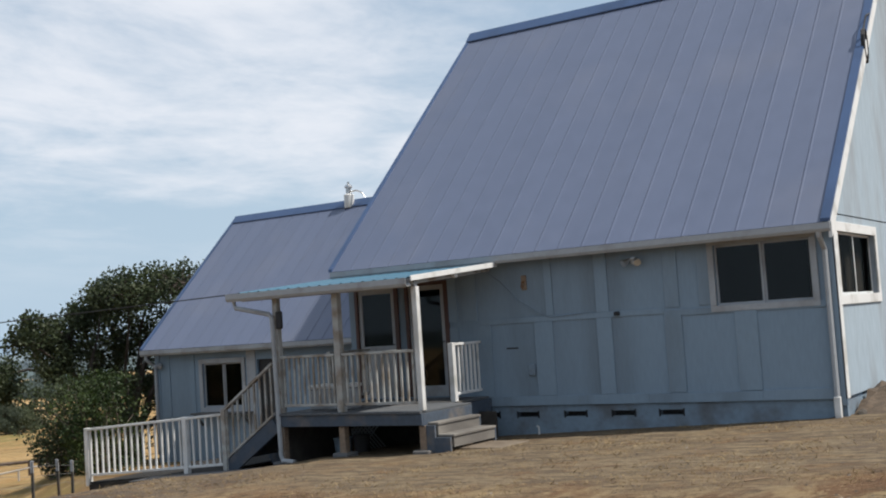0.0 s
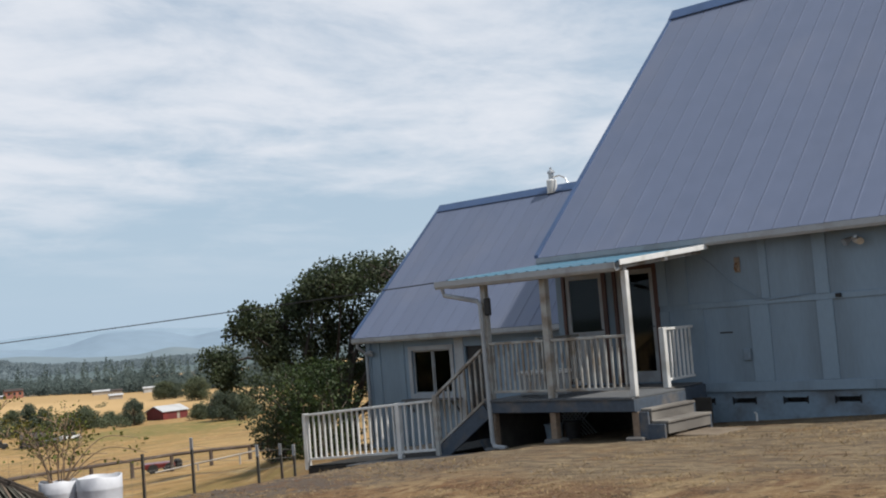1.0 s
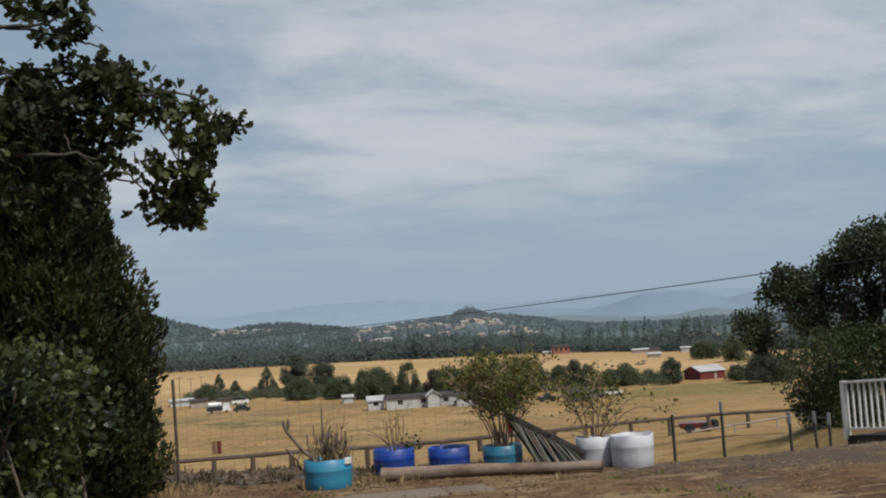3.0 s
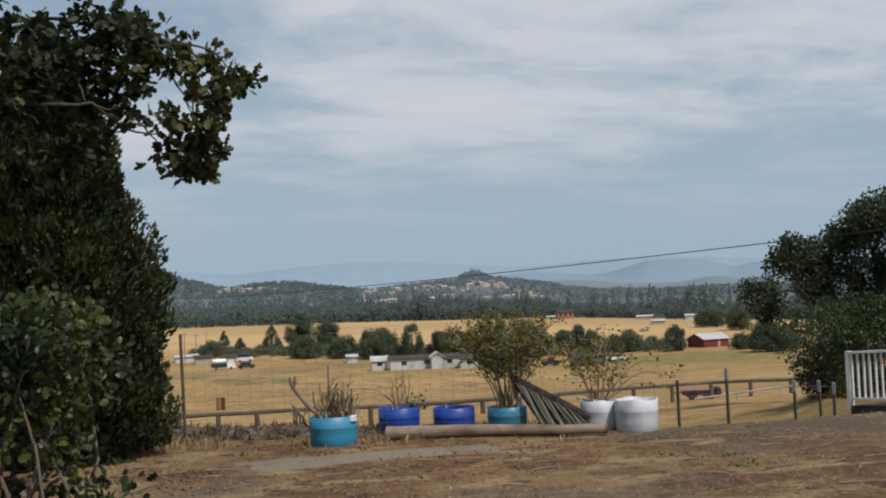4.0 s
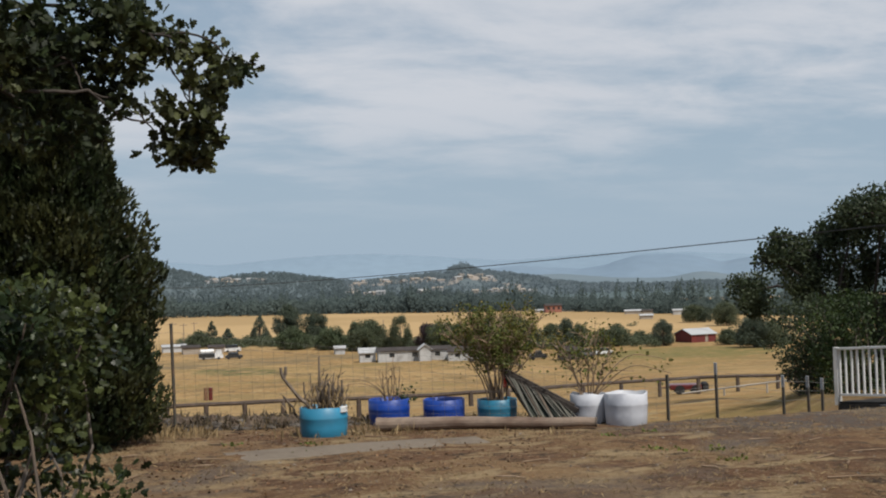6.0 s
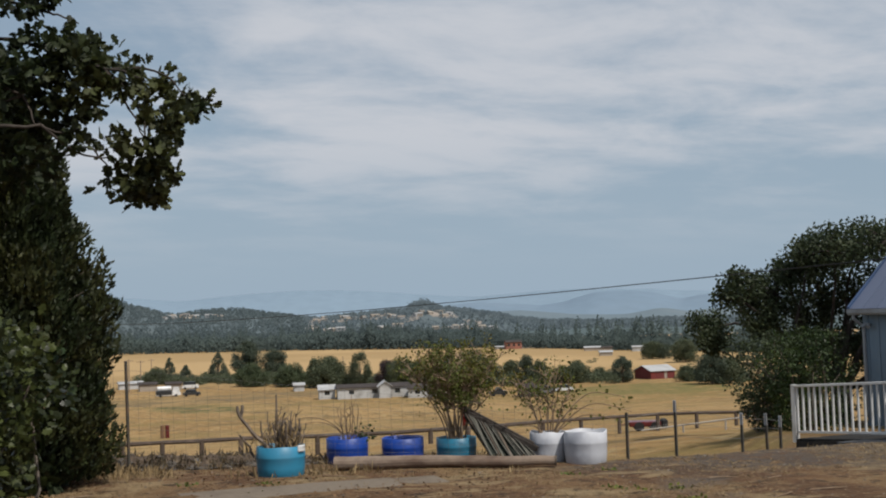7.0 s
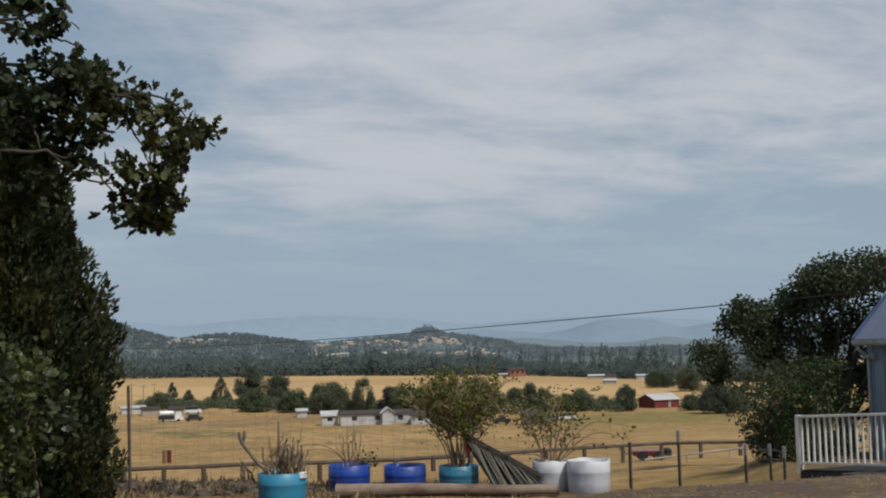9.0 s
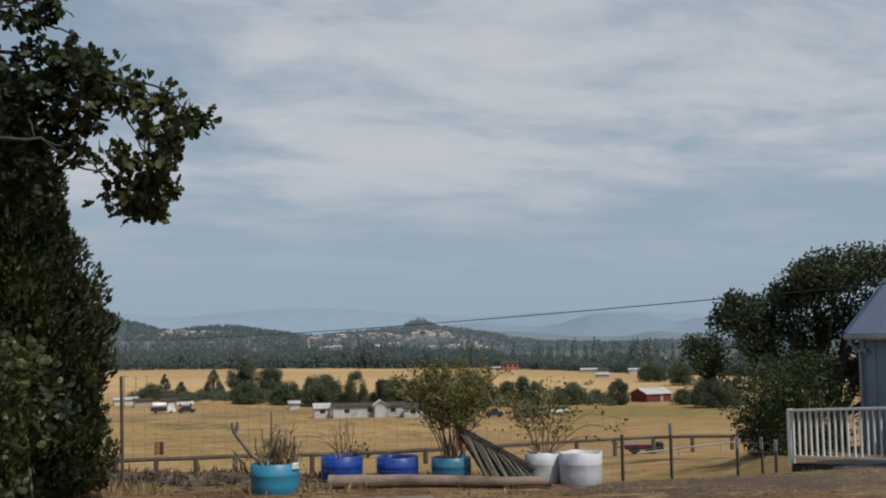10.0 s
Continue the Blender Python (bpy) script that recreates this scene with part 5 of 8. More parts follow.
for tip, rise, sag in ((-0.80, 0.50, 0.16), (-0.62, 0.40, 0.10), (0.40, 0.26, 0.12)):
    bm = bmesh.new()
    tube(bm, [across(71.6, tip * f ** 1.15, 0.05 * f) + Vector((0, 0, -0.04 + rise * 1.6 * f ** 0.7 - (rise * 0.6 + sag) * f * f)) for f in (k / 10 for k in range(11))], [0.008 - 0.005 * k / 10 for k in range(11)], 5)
    part("arching_shoot", bm, TWIG, sp)
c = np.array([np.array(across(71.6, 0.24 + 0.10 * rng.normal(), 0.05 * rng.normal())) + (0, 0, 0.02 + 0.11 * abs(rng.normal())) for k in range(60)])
leaf_mesh("leaves", c, rng.normal(size=(60, 3)) + (0, 0, 0.3), 0.035 + 0.03 * rng.random(60), LEAF_KITE * (1.4, 1, 1), BUSHGREEN, sp, rng=rng)
full = [(a, 0.18 + 0.62 * rng.random(), 0.92 + 0.55 * rng.random(), 0.012, 0.12) for a in range(0, 360, 14)]
shrub("leafy_shrub", "tall twiggy shrub with thin olive-yellow crown", top4, full, 28, TUBLEAF, 0.042, rng, twigs=16, spread=0.17, start=0.56)
arch = [(a, 0.10 + 0.28 * rng.random(), 0.60 + 0.42 * rng.random(), 0.011, 0.1) for a in range(0, 360, 36)]
ars = shrub("arching_shrub", "leafy shrub with long bare arching shoots", top5, arch, 44, TUBLEAF, 0.045, rng, twigs=8, spread=0.12, start=0.6)
c, d = [], []
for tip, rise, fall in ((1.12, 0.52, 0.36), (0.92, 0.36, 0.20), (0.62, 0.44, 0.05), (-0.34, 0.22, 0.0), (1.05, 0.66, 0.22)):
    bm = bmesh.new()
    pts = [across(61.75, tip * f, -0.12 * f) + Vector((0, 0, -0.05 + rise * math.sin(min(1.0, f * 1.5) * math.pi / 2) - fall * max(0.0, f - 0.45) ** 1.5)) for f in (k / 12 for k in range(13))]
    tube(bm, pts, [0.010 - 0.006 * k / 12 for k in range(13)], 5)
    part("arching_shoot", bm, TWIG, ars, "long bare arching shoot")
    for k in range(9 if tip > 0.9 else 2):
        c.append(np.array(pts[int(rng.integers(8, 13))]) + rng.normal(size=3) * 0.05); d.append(rng.normal(size=3))
leaf_mesh("shoot_leaves", c, d, 0.04 + 0.03 * rng.random(len(c)), LEAF_KITE, TUBLEAF, ars, rng=rng)
ribbon = thing("marking_ribbon", "orange-red ribbon tied to a shrub stem", "ribbon", top4 + Vector((0.12, 0.05, 0.42)))
bm = bmesh.new()
for k in range(2):
    tube(bm, [(0.02 * k, 0.02 * k, 0), (0.03, 0.03 * k, -0.07), (-0.02 + 0.05 * k, 0.01, -0.19)], [0.016, 0.028, 0.02], 5)
part("strip", bm, material("orange_red_ribbon", (0.55, 0.05, 0.03), rough=0.6, vary=0.1), ribbon)

# ---- log, slats, slab, low bank ----
LOGWOOD = material("bleached_log_wood", (0.22, 0.165, 0.125), rough=0.9, second=(0.105, 0.066, 0.048), vary=0.22, grain=22, patch=2.5, bump=0.6, depth=0.008, stretch=(1, 0.35, 1))
log = thing("log", "long bleached peeled log lying on the ground", "log", out(66.8, 14.9))
bm = bmesh.new()
p, q = out(72.25, 15.15), out(61.4, 14.95)
pts = [p.lerp(q, k / 14) for k in range(15)]
for k, v in enumerate(pts):
    v.z = ground_z(v.x, v.y) + 0.075 + 0.012 * noise.noise((k * 0.6, 3, 1)) + 0.01
    v -= log.matrix_world.translation
pts = [Vector((v.x + 0.01 * noise.noise((k, 0.5, 7)), v.y, v.z)) for k, v in enumerate(pts)]
tube(bm, pts, [0.092 - 0.0022 * k + 0.004 * noise.noise((k * 1.3, 0, 0)) for k in range(15)], 14)
part("trunk", bm, LOGWOOD, log)
bm = bmesh.new()
tube(bm, [pts[-1] - (pts[-1] - pts[-2]).normalized() * 0.02, pts[-1] + (pts[-1] - pts[-2]).normalized() * 0.006], [0.066, 0.066], 14)
part("cut_end", bm, BARK, log, "dark cut end")
r2s = random.Random(6)
slats = thing("slat_stack", "leaning fallen panel of weathered grey wooden slats", "slat stack", out(64.2, 15.6))
SLAT = material("weathered_grey_slat", (0.115, 0.11, 0.092), rough=0.85, second=(0.05, 0.055, 0.042), vary=0.2, grain=18, patch=4, bump=0.4, stretch=(1, 1, 0.4), random_tint=0.2)
base = slats.matrix_world.translation
a, b = out(66.04, 15.9, 1.6 - 0.0777 * 15.9) - base, out(62.47, 15.5, 1.6 - 0.1122 * 15.5) - base
down = Vector((0, 0, -1))
for k in range(2):
    bm = bmesh.new()
    o = Vector((0.05 * k, 0.03 * k, -0.055 * k))
    beam(bm, a + o, b + o, 0.045, 0.075, 0.006)
    part("spine_board", bm, DARKBARK, slats, "dark top board of the fallen panel")
feet = [out(64.5 - 2.35 * k / 15, 15.42) for k in range(16)]
feet = [Vector((g.x, g.y, ground_z(g.x, g.y) + 0.015)) - base for g in feet]
for k, g in enumerate(feet):
    p = a.lerp(b, 0.02 + 0.78 * (k / 15) ** 0.9) + Vector((0.05, 0.02, -0.05))
    bm = bmesh.new()
    beam(bm, p, g + across(64, r2s.uniform(-0.07, 0.07), r2s.uniform(-0.04, 0.04)), 0.018 + 0.010 * (k % 3), 0.012, 0.002)
    part("slat", bm, SLAT if k % 4 else BARK, slats)
# dark green sheet added behind the slats to keep their gaps dark
bm = bmesh.new()
q = [a.lerp(b, 0.08) + Vector((-0.03, -0.02, -0.06)), a.lerp(b, 0.95) + Vector((-0.03, -0.02, -0.05)), feet[-1] + Vector((-0.05, -0.03, 0)), feet[2] + Vector((-0.05, -0.03, 0))]
fr = [bm.verts.new(v) for v in q]
bk = [bm.verts.new(v + Vector((-0.02, -0.012, 0))) for v in q]
bm.faces.new(fr); bm.faces.new(bk)
for k in range(4):
    bm.faces.new((fr[k], fr[(k + 1) % 4], bk[(k + 1) % 4], bk[k]))
part("sheet", bm, material("dark_green_gap_fill", (0.020, 0.026, 0.018), rough=0.8, second=(0.035, 0.035, 0.025), vary=0.2, grain=14, patch=3), slats, "dark green sheet added to fill the gaps between slats")
bm = bmesh.new()
beam(bm, feet[1], feet[-1] + across(64, 0.06), 0.05, 0.035, 0.004)
part("foot_board", bm, DARKBARK, slats)
CONC = material("old_concrete", (0.165, 0.13, 0.095), rough=0.95, second=(0.12, 0.092, 0.066), vary=0.16, grain=12, patch=1.6, bump=0.5, depth=0.01)
slab = thing("concrete_slab", "thin broken concrete slab flush with the dirt", "slab", out(73.6, 13.0))
bm = bmesh.new()
for az0, d0, w, l, turn in ((77.4, 12.9, 0.95, 0.8, 12), (74.6, 13.1, 0.95, 0.75, 14), (71.3, 13.3, 1.0, 0.7, 10), (68.6, 13.6, 0.8, 0.6, 16)):
    c = out(az0, d0) - slab.matrix_world.translation
    m = Matrix.Translation(c) @ Matrix.Rotation(radians(az0 + turn - 90), 4, "Z")
    box(bm, (-l / 2, -w / 2, -0.05), (l / 2, w / 2, 0.013), 0.008, m)
part("slab_piece", bm, CONC, slab)
pad = thing("step_stone", "flat grey paving slab at the porch steps", "paving slab", (-9.25, 15.8, ground_z(-9.25, 15.8)))
bm = bmesh.new()
box(bm, (-0.42, -0.5, -0.06), (0.40, 0.45, 0.035), 0.012)
part("slab_piece", bm, CONC, pad)
# low rubble bank behind the tubs, piece by piece
bank = thing("rubble_bank", "low bank of broken concrete and field stones", "stone bank", out(78.0, 16.4))
bank_top = lambda az: 1.6 + float(np.interp(az, (69, 72, 76.4, 81.8, 88), (-0.126, -0.119, -0.1119, -0.1072, -0.104))) * 16.35
STONE = material("grey_brown_rubble", (0.085, 0.072, 0.06), rough=0.95, second=(0.14, 0.12, 0.10), vary=0.25, grain=10, patch=3, bump=0.7, depth=0.015, random_tint=0.3)
bm = bmesh.new()
rows_b = []
for k in range(75):
    az0 = 69.3 + 0.26 * k
    top = smooth(69.3, 71.0, az0)
    row = []
    for off, up in ((-0.50, 0.0), (-0.34, 0.35), (-0.16, 0.8), (0.0, 1.0), (0.25, 0.9), (0.6, 0.1), (0.9, -1.2)):
        g = min(out(az0, 16.35 - 0.55).z, out(az0, 16.35).z) - 0.03
        z = g + (bank_top(az0) - g) * up + (0.06 * noise.noise((az0 * 2.3, off * 3, 1)) + 0.03 * noise.noise((az0 * 7.3, off * 9, 2)) if up > 0 else 0)
        row.append(bm.verts.new(out(az0, 16.35 + off, z) - bank.matrix_world.translation))
    rows_b.append(row)
for r0, r1 in zip(rows_b, rows_b[1:]):
    for i in range(6):
        bm.faces.new((r0[i], r0[i + 1], r1[i + 1], r1[i]))
part("earth", bm, material("grey_brown_bank_earth", (0.090, 0.063, 0.043), rough=0.95, second=(0.165, 0.125, 0.082), vary=0.35, grain=9, patch=2.2, bump=0.8, depth=0.03), bank, "dry crumbling earth of the bank")
variants = []
for k in range(5):
    bm = bmesh.new()
    bmesh.ops.create_icosphere(bm, subdivisions=1, radius=0.5)
    for v in bm.verts:
        v.co *= 0.8 + 0.4 * noise.noise(v.co * 2 + Vector((k * 5, 0, 0)))
    s = part("stone", bm, STONE, bank)
    s.matrix_basis = Matrix.Translation(out(80 - 1.3 * k, 15.92, bank_top(80) - 0.16) - bank.matrix_world.translation) @ Matrix.Diagonal((0.14, 0.2, 0.12, 1))
    variants.append(s)
r2 = random.Random(4)
for k in range(120):
    az0 = r2.uniform(70.5, 88)
    f = r2.uniform(0.0, 1.0)
    d0 = 15.90 + 0.45 * f
    c = out(az0, d0, out(az0, 15.8).z * (1 - f) + bank_top(az0) * f - 0.03)
    m = Matrix.Translation(c - bank.matrix_world.translation) @ Matrix.Rotation(r2.uniform(0, 6.3), 4, "Z") @ Matrix.Diagonal((r2.uniform(0.06, 0.22), r2.uniform(0.08, 0.30), r2.uniform(0.06, 0.16), 1))
    piece("stone", variants[k % 5], bank, m)

# heap of soil and stones against the house corner
heap = thing("soil_heap", "heap of dug soil and stones beside the gable", "soil heap", (-3.7, 18.9, ground_z(-3.7, 18.9)))
bm = bmesh.new()
hv = [[None] * 15 for k in range(11)]
for i in range(11):
    for j in range(15):
        u, v = -0.52 + 1.3 * i / 10, -1.0 + 3.2 * j / 14
        f = max(0.0, 1 - ((u + 0.3) / 1.0) ** 2) * max(0.0, 1 - ((v - 0.8) / 1.8) ** 2)
        hv[i][j] = bm.verts.new((u, v, -0.05 + 0.36 * f * (1 + 0.6 * noise.noise((u * 4, v * 4, 1))) + ground_z(-3.7 + u, 18.9 + v) - ground_z(-3.7, 18.9)))
for i in range(10):
    for j in range(14):
        bm.faces.new((hv[i][j], hv[i + 1][j], hv[i + 1][j + 1], hv[i][j + 1]))
part("soil", bm, SOIL, heap)
for k in range(14):
    u, v = r2.uniform(-0.45, 0.4), r2.uniform(-0.8, 1.6)
    piece("stone", variants[k % 5], heap, Matrix.Translation((u, v, 0.02 + 0.18 * max(0, 1 - abs(v - 0.6))  + ground_z(-3.7 + u, 18.9 + v) - ground_z(-3.7, 18.9))) @ Matrix.Rotation(r2.uniform(0, 6.3), 4, "Z") @ Matrix.Diagonal((r2.uniform(0.12, 0.3), r2.uniform(0.12, 0.34), r2.uniform(0.10, 0.22), 1)))

# ---- fences ----
TPOST = material("rusty_green_steel_post", (0.06, 0.055, 0.045), rough=0.8, second=(0.13, 0.08, 0.05), vary=0.25, grain=14, patch=5, bump=0.3)
fence = thing("wire_fence", "woven wire fence on thin steel posts", "fence", out(82, 15.9))
fo = fence.matrix_world.translation
FPOSTS = ((89.5, 15.8, 1.3), (81.98, 15.9, 1.36), (57.93, 15.9, 1.12), (55.6, 16.3, 1.42), (52.5, 16.75, 1.05), (51.35, 17.2, 0.95), (50.75, 17.3, 0.9))
heads = []
for az0, d0, top in FPOSTS:
    g = out(az0, d0)
    zt = {57.93: 1.6 - 0.0865 * 15.9, 55.6: 1.6 - 0.0772 * 16.3, 52.5: 1.6 - 0.0885 * 16.75, 51.35: 1.6 - 0.089 * 17.2, 50.75: 1.6 - 0.091 * 17.3, 81.98: 1.6 - 0.029 * 15.9}.get(az0, g.z + top)
    tilt = r2.uniform(-0.02, 0.035)
    bm = bmesh.new()
    p0, p1 = Vector((g.x, g.y, g.z - 0.2)) - fo, Vector((g.x + tilt * 0.5, g.y - tilt, zt)) - fo
    beam(bm, p0, p1, 0.036, 0.012, 0.002)
    beam(bm, p0 + Vector((0.012, 0.01, 0)), p1 + Vector((0.012, 0.01, 0)), 0.008, 0.034)
    part("post", bm, TPOST, fence)
    if az0 in (55.6, 52.5, 51.35, 50.75):
        bm = bmesh.new()
        beam(bm, p1 - (p1 - p0).normalized() * 0.16, p1 + Vector((0, 0, 0.005)), 0.040, 0.018, 0.002)
        part("post_cap", bm, GREYWHITE, fence, "white painted post tip")
    heads.append((Vector((g.x, g.y, g.z)) - fo, p1))
PALEPIPE = material("pale_pipe_paint", (0.36, 0.33, 0.29), rough=0.7, vary=0.1, grain=4, patch=1)
WIREM = material("dull_fence_wire", (0.16, 0.15, 0.14), rough=0.6, metal=0.5, vary=0.2)
bm = bmesh.new()
for (g0, h0), (g1, h1) in zip(heads[:2], heads[1:3]):
    for k in range(9):
        f = 0.06 + 0.86 * k / 8
        tube(bm, [g0.lerp(h0, f), g1.lerp(h1, f)], 0.0017, 3)
    n = int((g1 - g0).length / 0.15)
    for k in range(1, n):
        p0, p1 = g0.lerp(g1, k / n), h0.lerp(h1, k / n)
        tube(bm, [p0.lerp(p1, 0.06), p0.lerp(p1, 0.92)], 0.0015, 3)
for (g0, h0), (g1, h1) in zip(heads[2:], heads[3:]):
    for f in (0.35, 0.6, 0.85):
        tube(bm, [g0.lerp(h0, f), g1.lerp(h1, f)], 0.0026, 3)
part("woven_wire", bm, WIREM, fence)

rail_fence = thing("rail_fence", "dark weathered post and rail fence down the slope", "fence", out(81, 55))
ro = rail_fence.matrix_world.translation
FENCEWOOD = material("dark_weathered_fence_wood", (0.075, 0.055, 0.043), rough=0.9, second=(0.13, 0.10, 0.08), vary=0.25, grain=6, patch=1.2, bump=0.4)
last = None
az0 = 86.0
while az0 > 49.5:
    d0 = 55.0 + 17.0 * smooth(68, 56, az0)
    sl = -0.0985 + 0.0105 * smooth(70.5, 52.5, az0)
    top = out(az0, d0, 1.6 + sl * d0 + 0.04 * r2.uniform(-1, 1))
    g = out(az0, d0)
    bm = bmesh.new()
    tube(bm, [Vector((top.x, top.y, min(g.z, top.z - 0.6) - 0.3)) - ro, top - ro + Vector((0, 0, 0.04))], [0.125, 0.115], 7)
    part("post", bm, FENCEWOOD, rail_fence)
    if last is not None:
        bm = bmesh.new()
        tube(bm, [last - ro, top - ro], [0.105, 0.095], 7)
        part("rail", bm, FENCEWOOD, rail_fence)
    last = top
    az0 -= 1.85

for a0, a1 in ((57.2, 55.2), (55.2, 53.2), (53.2, 51.2)):
    bm = bmesh.new()
    p, q = (out(a, 62, 1.6 + (-0.1022 + (57.2 - a) * 0.0021) * 62) for a in (a0, a1))
    tube(bm, [p - ro, q - ro], 0.05, 6)
    part("lower_rail", bm, PALEPIPE, rail_fence, "pale lower pipe rail")
    bm = bmesh.new()
    g = out(a1, 62)
    tube(bm, [Vector((q.x, q.y, min(g.z, q.z - 0.4) - 0.2)) - ro, q - ro], 0.05, 6)
    part("pipe_post", bm, PALEPIPE, rail_fence)

# ---- near trees ----


def limb(bm, p, q, r0, r1, rng, bend=0.12, n=7, sides=7):
    p, q = Vector(p), Vector(q)
    L = (q - p).length
    pts = []
    off = Vector(rng.normal(size=3)) * bend * L
    for k in range(n + 1):
        f = k / n
        pts.append(p.lerp(q, f) + off * math.sin(f * math.pi) + Vector(rng.normal(size=3)) * 0.012 * L * (0 < k < n))
    tube(bm, pts, [r0 + (r1 - r0) * k / n for k in range(n + 1)], sides)
    return pts


def build_oak_branch():
    """The oak whose limbs reach into the view from beside the camera."""
    rng = np.random.default_rng(21)
    foot = out(104.0, 8.2)
    t = thing("oak_tree", "dark oak reaching over with lobed leaves", "tree", foot)
    o = np.array(foot)
    D = 7.0

    def sky(x, y, d=D):
        az, sl = 89.3 - 0.0271 * (x - 16), 0.2437 - 0.000477 * y
        return Vector((-d * math.sin(radians(az)), d * math.cos(radians(az)), 1.6 + sl * d)) - foot
    bm = bmesh.new()
    fork = Vector((0.15, 0.1, 2.4))
    tube(bm, [(0, 0, -0.2), (0.03, 0, 0.5), (0.1, 0.05, 1.5), tuple(fork)], [0.30, 0.24, 0.20, 0.18], 12)
    mids = []
    for x, y, d in ((-60, 60, 7.2), (-40, -60, 7.1), (-20, 150, 6.9), (-120, 260, 7.4), (-160, -60, 7.8)):
        mids.append(limb(bm, fork, sky(x, y, d), 0.034, 0.016, rng)[-1])
    arms = [(0, (180, 50, 7.1)), (0, (120, 110, 6.9)), (0, (260, 60, 7.0)), (1, (110, -70, 7.0)), (1, (150, -40, 7.2)), (2, (150, 160, 6.8)), (2, (60, 200, 7.1)), (1, (60, -110, 7.0))]
    ends = [limb(bm, mids[i], sky(*e), 0.014, 0.009, rng)[-1] for i, e in arms]
    fine = [(0, (240, 40, 7.0)), (2, (330, 80, 7.0)), (2, (395, 105, 7.0)), (2, (300, 130, 7.0)), (0, (230, 130, 7.1)), (2, (330, 190, 7.0)), (5, (265, 215, 6.95)), (5, (210, 165, 6.9)), (2, (310, 240, 7.05)), (3, (150, -20, 7.0)), (4, (215, -20, 7.1)), (1, (140, 160, 6.8)), (1, (60, 130, 6.9)), (6, (20, 190, 7.0)), (6, (110, 230, 7.1)), (3, (150, -100, 7.0))]
    for i, e in fine:
        limb(bm, ends[i], sky(*e), 0.009, 0.004, rng, 0.1)
    limb(bm, sky(210, 165, 6.9), sky(262, 232, 6.95), 0.008, 0.004, rng, 0.05)
    part("trunk", bm, DARKBARK, t, smooth=True)
    cl = []
    spots = [(165, -95, .12), (60, -108, .13), (120, -118, .15), (150, -55, .09), (385, 125, .09), (410, 128, .07), (255, 265, .07), (275, 235, .09), (265, 185, .09), (345, 265, .08), (370, 190, .07), (370, 235, .05), (295, 285, .06), (200, 10, .12), (240, 15, .12), (330, 85, .16), (365, 100, .15), (400, 108, .13), (425, 112, .09), (300, 75, .17), (265, 50, .18), (345, 140, .15), (325, 175, .17), (345, 205, .14), (310, 225, .17), (335, 250, .14), (300, 255, .12), (338, 288, .08), (320, 275, .10), (365, 160, .10), (285, 190, .09), (360, 225, .08),
             (225, 45, .15), (180, 30, .26), (130, 60, .30), (80, 65, .27), (30, 60, .28), (200, 90, .22), (160, 110, .26), (110, 130, .28), (60, 130, .30), (10, 120, .3), (180, 160, .18), (205, 190, .10), (130, 190, .22), (70, 200, .24), (20, 210, .26), (240, 110, .14), (255, 85, .16), (150, 220, .14), (100, 240, .18),
             (112, -60, .15), (140, -88, .12), (90, -85, .12), (-60, 40, .34), (-70, 150, .4)]
    for x, y, r in spots:
        c = sky(x, y, D + rng.uniform(-0.25, 0.25))
        cl.append((tuple(c), r * 0.86))
    # rosettes of leaves at the twig ends
    cs, ds = [], []
    for c0, r in cl:
        for k in range(int(4 + 560 * r * r)):
            p = rng.normal(size=3)
            p *= r * 1.02 * rng.random() ** 0.45 / np.linalg.norm(p)
            axis = p / r * 0.8 + rng.normal(size=3) * 0.5 + (0, 0, 0.15)
            n = int(rng.integers(4, 8))
            v = rng.normal(size=(n, 3))
            v = v / np.linalg.norm(v, axis=1, keepdims=True) + axis * 0.7 + (0, 0, -0.25)
            cs.append(np.repeat((np.array(c0) + p)[None], n, 0) + rng.normal(size=(n, 3)) * 0.008)
            ds.append(v)
    c, d = np.concatenate(cs), np.concatenate(ds)
    leaf_mesh("leaves", c, d, 0.048 + 0.038 * rng.random(len(c)), LEAF_OAK, OAKLEAF, t, rng=rng)


build_oak_branch()


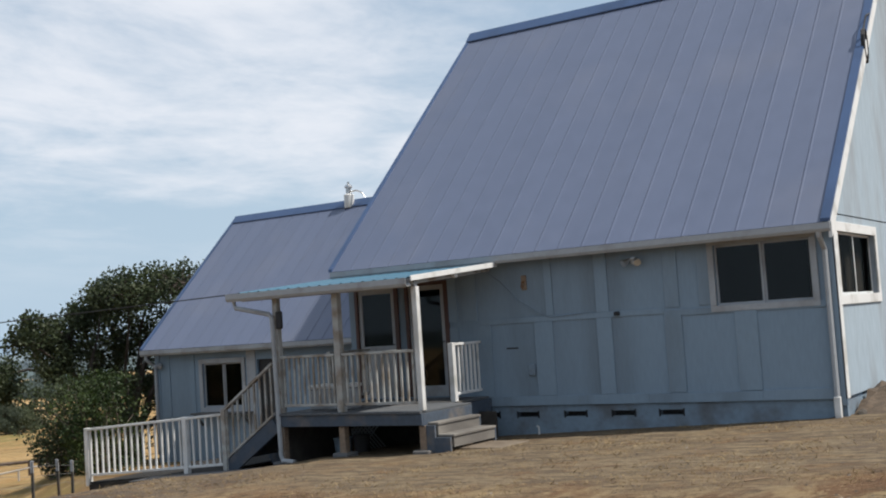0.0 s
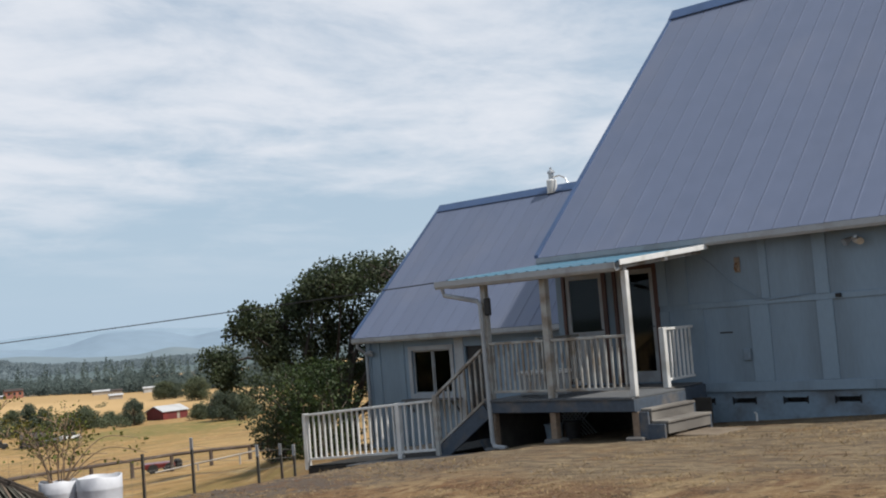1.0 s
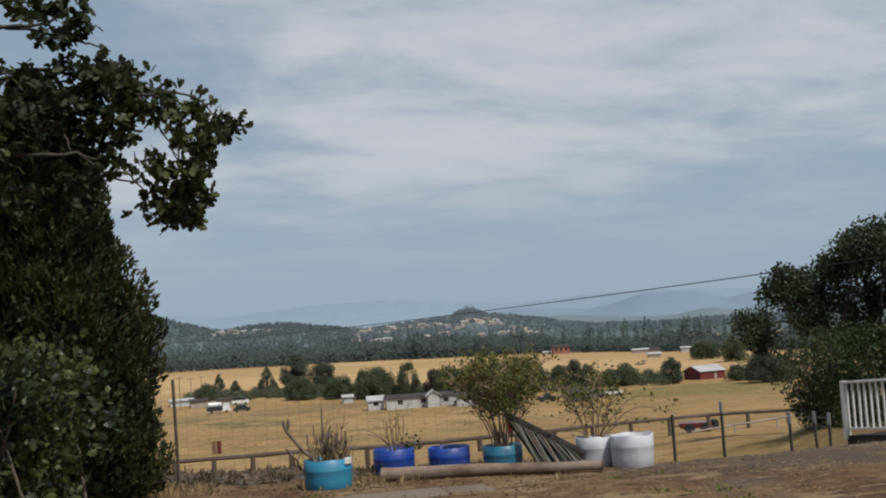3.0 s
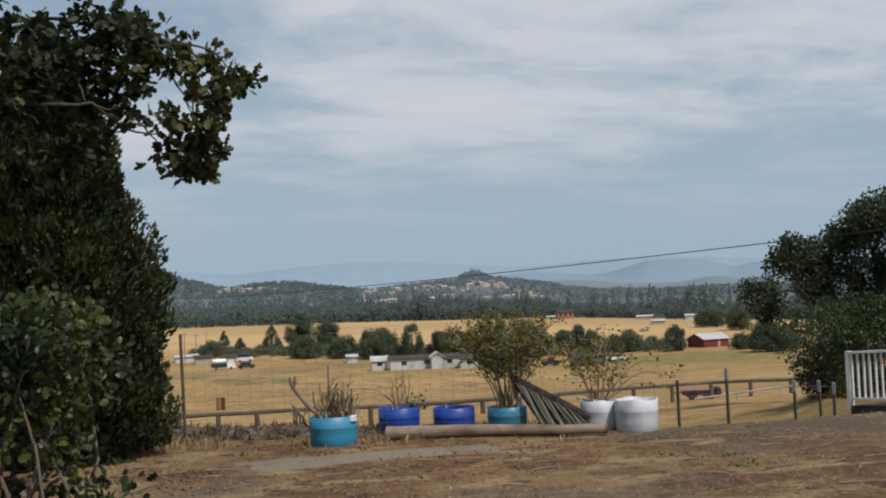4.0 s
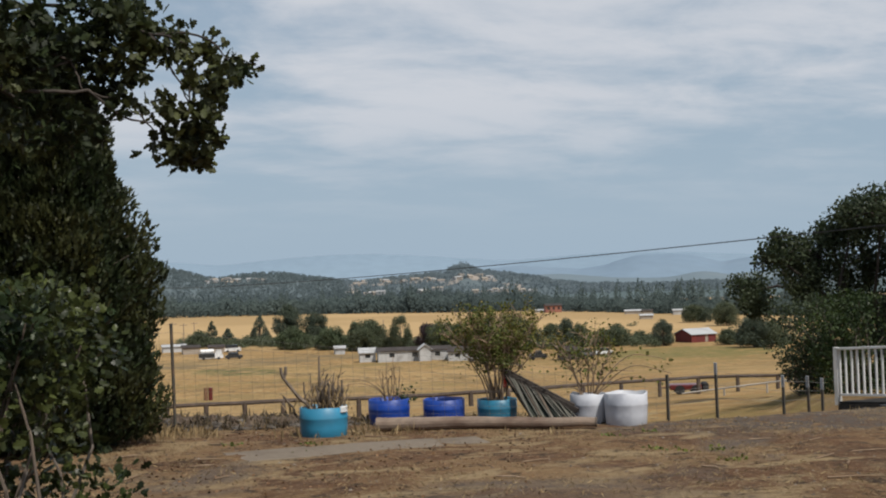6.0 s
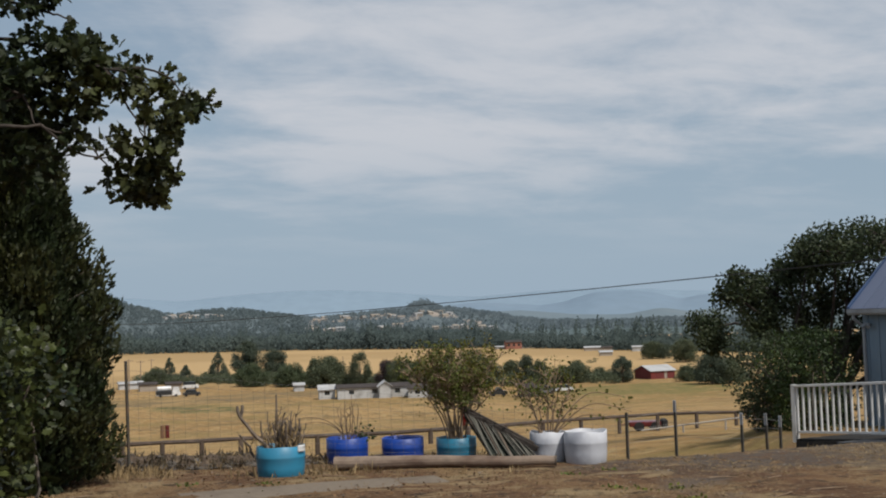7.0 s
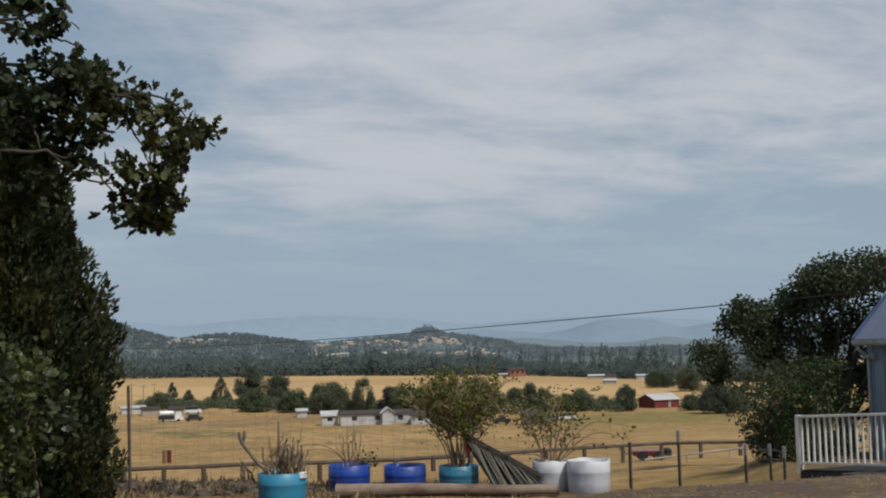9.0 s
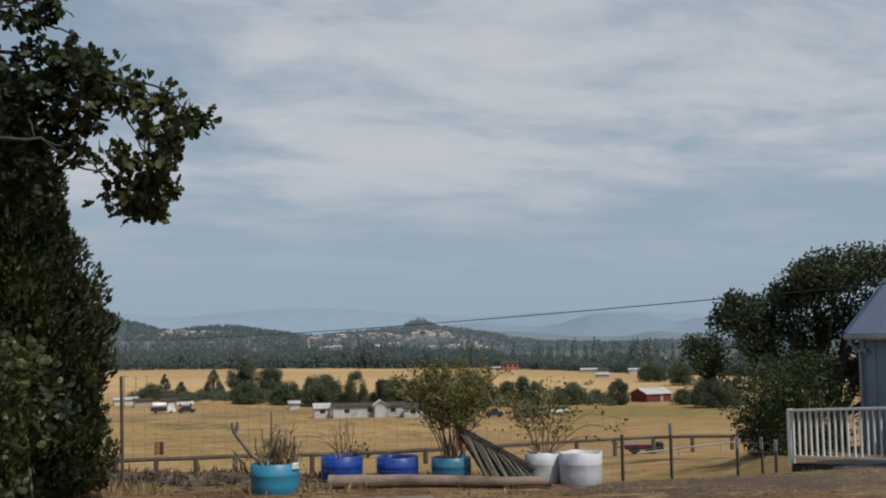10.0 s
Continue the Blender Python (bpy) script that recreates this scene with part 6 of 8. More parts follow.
def build_conifer():
    rng = np.random.default_rng(31)
    foot = out(88.0, 14.6)
    t = thing("conifer", "dense dark green upright conifer", "conifer tree", foot)
    bm = bmesh.new()
    tube(bm, [(0, 0, -0.2), (0, 0, 2.0), (0.05, 0, 5.0)], [0.16, 0.12, 0.03], 9)
    zs, rs = (0.0, 0.25, 0.8, 2.0, 2.55, 2.75, 3.2, 3.8, 4.4, 5.2), (1.15, 1.36, 1.42, 1.42, 1.34, 1.08, 0.98, 0.82, 0.5, 0.05)
    cs, ds = [], []
    n = 62000
    z = rng.random(n) ** 1.05 * 5.15
    az = rng.random(n) * math.tau
    lob = np.array([0.86 + 0.26 * noise.noise((1.6 * math.cos(a), 1.6 * math.sin(a), 1.1 * h)) + 0.24 * noise.noise((5 * math.cos(a), 5 * math.sin(a), 3.2 * h)) for a, h in zip(az, z)])
    r = np.interp(z, zs, rs) * lob * (0.78 + 0.26 * rng.random(n) ** 0.7)
    c = np.stack([r * np.cos(az), r * np.sin(az), z + 0.05], -1)
    d = np.stack([np.cos(az) * 0.55, np.sin(az) * 0.55, np.full(n, 0.95)], -1) + rng.normal(size=(n, 3)) * 0.40
    for k in range(60):
        a, h = rng.random() * math.tau, 0.3 + 4.2 * rng.random()
        rr = float(np.interp(h, zs, rs))
        tube(bm, [(0, 0, h - 0.25), (rr * 0.5 * math.cos(a), rr * 0.5 * math.sin(a), h - 0.1), (rr * 0.85 * math.cos(a), rr * 0.85 * math.sin(a), h + 0.15)], [0.02, 0.014, 0.006], 4)
    part("trunk", bm, BARK, t)
    leaf_mesh("foliage", c, d, 0.055 + 0.085 * rng.random(n) ** 1.5, LEAF_SPRAY * (1.25, 1, 1), CONIFER, t, rng=rng)
    # the inner mass of old foliage
    n = 5000
    z = rng.random(n) * 4.9
    az = rng.random(n) * math.tau
    r = np.interp(z, zs, rs) * (0.35 + 0.35 * rng.random(n))
    leaf_mesh("inner_foliage", np.stack([r * np.cos(az), r * np.sin(az), z], -1), rng.normal(size=(n, 3)) + (0, 0, 0.5), 0.22 + 0.12 * rng.random(n), LEAF_KITE, CONIFER, t, rng=rng)


build_conifer()


def broad_bush(name, label, foot, clumps, per, size, shape, mat, seed, flat=1.0, category="bush"):
    rng = np.random.default_rng(seed)
    t = thing(name, label, category, foot)
    for c, r in clumps:
        bm = bmesh.new()
        limb(bm, (rng.normal() * 0.1, rng.normal() * 0.1, -0.1), c, 0.014, 0.005, rng, n=4, sides=5)
        part("stem", bm, BARK, t)
    c, d = clump_leaves(clumps, per, rng, shell=0.4, outward=0.6, flat=flat)
    c[:, 2] = np.maximum(c[:, 2], 0.03)
    leaf_mesh("leaves", c, d, size * (0.6 + 0.8 * rng.random(len(c))), shape, mat, t, rng=rng)
    return t


rng = np.random.default_rng(41)
near = []
for k in range(46):
    z = rng.random() * 1.55
    a = rng.random() * math.tau
    r = 0.52 * math.sqrt(rng.random()) * (1 - 0.25 * max(0, z - 1.0))
    near.append(((r * math.cos(a), r * math.sin(a), 0.12 + z), 0.16 + 0.10 * rng.random()))
broad_bush("leafy_bush", "green shrub with glossy lobed leaves", out(90.2, 6.1), near, 3000, 0.052, LEAF_OAK * (1.2, 1, 1), BUSHLEAF, 42)


def build_far_oak():
    """Lobes of the crown as (bearing, slope from the yard, radius), each a cluster of sprays."""
    rng = np.random.default_rng(51)
    foot = out(48.0, 34.0)
    t = thing("oak_tree", "spreading dark green oak behind the wing", "tree", foot)
    bm = bmesh.new()
    tube(bm, [(0, 0, -0.6), (0.05, 0, 0.5), (0.0, 0.1, 1.2)], [0.36, 0.28, 0.24], 10)
    lobes = ((53.9, -0.015, 0.50), (53.6, -0.030, 0.24), (52.4, 0.009, 0.58), (51.5, 0.000, 0.60), (50.7, 0.008, 0.70), (49.1, 0.042, 0.60), (47.9, 0.044, 0.80), (46.6, 0.045, 0.9), (45.1, 0.050, 0.95), (43.5, 0.042, 1.0),
             (48.7, 0.010, 0.95), (46.9, 0.008, 1.0), (45.0, 0.008, 1.1), (49.5, -0.022, 0.7), (47.4, -0.032, 0.95), (45.5, -0.032, 1.1), (51.2, -0.014, 0.40), (43.3, -0.01, 1.2), (49.8, 0.028, 0.5))
    cl = []
    for az, sl, R in lobes:
        d = 34.0 + rng.uniform(-1.6, 1.6)
        c = Vector((-d * math.sin(radians(az)), d * math.cos(radians(az)), 1.6 + sl * d)) - foot
        arm = limb(bm, (0, 0.1, 1.0), c, 0.085, 0.022, rng, 0.12, 7, 6)[-1]
        for k in range(int(13 + 22 * R)):
            v = Vector(rng.normal(size=3)).normalized() * R * (0.35 + 0.75 * rng.random() ** 0.6)
            v.z *= 0.85
            e = c + v
            cl.append((tuple(e), rng.uniform(0.17, 0.36)))
            limb(bm, arm, e, 0.025, 0.008, rng, 0.1, 3, 4)
    part("trunk", bm, DARKBARK, t)
    c, d = clump_leaves(cl, 1050, rng, shell=0.15, outward=0.5)
    leaf_mesh("crown", c, d, 0.055 + 0.065 * rng.random(len(c)), LEAF_KITE * (1.4, 1, 1), FAROAK, t, rng=rng)


build_far_oak()
rng = np.random.default_rng(61)
low = [((rng.normal() * 0.35, rng.normal() * 0.45, 0.15 + 1.9 * rng.random()), rng.uniform(0.20, 0.40)) for k in range(38)]
broad_bush("green_bush", "bright green bush beside the ramp railing", out(49.5, 27.5), low, 1800, 0.075, LEAF_KITE, BUSHGREEN, 62)
low = [((rng.normal() * 0.36, rng.normal() * 0.4, 0.1 + 2.0 * rng.random()), rng.uniform(0.18, 0.36)) for k in range(40)]
broad_bush("dark_bush", "dark green bush at the fence end", out(51.3, 28.4), low, 1500, 0.075, LEAF_KITE, FAROAK, 63)
low = [((rng.normal() * 0.8, rng.normal() * 0.8, 0.1 + 1.9 * rng.random()), rng.uniform(0.24, 0.48)) for k in range(40)]
broad_bush("dark_bush", "dark green bush beyond the ramp end", out(48.6, 31.0), low, 1500, 0.075, LEAF_KITE, FAROAK, 64)

# ---- ground cover of the yard ----


def yard_points(n, rng, r0, r1, a0=8.0, a1=98.0, limit=True):
    az = rng.uniform(a0, a1, n * 3)
    r = np.sqrt(rng.uniform(r0 * r0, r1 * r1, n * 3))
    x, y = -r * np.sin(np.radians(az)), r * np.cos(np.radians(az))
    keep = []
    for i in range(len(x)):
        if y[i] > 14.2 and -13.2 < x[i] < -9.6 or y[i] > 17.7 or (y[i] > 14.2 and x[i] < -13.0):
            continue
        if limit and x[i] < crest(y[i]) - 0.4:
            continue
        keep.append(i)
        if len(keep) == n:
            break
    return x[keep], y[keep]


def build_cover():
    rng = np.random.default_rng(71)
    x, y = yard_points(52000, rng, 6.5, 19.5)
    dens = np.array([noise.noise((a * 0.55, b * 0.55, 9)) + 0.5 * noise.noise((a * 2.2, b * 2.2, 3)) for a, b in zip(x, y)])
    m = dens > -0.05
    x, y = x[m], y[m]
    z = np.array([ground_z(a, b) for a, b in zip(x, y)])
    d = rng.normal(size=(len(x), 3)) * (1, 1, 0.25) + (0, 0, 0.4)
    ob = leaf_mesh("dry_grass", np.stack([x, y, z], -1), d, 0.020 + 0.050 * rng.random(len(x)) ** 2, LEAF_BLADE, STRAW, None, rng=rng)
    tagged(ob, "short bleached dry grass and straw on the yard", "dry grass", kind="stuff")
    # leaf litter and clods
    x, y = yard_points(4200, rng, 6.5, 19.5)
    verts, faces = [], []
    for a, b in zip(x, y):
        s = 0.008 + 0.024 * rng.random() ** 3
        z0 = ground_z(a, b)
        i = len(verts)
        t = rng.random() * 6.28
        for k in range(4):
            verts.append((a + s * math.cos(t + k * 1.57) * rng.uniform(0.7, 1.3), b + s * math.sin(t + k * 1.57) * rng.uniform(0.7, 1.3), z0 - 0.004))
        verts.append((a + s * 0.2 * rng.normal(), b + s * 0.2 * rng.normal(), z0 + s * rng.uniform(0.25, 0.6)))
        faces += [(i, i + 1, i + 4), (i + 1, i + 2, i + 4), (i + 2, i + 3, i + 4), (i + 3, i, i + 4)]
    me = bpy.data.meshes.new("clods")
    me.from_pydata(verts, [], faces)
    me.materials.append(material("soil_clods_and_gravel", (0.10, 0.075, 0.055), rough=0.95, second=(0.22, 0.19, 0.16), vary=0.25, grain=20, patch=4, bump=0.3, random_tint=0.5, island=True))
    tagged(new("clods", me), "soil clods and gravel scattered on the yard", "gravel", kind="stuff")
    # dead weeds at the yard edge and against the bank
    az = rng.uniform(63, 90, 4200)
    dd = 15.5 + rng.normal(size=len(az)) * 0.45
    x, y = -dd * np.sin(np.radians(az)), dd * np.cos(np.radians(az))
    keep = np.array([noise.noise((a * 0.9, b * 0.9, 2)) > -0.05 and y0 < 12.5 for a, b, y0 in zip(x, y, y)])
    x, y = x[keep], y[keep]
    z = np.array([ground_z(a, b) for a, b in zip(x, y)])
    ob = leaf_mesh("dead_weeds", np.stack([x, y, z], -1), rng.normal(size=(len(x), 3)) * (0.5, 0.5, 0.2) + (0, 0, 1), 0.05 + 0.12 * rng.random(len(x)) ** 2, LEAF_BLADE, STRAW, None, rng=rng)
    tagged(ob, "tall dead weeds along the yard edge", "dead weeds", kind="stuff")
    # dry growth over the bank
    az = rng.uniform(70, 88, 5200)
    f = rng.random(len(az))
    pts = [out(a, 15.85 + 0.6 * q) for a, q in zip(az, f)]
    c = np.array([(p.x, p.y, out(a, 15.8).z * (1 - q) + bank_top(a) * q - 0.04) for p, a, q in zip(pts, az, f)])
    keep = np.array([noise.noise((a * 0.8, q * 2, 6)) > -0.1 for a, q in zip(az, f)])
    c = c[keep]
    ob = leaf_mesh("bank_weeds", c, rng.normal(size=(len(c), 3)) * (0.7, 0.7, 0.3) + (0, 0, 0.8), 0.05 + 0.14 * rng.random(len(c)) ** 2, LEAF_BLADE, DULLSTRAW, None, rng=rng)
    tagged(ob, "dry brown weeds over the low bank", "dead weeds", kind="stuff")
    # green weeds low in the dirt
    spots = [np.array(out(rng.uniform(52, 84), rng.uniform(11, 15))) for k in range(9)]
    n = 26
    c = np.concatenate([p + rng.normal(size=(n, 3)) * (0.08, 0.06, 0.0) for p in spots])
    ob = leaf_mesh("green_weeds", c, rng.normal(size=(len(c), 3)) * (1, 1, 0.2) + (0, 0, 0.4), 0.03 + 0.03 * rng.random(len(c)), LEAF_KITE, FRESH, None, rng=rng)
    tagged(ob, "small green weeds in bare dirt", "weeds", kind="stuff")
    # fallen leaves under the oak and across the dirt
    x, y = yard_points(6500, rng, 5.5, 15.6, 64.0, 98.0)
    keep = np.array([noise.noise((a * 0.7, b * 0.7, 5)) + 0.35 * rng.normal() > -0.05 for a, b in zip(x, y)])
    x, y = x[keep], y[keep]
    z = np.array([ground_z(a, b) + 0.006 for a, b in zip(x, y)])
    ob = leaf_mesh("leaf_litter", np.stack([x, y, z], -1), rng.normal(size=(len(x), 3)) * (1, 1, 0.18) + (0, 0, 0.1), 0.014 + 0.030 * rng.random(len(x)), LEAF_OAK, LITTER, None, rng=rng)
    tagged(ob, "curled brown fallen leaves on the dirt", "leaf litter", kind="stuff")
    # sticks
    for k in range(26):
        a, dd = rng.uniform(14, 86), rng.uniform(9, 15.3)
        foot = out(a, dd)
        if foot.y > 14 and foot.x < -9:
            continue
        L = rng.uniform(0.15, 0.5)
        t = rng.random() * math.pi
        bm = bmesh.new()
        tube(bm, [(-L / 2 * math.cos(t), -L / 2 * math.sin(t), 0.012), (0.02, 0.03, 0.02), (L / 2 * math.cos(t), L / 2 * math.sin(t), 0.014)], [0.009, 0.008, 0.004], 5)
        ob = part("stick", bm, TWIG, None)
        ob.matrix_world = Matrix.Translation(foot)
        tagged(ob, "dry fallen stick on the ground", "stick", group="sticks on the ground")


build_cover()

# ---- the valley ----
VZ = -16.0


def ground_drop(x, y):
    return Vector((x, y, ground_z(x, y)))


# valley foliage colours are lightened to carry the haze of distance
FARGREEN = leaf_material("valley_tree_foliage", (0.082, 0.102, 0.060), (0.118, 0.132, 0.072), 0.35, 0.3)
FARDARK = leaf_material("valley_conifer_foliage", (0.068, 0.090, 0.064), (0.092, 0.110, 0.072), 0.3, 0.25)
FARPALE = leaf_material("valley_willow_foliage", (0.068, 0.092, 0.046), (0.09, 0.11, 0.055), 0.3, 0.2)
FARMAROON = leaf_material("maroon_tree_foliage", (0.045, 0.032, 0.036), (0.06, 0.04, 0.042), 0.3, 0.1)


def valley_tree(kind, az, d, w, h, mat, seed, label):
    """Trunk and a crown of small leaf clusters, in the outline of its kind."""
    rng = np.random.default_rng(seed)
    foot = out(az, d)
    t = thing("valley_tree", label, "tree", foot, group="trees in the valley")
    bm = bmesh.new()
    tube(bm, [(0, 0, -0.5), (0, 0, h * 0.35), (0.1, 0, h * 0.8)], [0.28, 0.22, 0.08], 7)
    cl = []
    if kind == "cone":
        for k in range(60):
            f = rng.random() ** 0.8
            r = w / 2 * (1 - f) ** 0.8 + 0.2
            a = rng.random() * math.tau
            cl.append(((r * 0.75 * math.cos(a), r * 0.75 * math.sin(a), h * (0.1 + 0.85 * f)), 0.35 + 0.09 * w * (1 - f)))
    elif kind == "column":
        for k in range(50):
            f = rng.random()
            r = w / 2 * (0.75 + 0.3 * math.sin(math.pi * min(1, f * 1.1))) * (1 - max(0, f - 0.75) * 2.4)
            a = rng.random() * math.tau
            cl.append(((r * 0.7 * math.cos(a), r * 0.7 * math.sin(a), h * (0.08 + 0.86 * f)), 0.35 + 0.1 * w))
    else:
        for k in range(46):
            a, f = rng.random() * math.tau, rng.uniform(0.02, 1)
            r = w / 2 * math.sqrt(max(0.05, 1 - (2 * f - 0.75) ** 2 * 0.62)) * math.sqrt(rng.random())
            cl.append(((r * 0.85 * math.cos(a), r * 0.85 * math.sin(a), h * (0.12 + 0.76 * f)), rng.uniform(0.10, 0.17) * w))
    for c, r in cl[::5]:
        tube(bm, [(0, 0, h * 0.3), tuple(Vector(c) * 0.6 + Vector((0, 0, h * 0.12))), c], [0.12, 0.07, 0.03], 5)
    part("trunk", bm, BARK, t)
    c, dd = clump_leaves(cl, 210, rng, shell=0.15, outward=0.4)
    n = len(c)
    leaf_mesh("crown", c, dd, (0.15 + 0.17 * rng.random(n)) * (0.75 + 0.035 * w), LEAF_KITE * (1.5, 1, 1), mat, t, rng=rng)
    return t


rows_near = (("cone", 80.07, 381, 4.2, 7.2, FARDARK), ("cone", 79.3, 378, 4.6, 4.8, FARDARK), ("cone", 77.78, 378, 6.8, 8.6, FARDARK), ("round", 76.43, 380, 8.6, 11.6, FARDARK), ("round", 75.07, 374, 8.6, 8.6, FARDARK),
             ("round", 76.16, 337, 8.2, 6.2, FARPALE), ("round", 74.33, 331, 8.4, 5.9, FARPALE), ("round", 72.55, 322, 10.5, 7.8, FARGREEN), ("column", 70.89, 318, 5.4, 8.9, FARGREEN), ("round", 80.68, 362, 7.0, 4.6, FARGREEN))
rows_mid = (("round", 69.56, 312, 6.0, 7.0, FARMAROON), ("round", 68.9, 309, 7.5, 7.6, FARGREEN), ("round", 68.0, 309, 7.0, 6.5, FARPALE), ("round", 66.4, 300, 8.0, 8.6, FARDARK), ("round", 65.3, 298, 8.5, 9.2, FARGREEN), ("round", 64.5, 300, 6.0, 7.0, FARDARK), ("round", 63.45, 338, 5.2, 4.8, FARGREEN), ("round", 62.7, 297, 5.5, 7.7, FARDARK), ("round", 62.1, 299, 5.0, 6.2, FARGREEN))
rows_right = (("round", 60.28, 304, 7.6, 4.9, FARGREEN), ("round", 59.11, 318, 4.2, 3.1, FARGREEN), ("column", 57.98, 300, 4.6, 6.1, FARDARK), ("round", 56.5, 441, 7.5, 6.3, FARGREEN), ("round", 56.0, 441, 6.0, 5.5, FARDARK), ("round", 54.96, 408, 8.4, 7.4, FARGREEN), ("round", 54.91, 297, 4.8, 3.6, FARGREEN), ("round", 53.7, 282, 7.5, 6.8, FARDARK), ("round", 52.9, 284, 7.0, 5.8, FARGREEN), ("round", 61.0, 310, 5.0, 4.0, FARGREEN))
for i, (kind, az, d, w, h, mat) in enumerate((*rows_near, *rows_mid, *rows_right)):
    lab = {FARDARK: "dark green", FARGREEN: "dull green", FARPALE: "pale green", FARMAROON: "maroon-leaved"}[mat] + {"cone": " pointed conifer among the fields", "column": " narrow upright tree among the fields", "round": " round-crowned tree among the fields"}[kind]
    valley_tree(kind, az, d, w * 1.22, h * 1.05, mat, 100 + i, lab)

# hedges and scrub between the trees
def build_hedges():
    rng = np.random.default_rng(91)
    cl = []
    for k in range(1500):
        az = rng.uniform(52, 81.5)
        line = rng.random()
        d = (rng.normal() * 5 + float(np.interp(az, (52, 58, 64, 70, 76, 82), (296, 312, 312, 326, 360, 378)))) if line < 0.72 else rng.uniform(300, 460)
        if line > 0.72 and az > 66 or noise.noise((az * 0.8, line * 3, 1)) < -0.28 or 55.0 < az < 58.0:
            continue
        p = out(az, d)
        r = rng.uniform(0.5, 1.5) if line < 0.72 else rng.uniform(0.3, 0.8)
        for j in range(3):
            cl.append(((p.x + rng.normal() * r, p.y + rng.normal() * r, p.z + r * rng.uniform(0.1, 1.3 if line < 0.72 else 0.5)), r * 0.9))
    c, d = clump_leaves(cl, 80, rng, shell=0.2, outward=0.4)
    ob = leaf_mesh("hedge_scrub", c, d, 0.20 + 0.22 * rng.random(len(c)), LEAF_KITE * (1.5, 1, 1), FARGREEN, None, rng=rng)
    tagged(ob, "scrub and hedges along the field edges", "scrub", kind="stuff")


build_hedges()

# ---- buildings ----
PALE = material("sun_bleached_wall", (0.46, 0.46, 0.455), rough=0.8, second=(0.26, 0.25, 0.235), vary=0.08, grain=2, patch=0.3, bump=0.1)
BROWNROOF = material("brown_shingle_roof", (0.042, 0.033, 0.030), rough=0.9, second=(0.065, 0.052, 0.046), vary=0.15, grain=2, patch=0.4, bump=0.2)
REDWALL = material("barn_red_boards", (0.13, 0.026, 0.024), rough=0.8, second=(0.17, 0.03, 0.025), vary=0.15, grain=2, patch=0.5, bump=0.2)
BRICKRED = material("orange_red_wall", (0.30, 0.125, 0.088), rough=0.8, second=(0.24, 0.105, 0.08), vary=0.1, grain=1, patch=0.2, bump=0.1)
PALEROOF = material("pale_metal_roof", (0.40, 0.40, 0.40), rough=0.6, second=(0.32, 0.31, 0.30), vary=0.06, grain=1, patch=0.3, bump=0.05)
BLACKWALL = material("dark_weathered_boards", (0.040, 0.036, 0.034), rough=0.85, second=(0.07, 0.06, 0.055), vary=0.2, grain=3, patch=0.6, bump=0.3)
TANWALL = material("tan_wall", (0.33, 0.285, 0.235), rough=0.85, vary=0.08, grain=1, patch=0.3, bump=0.1)
# village walls: distance haze is part of this grey tone
FARWALL = material("haze_tinted_pale_wall", (0.36, 0.355, 0.35), rough=0.85, vary=0.08, grain=1, patch=0.3, bump=0.1)
DARKGLASS = material("dark_window_glass", (0.03, 0.035, 0.04), rough=0.15, vary=0.1)


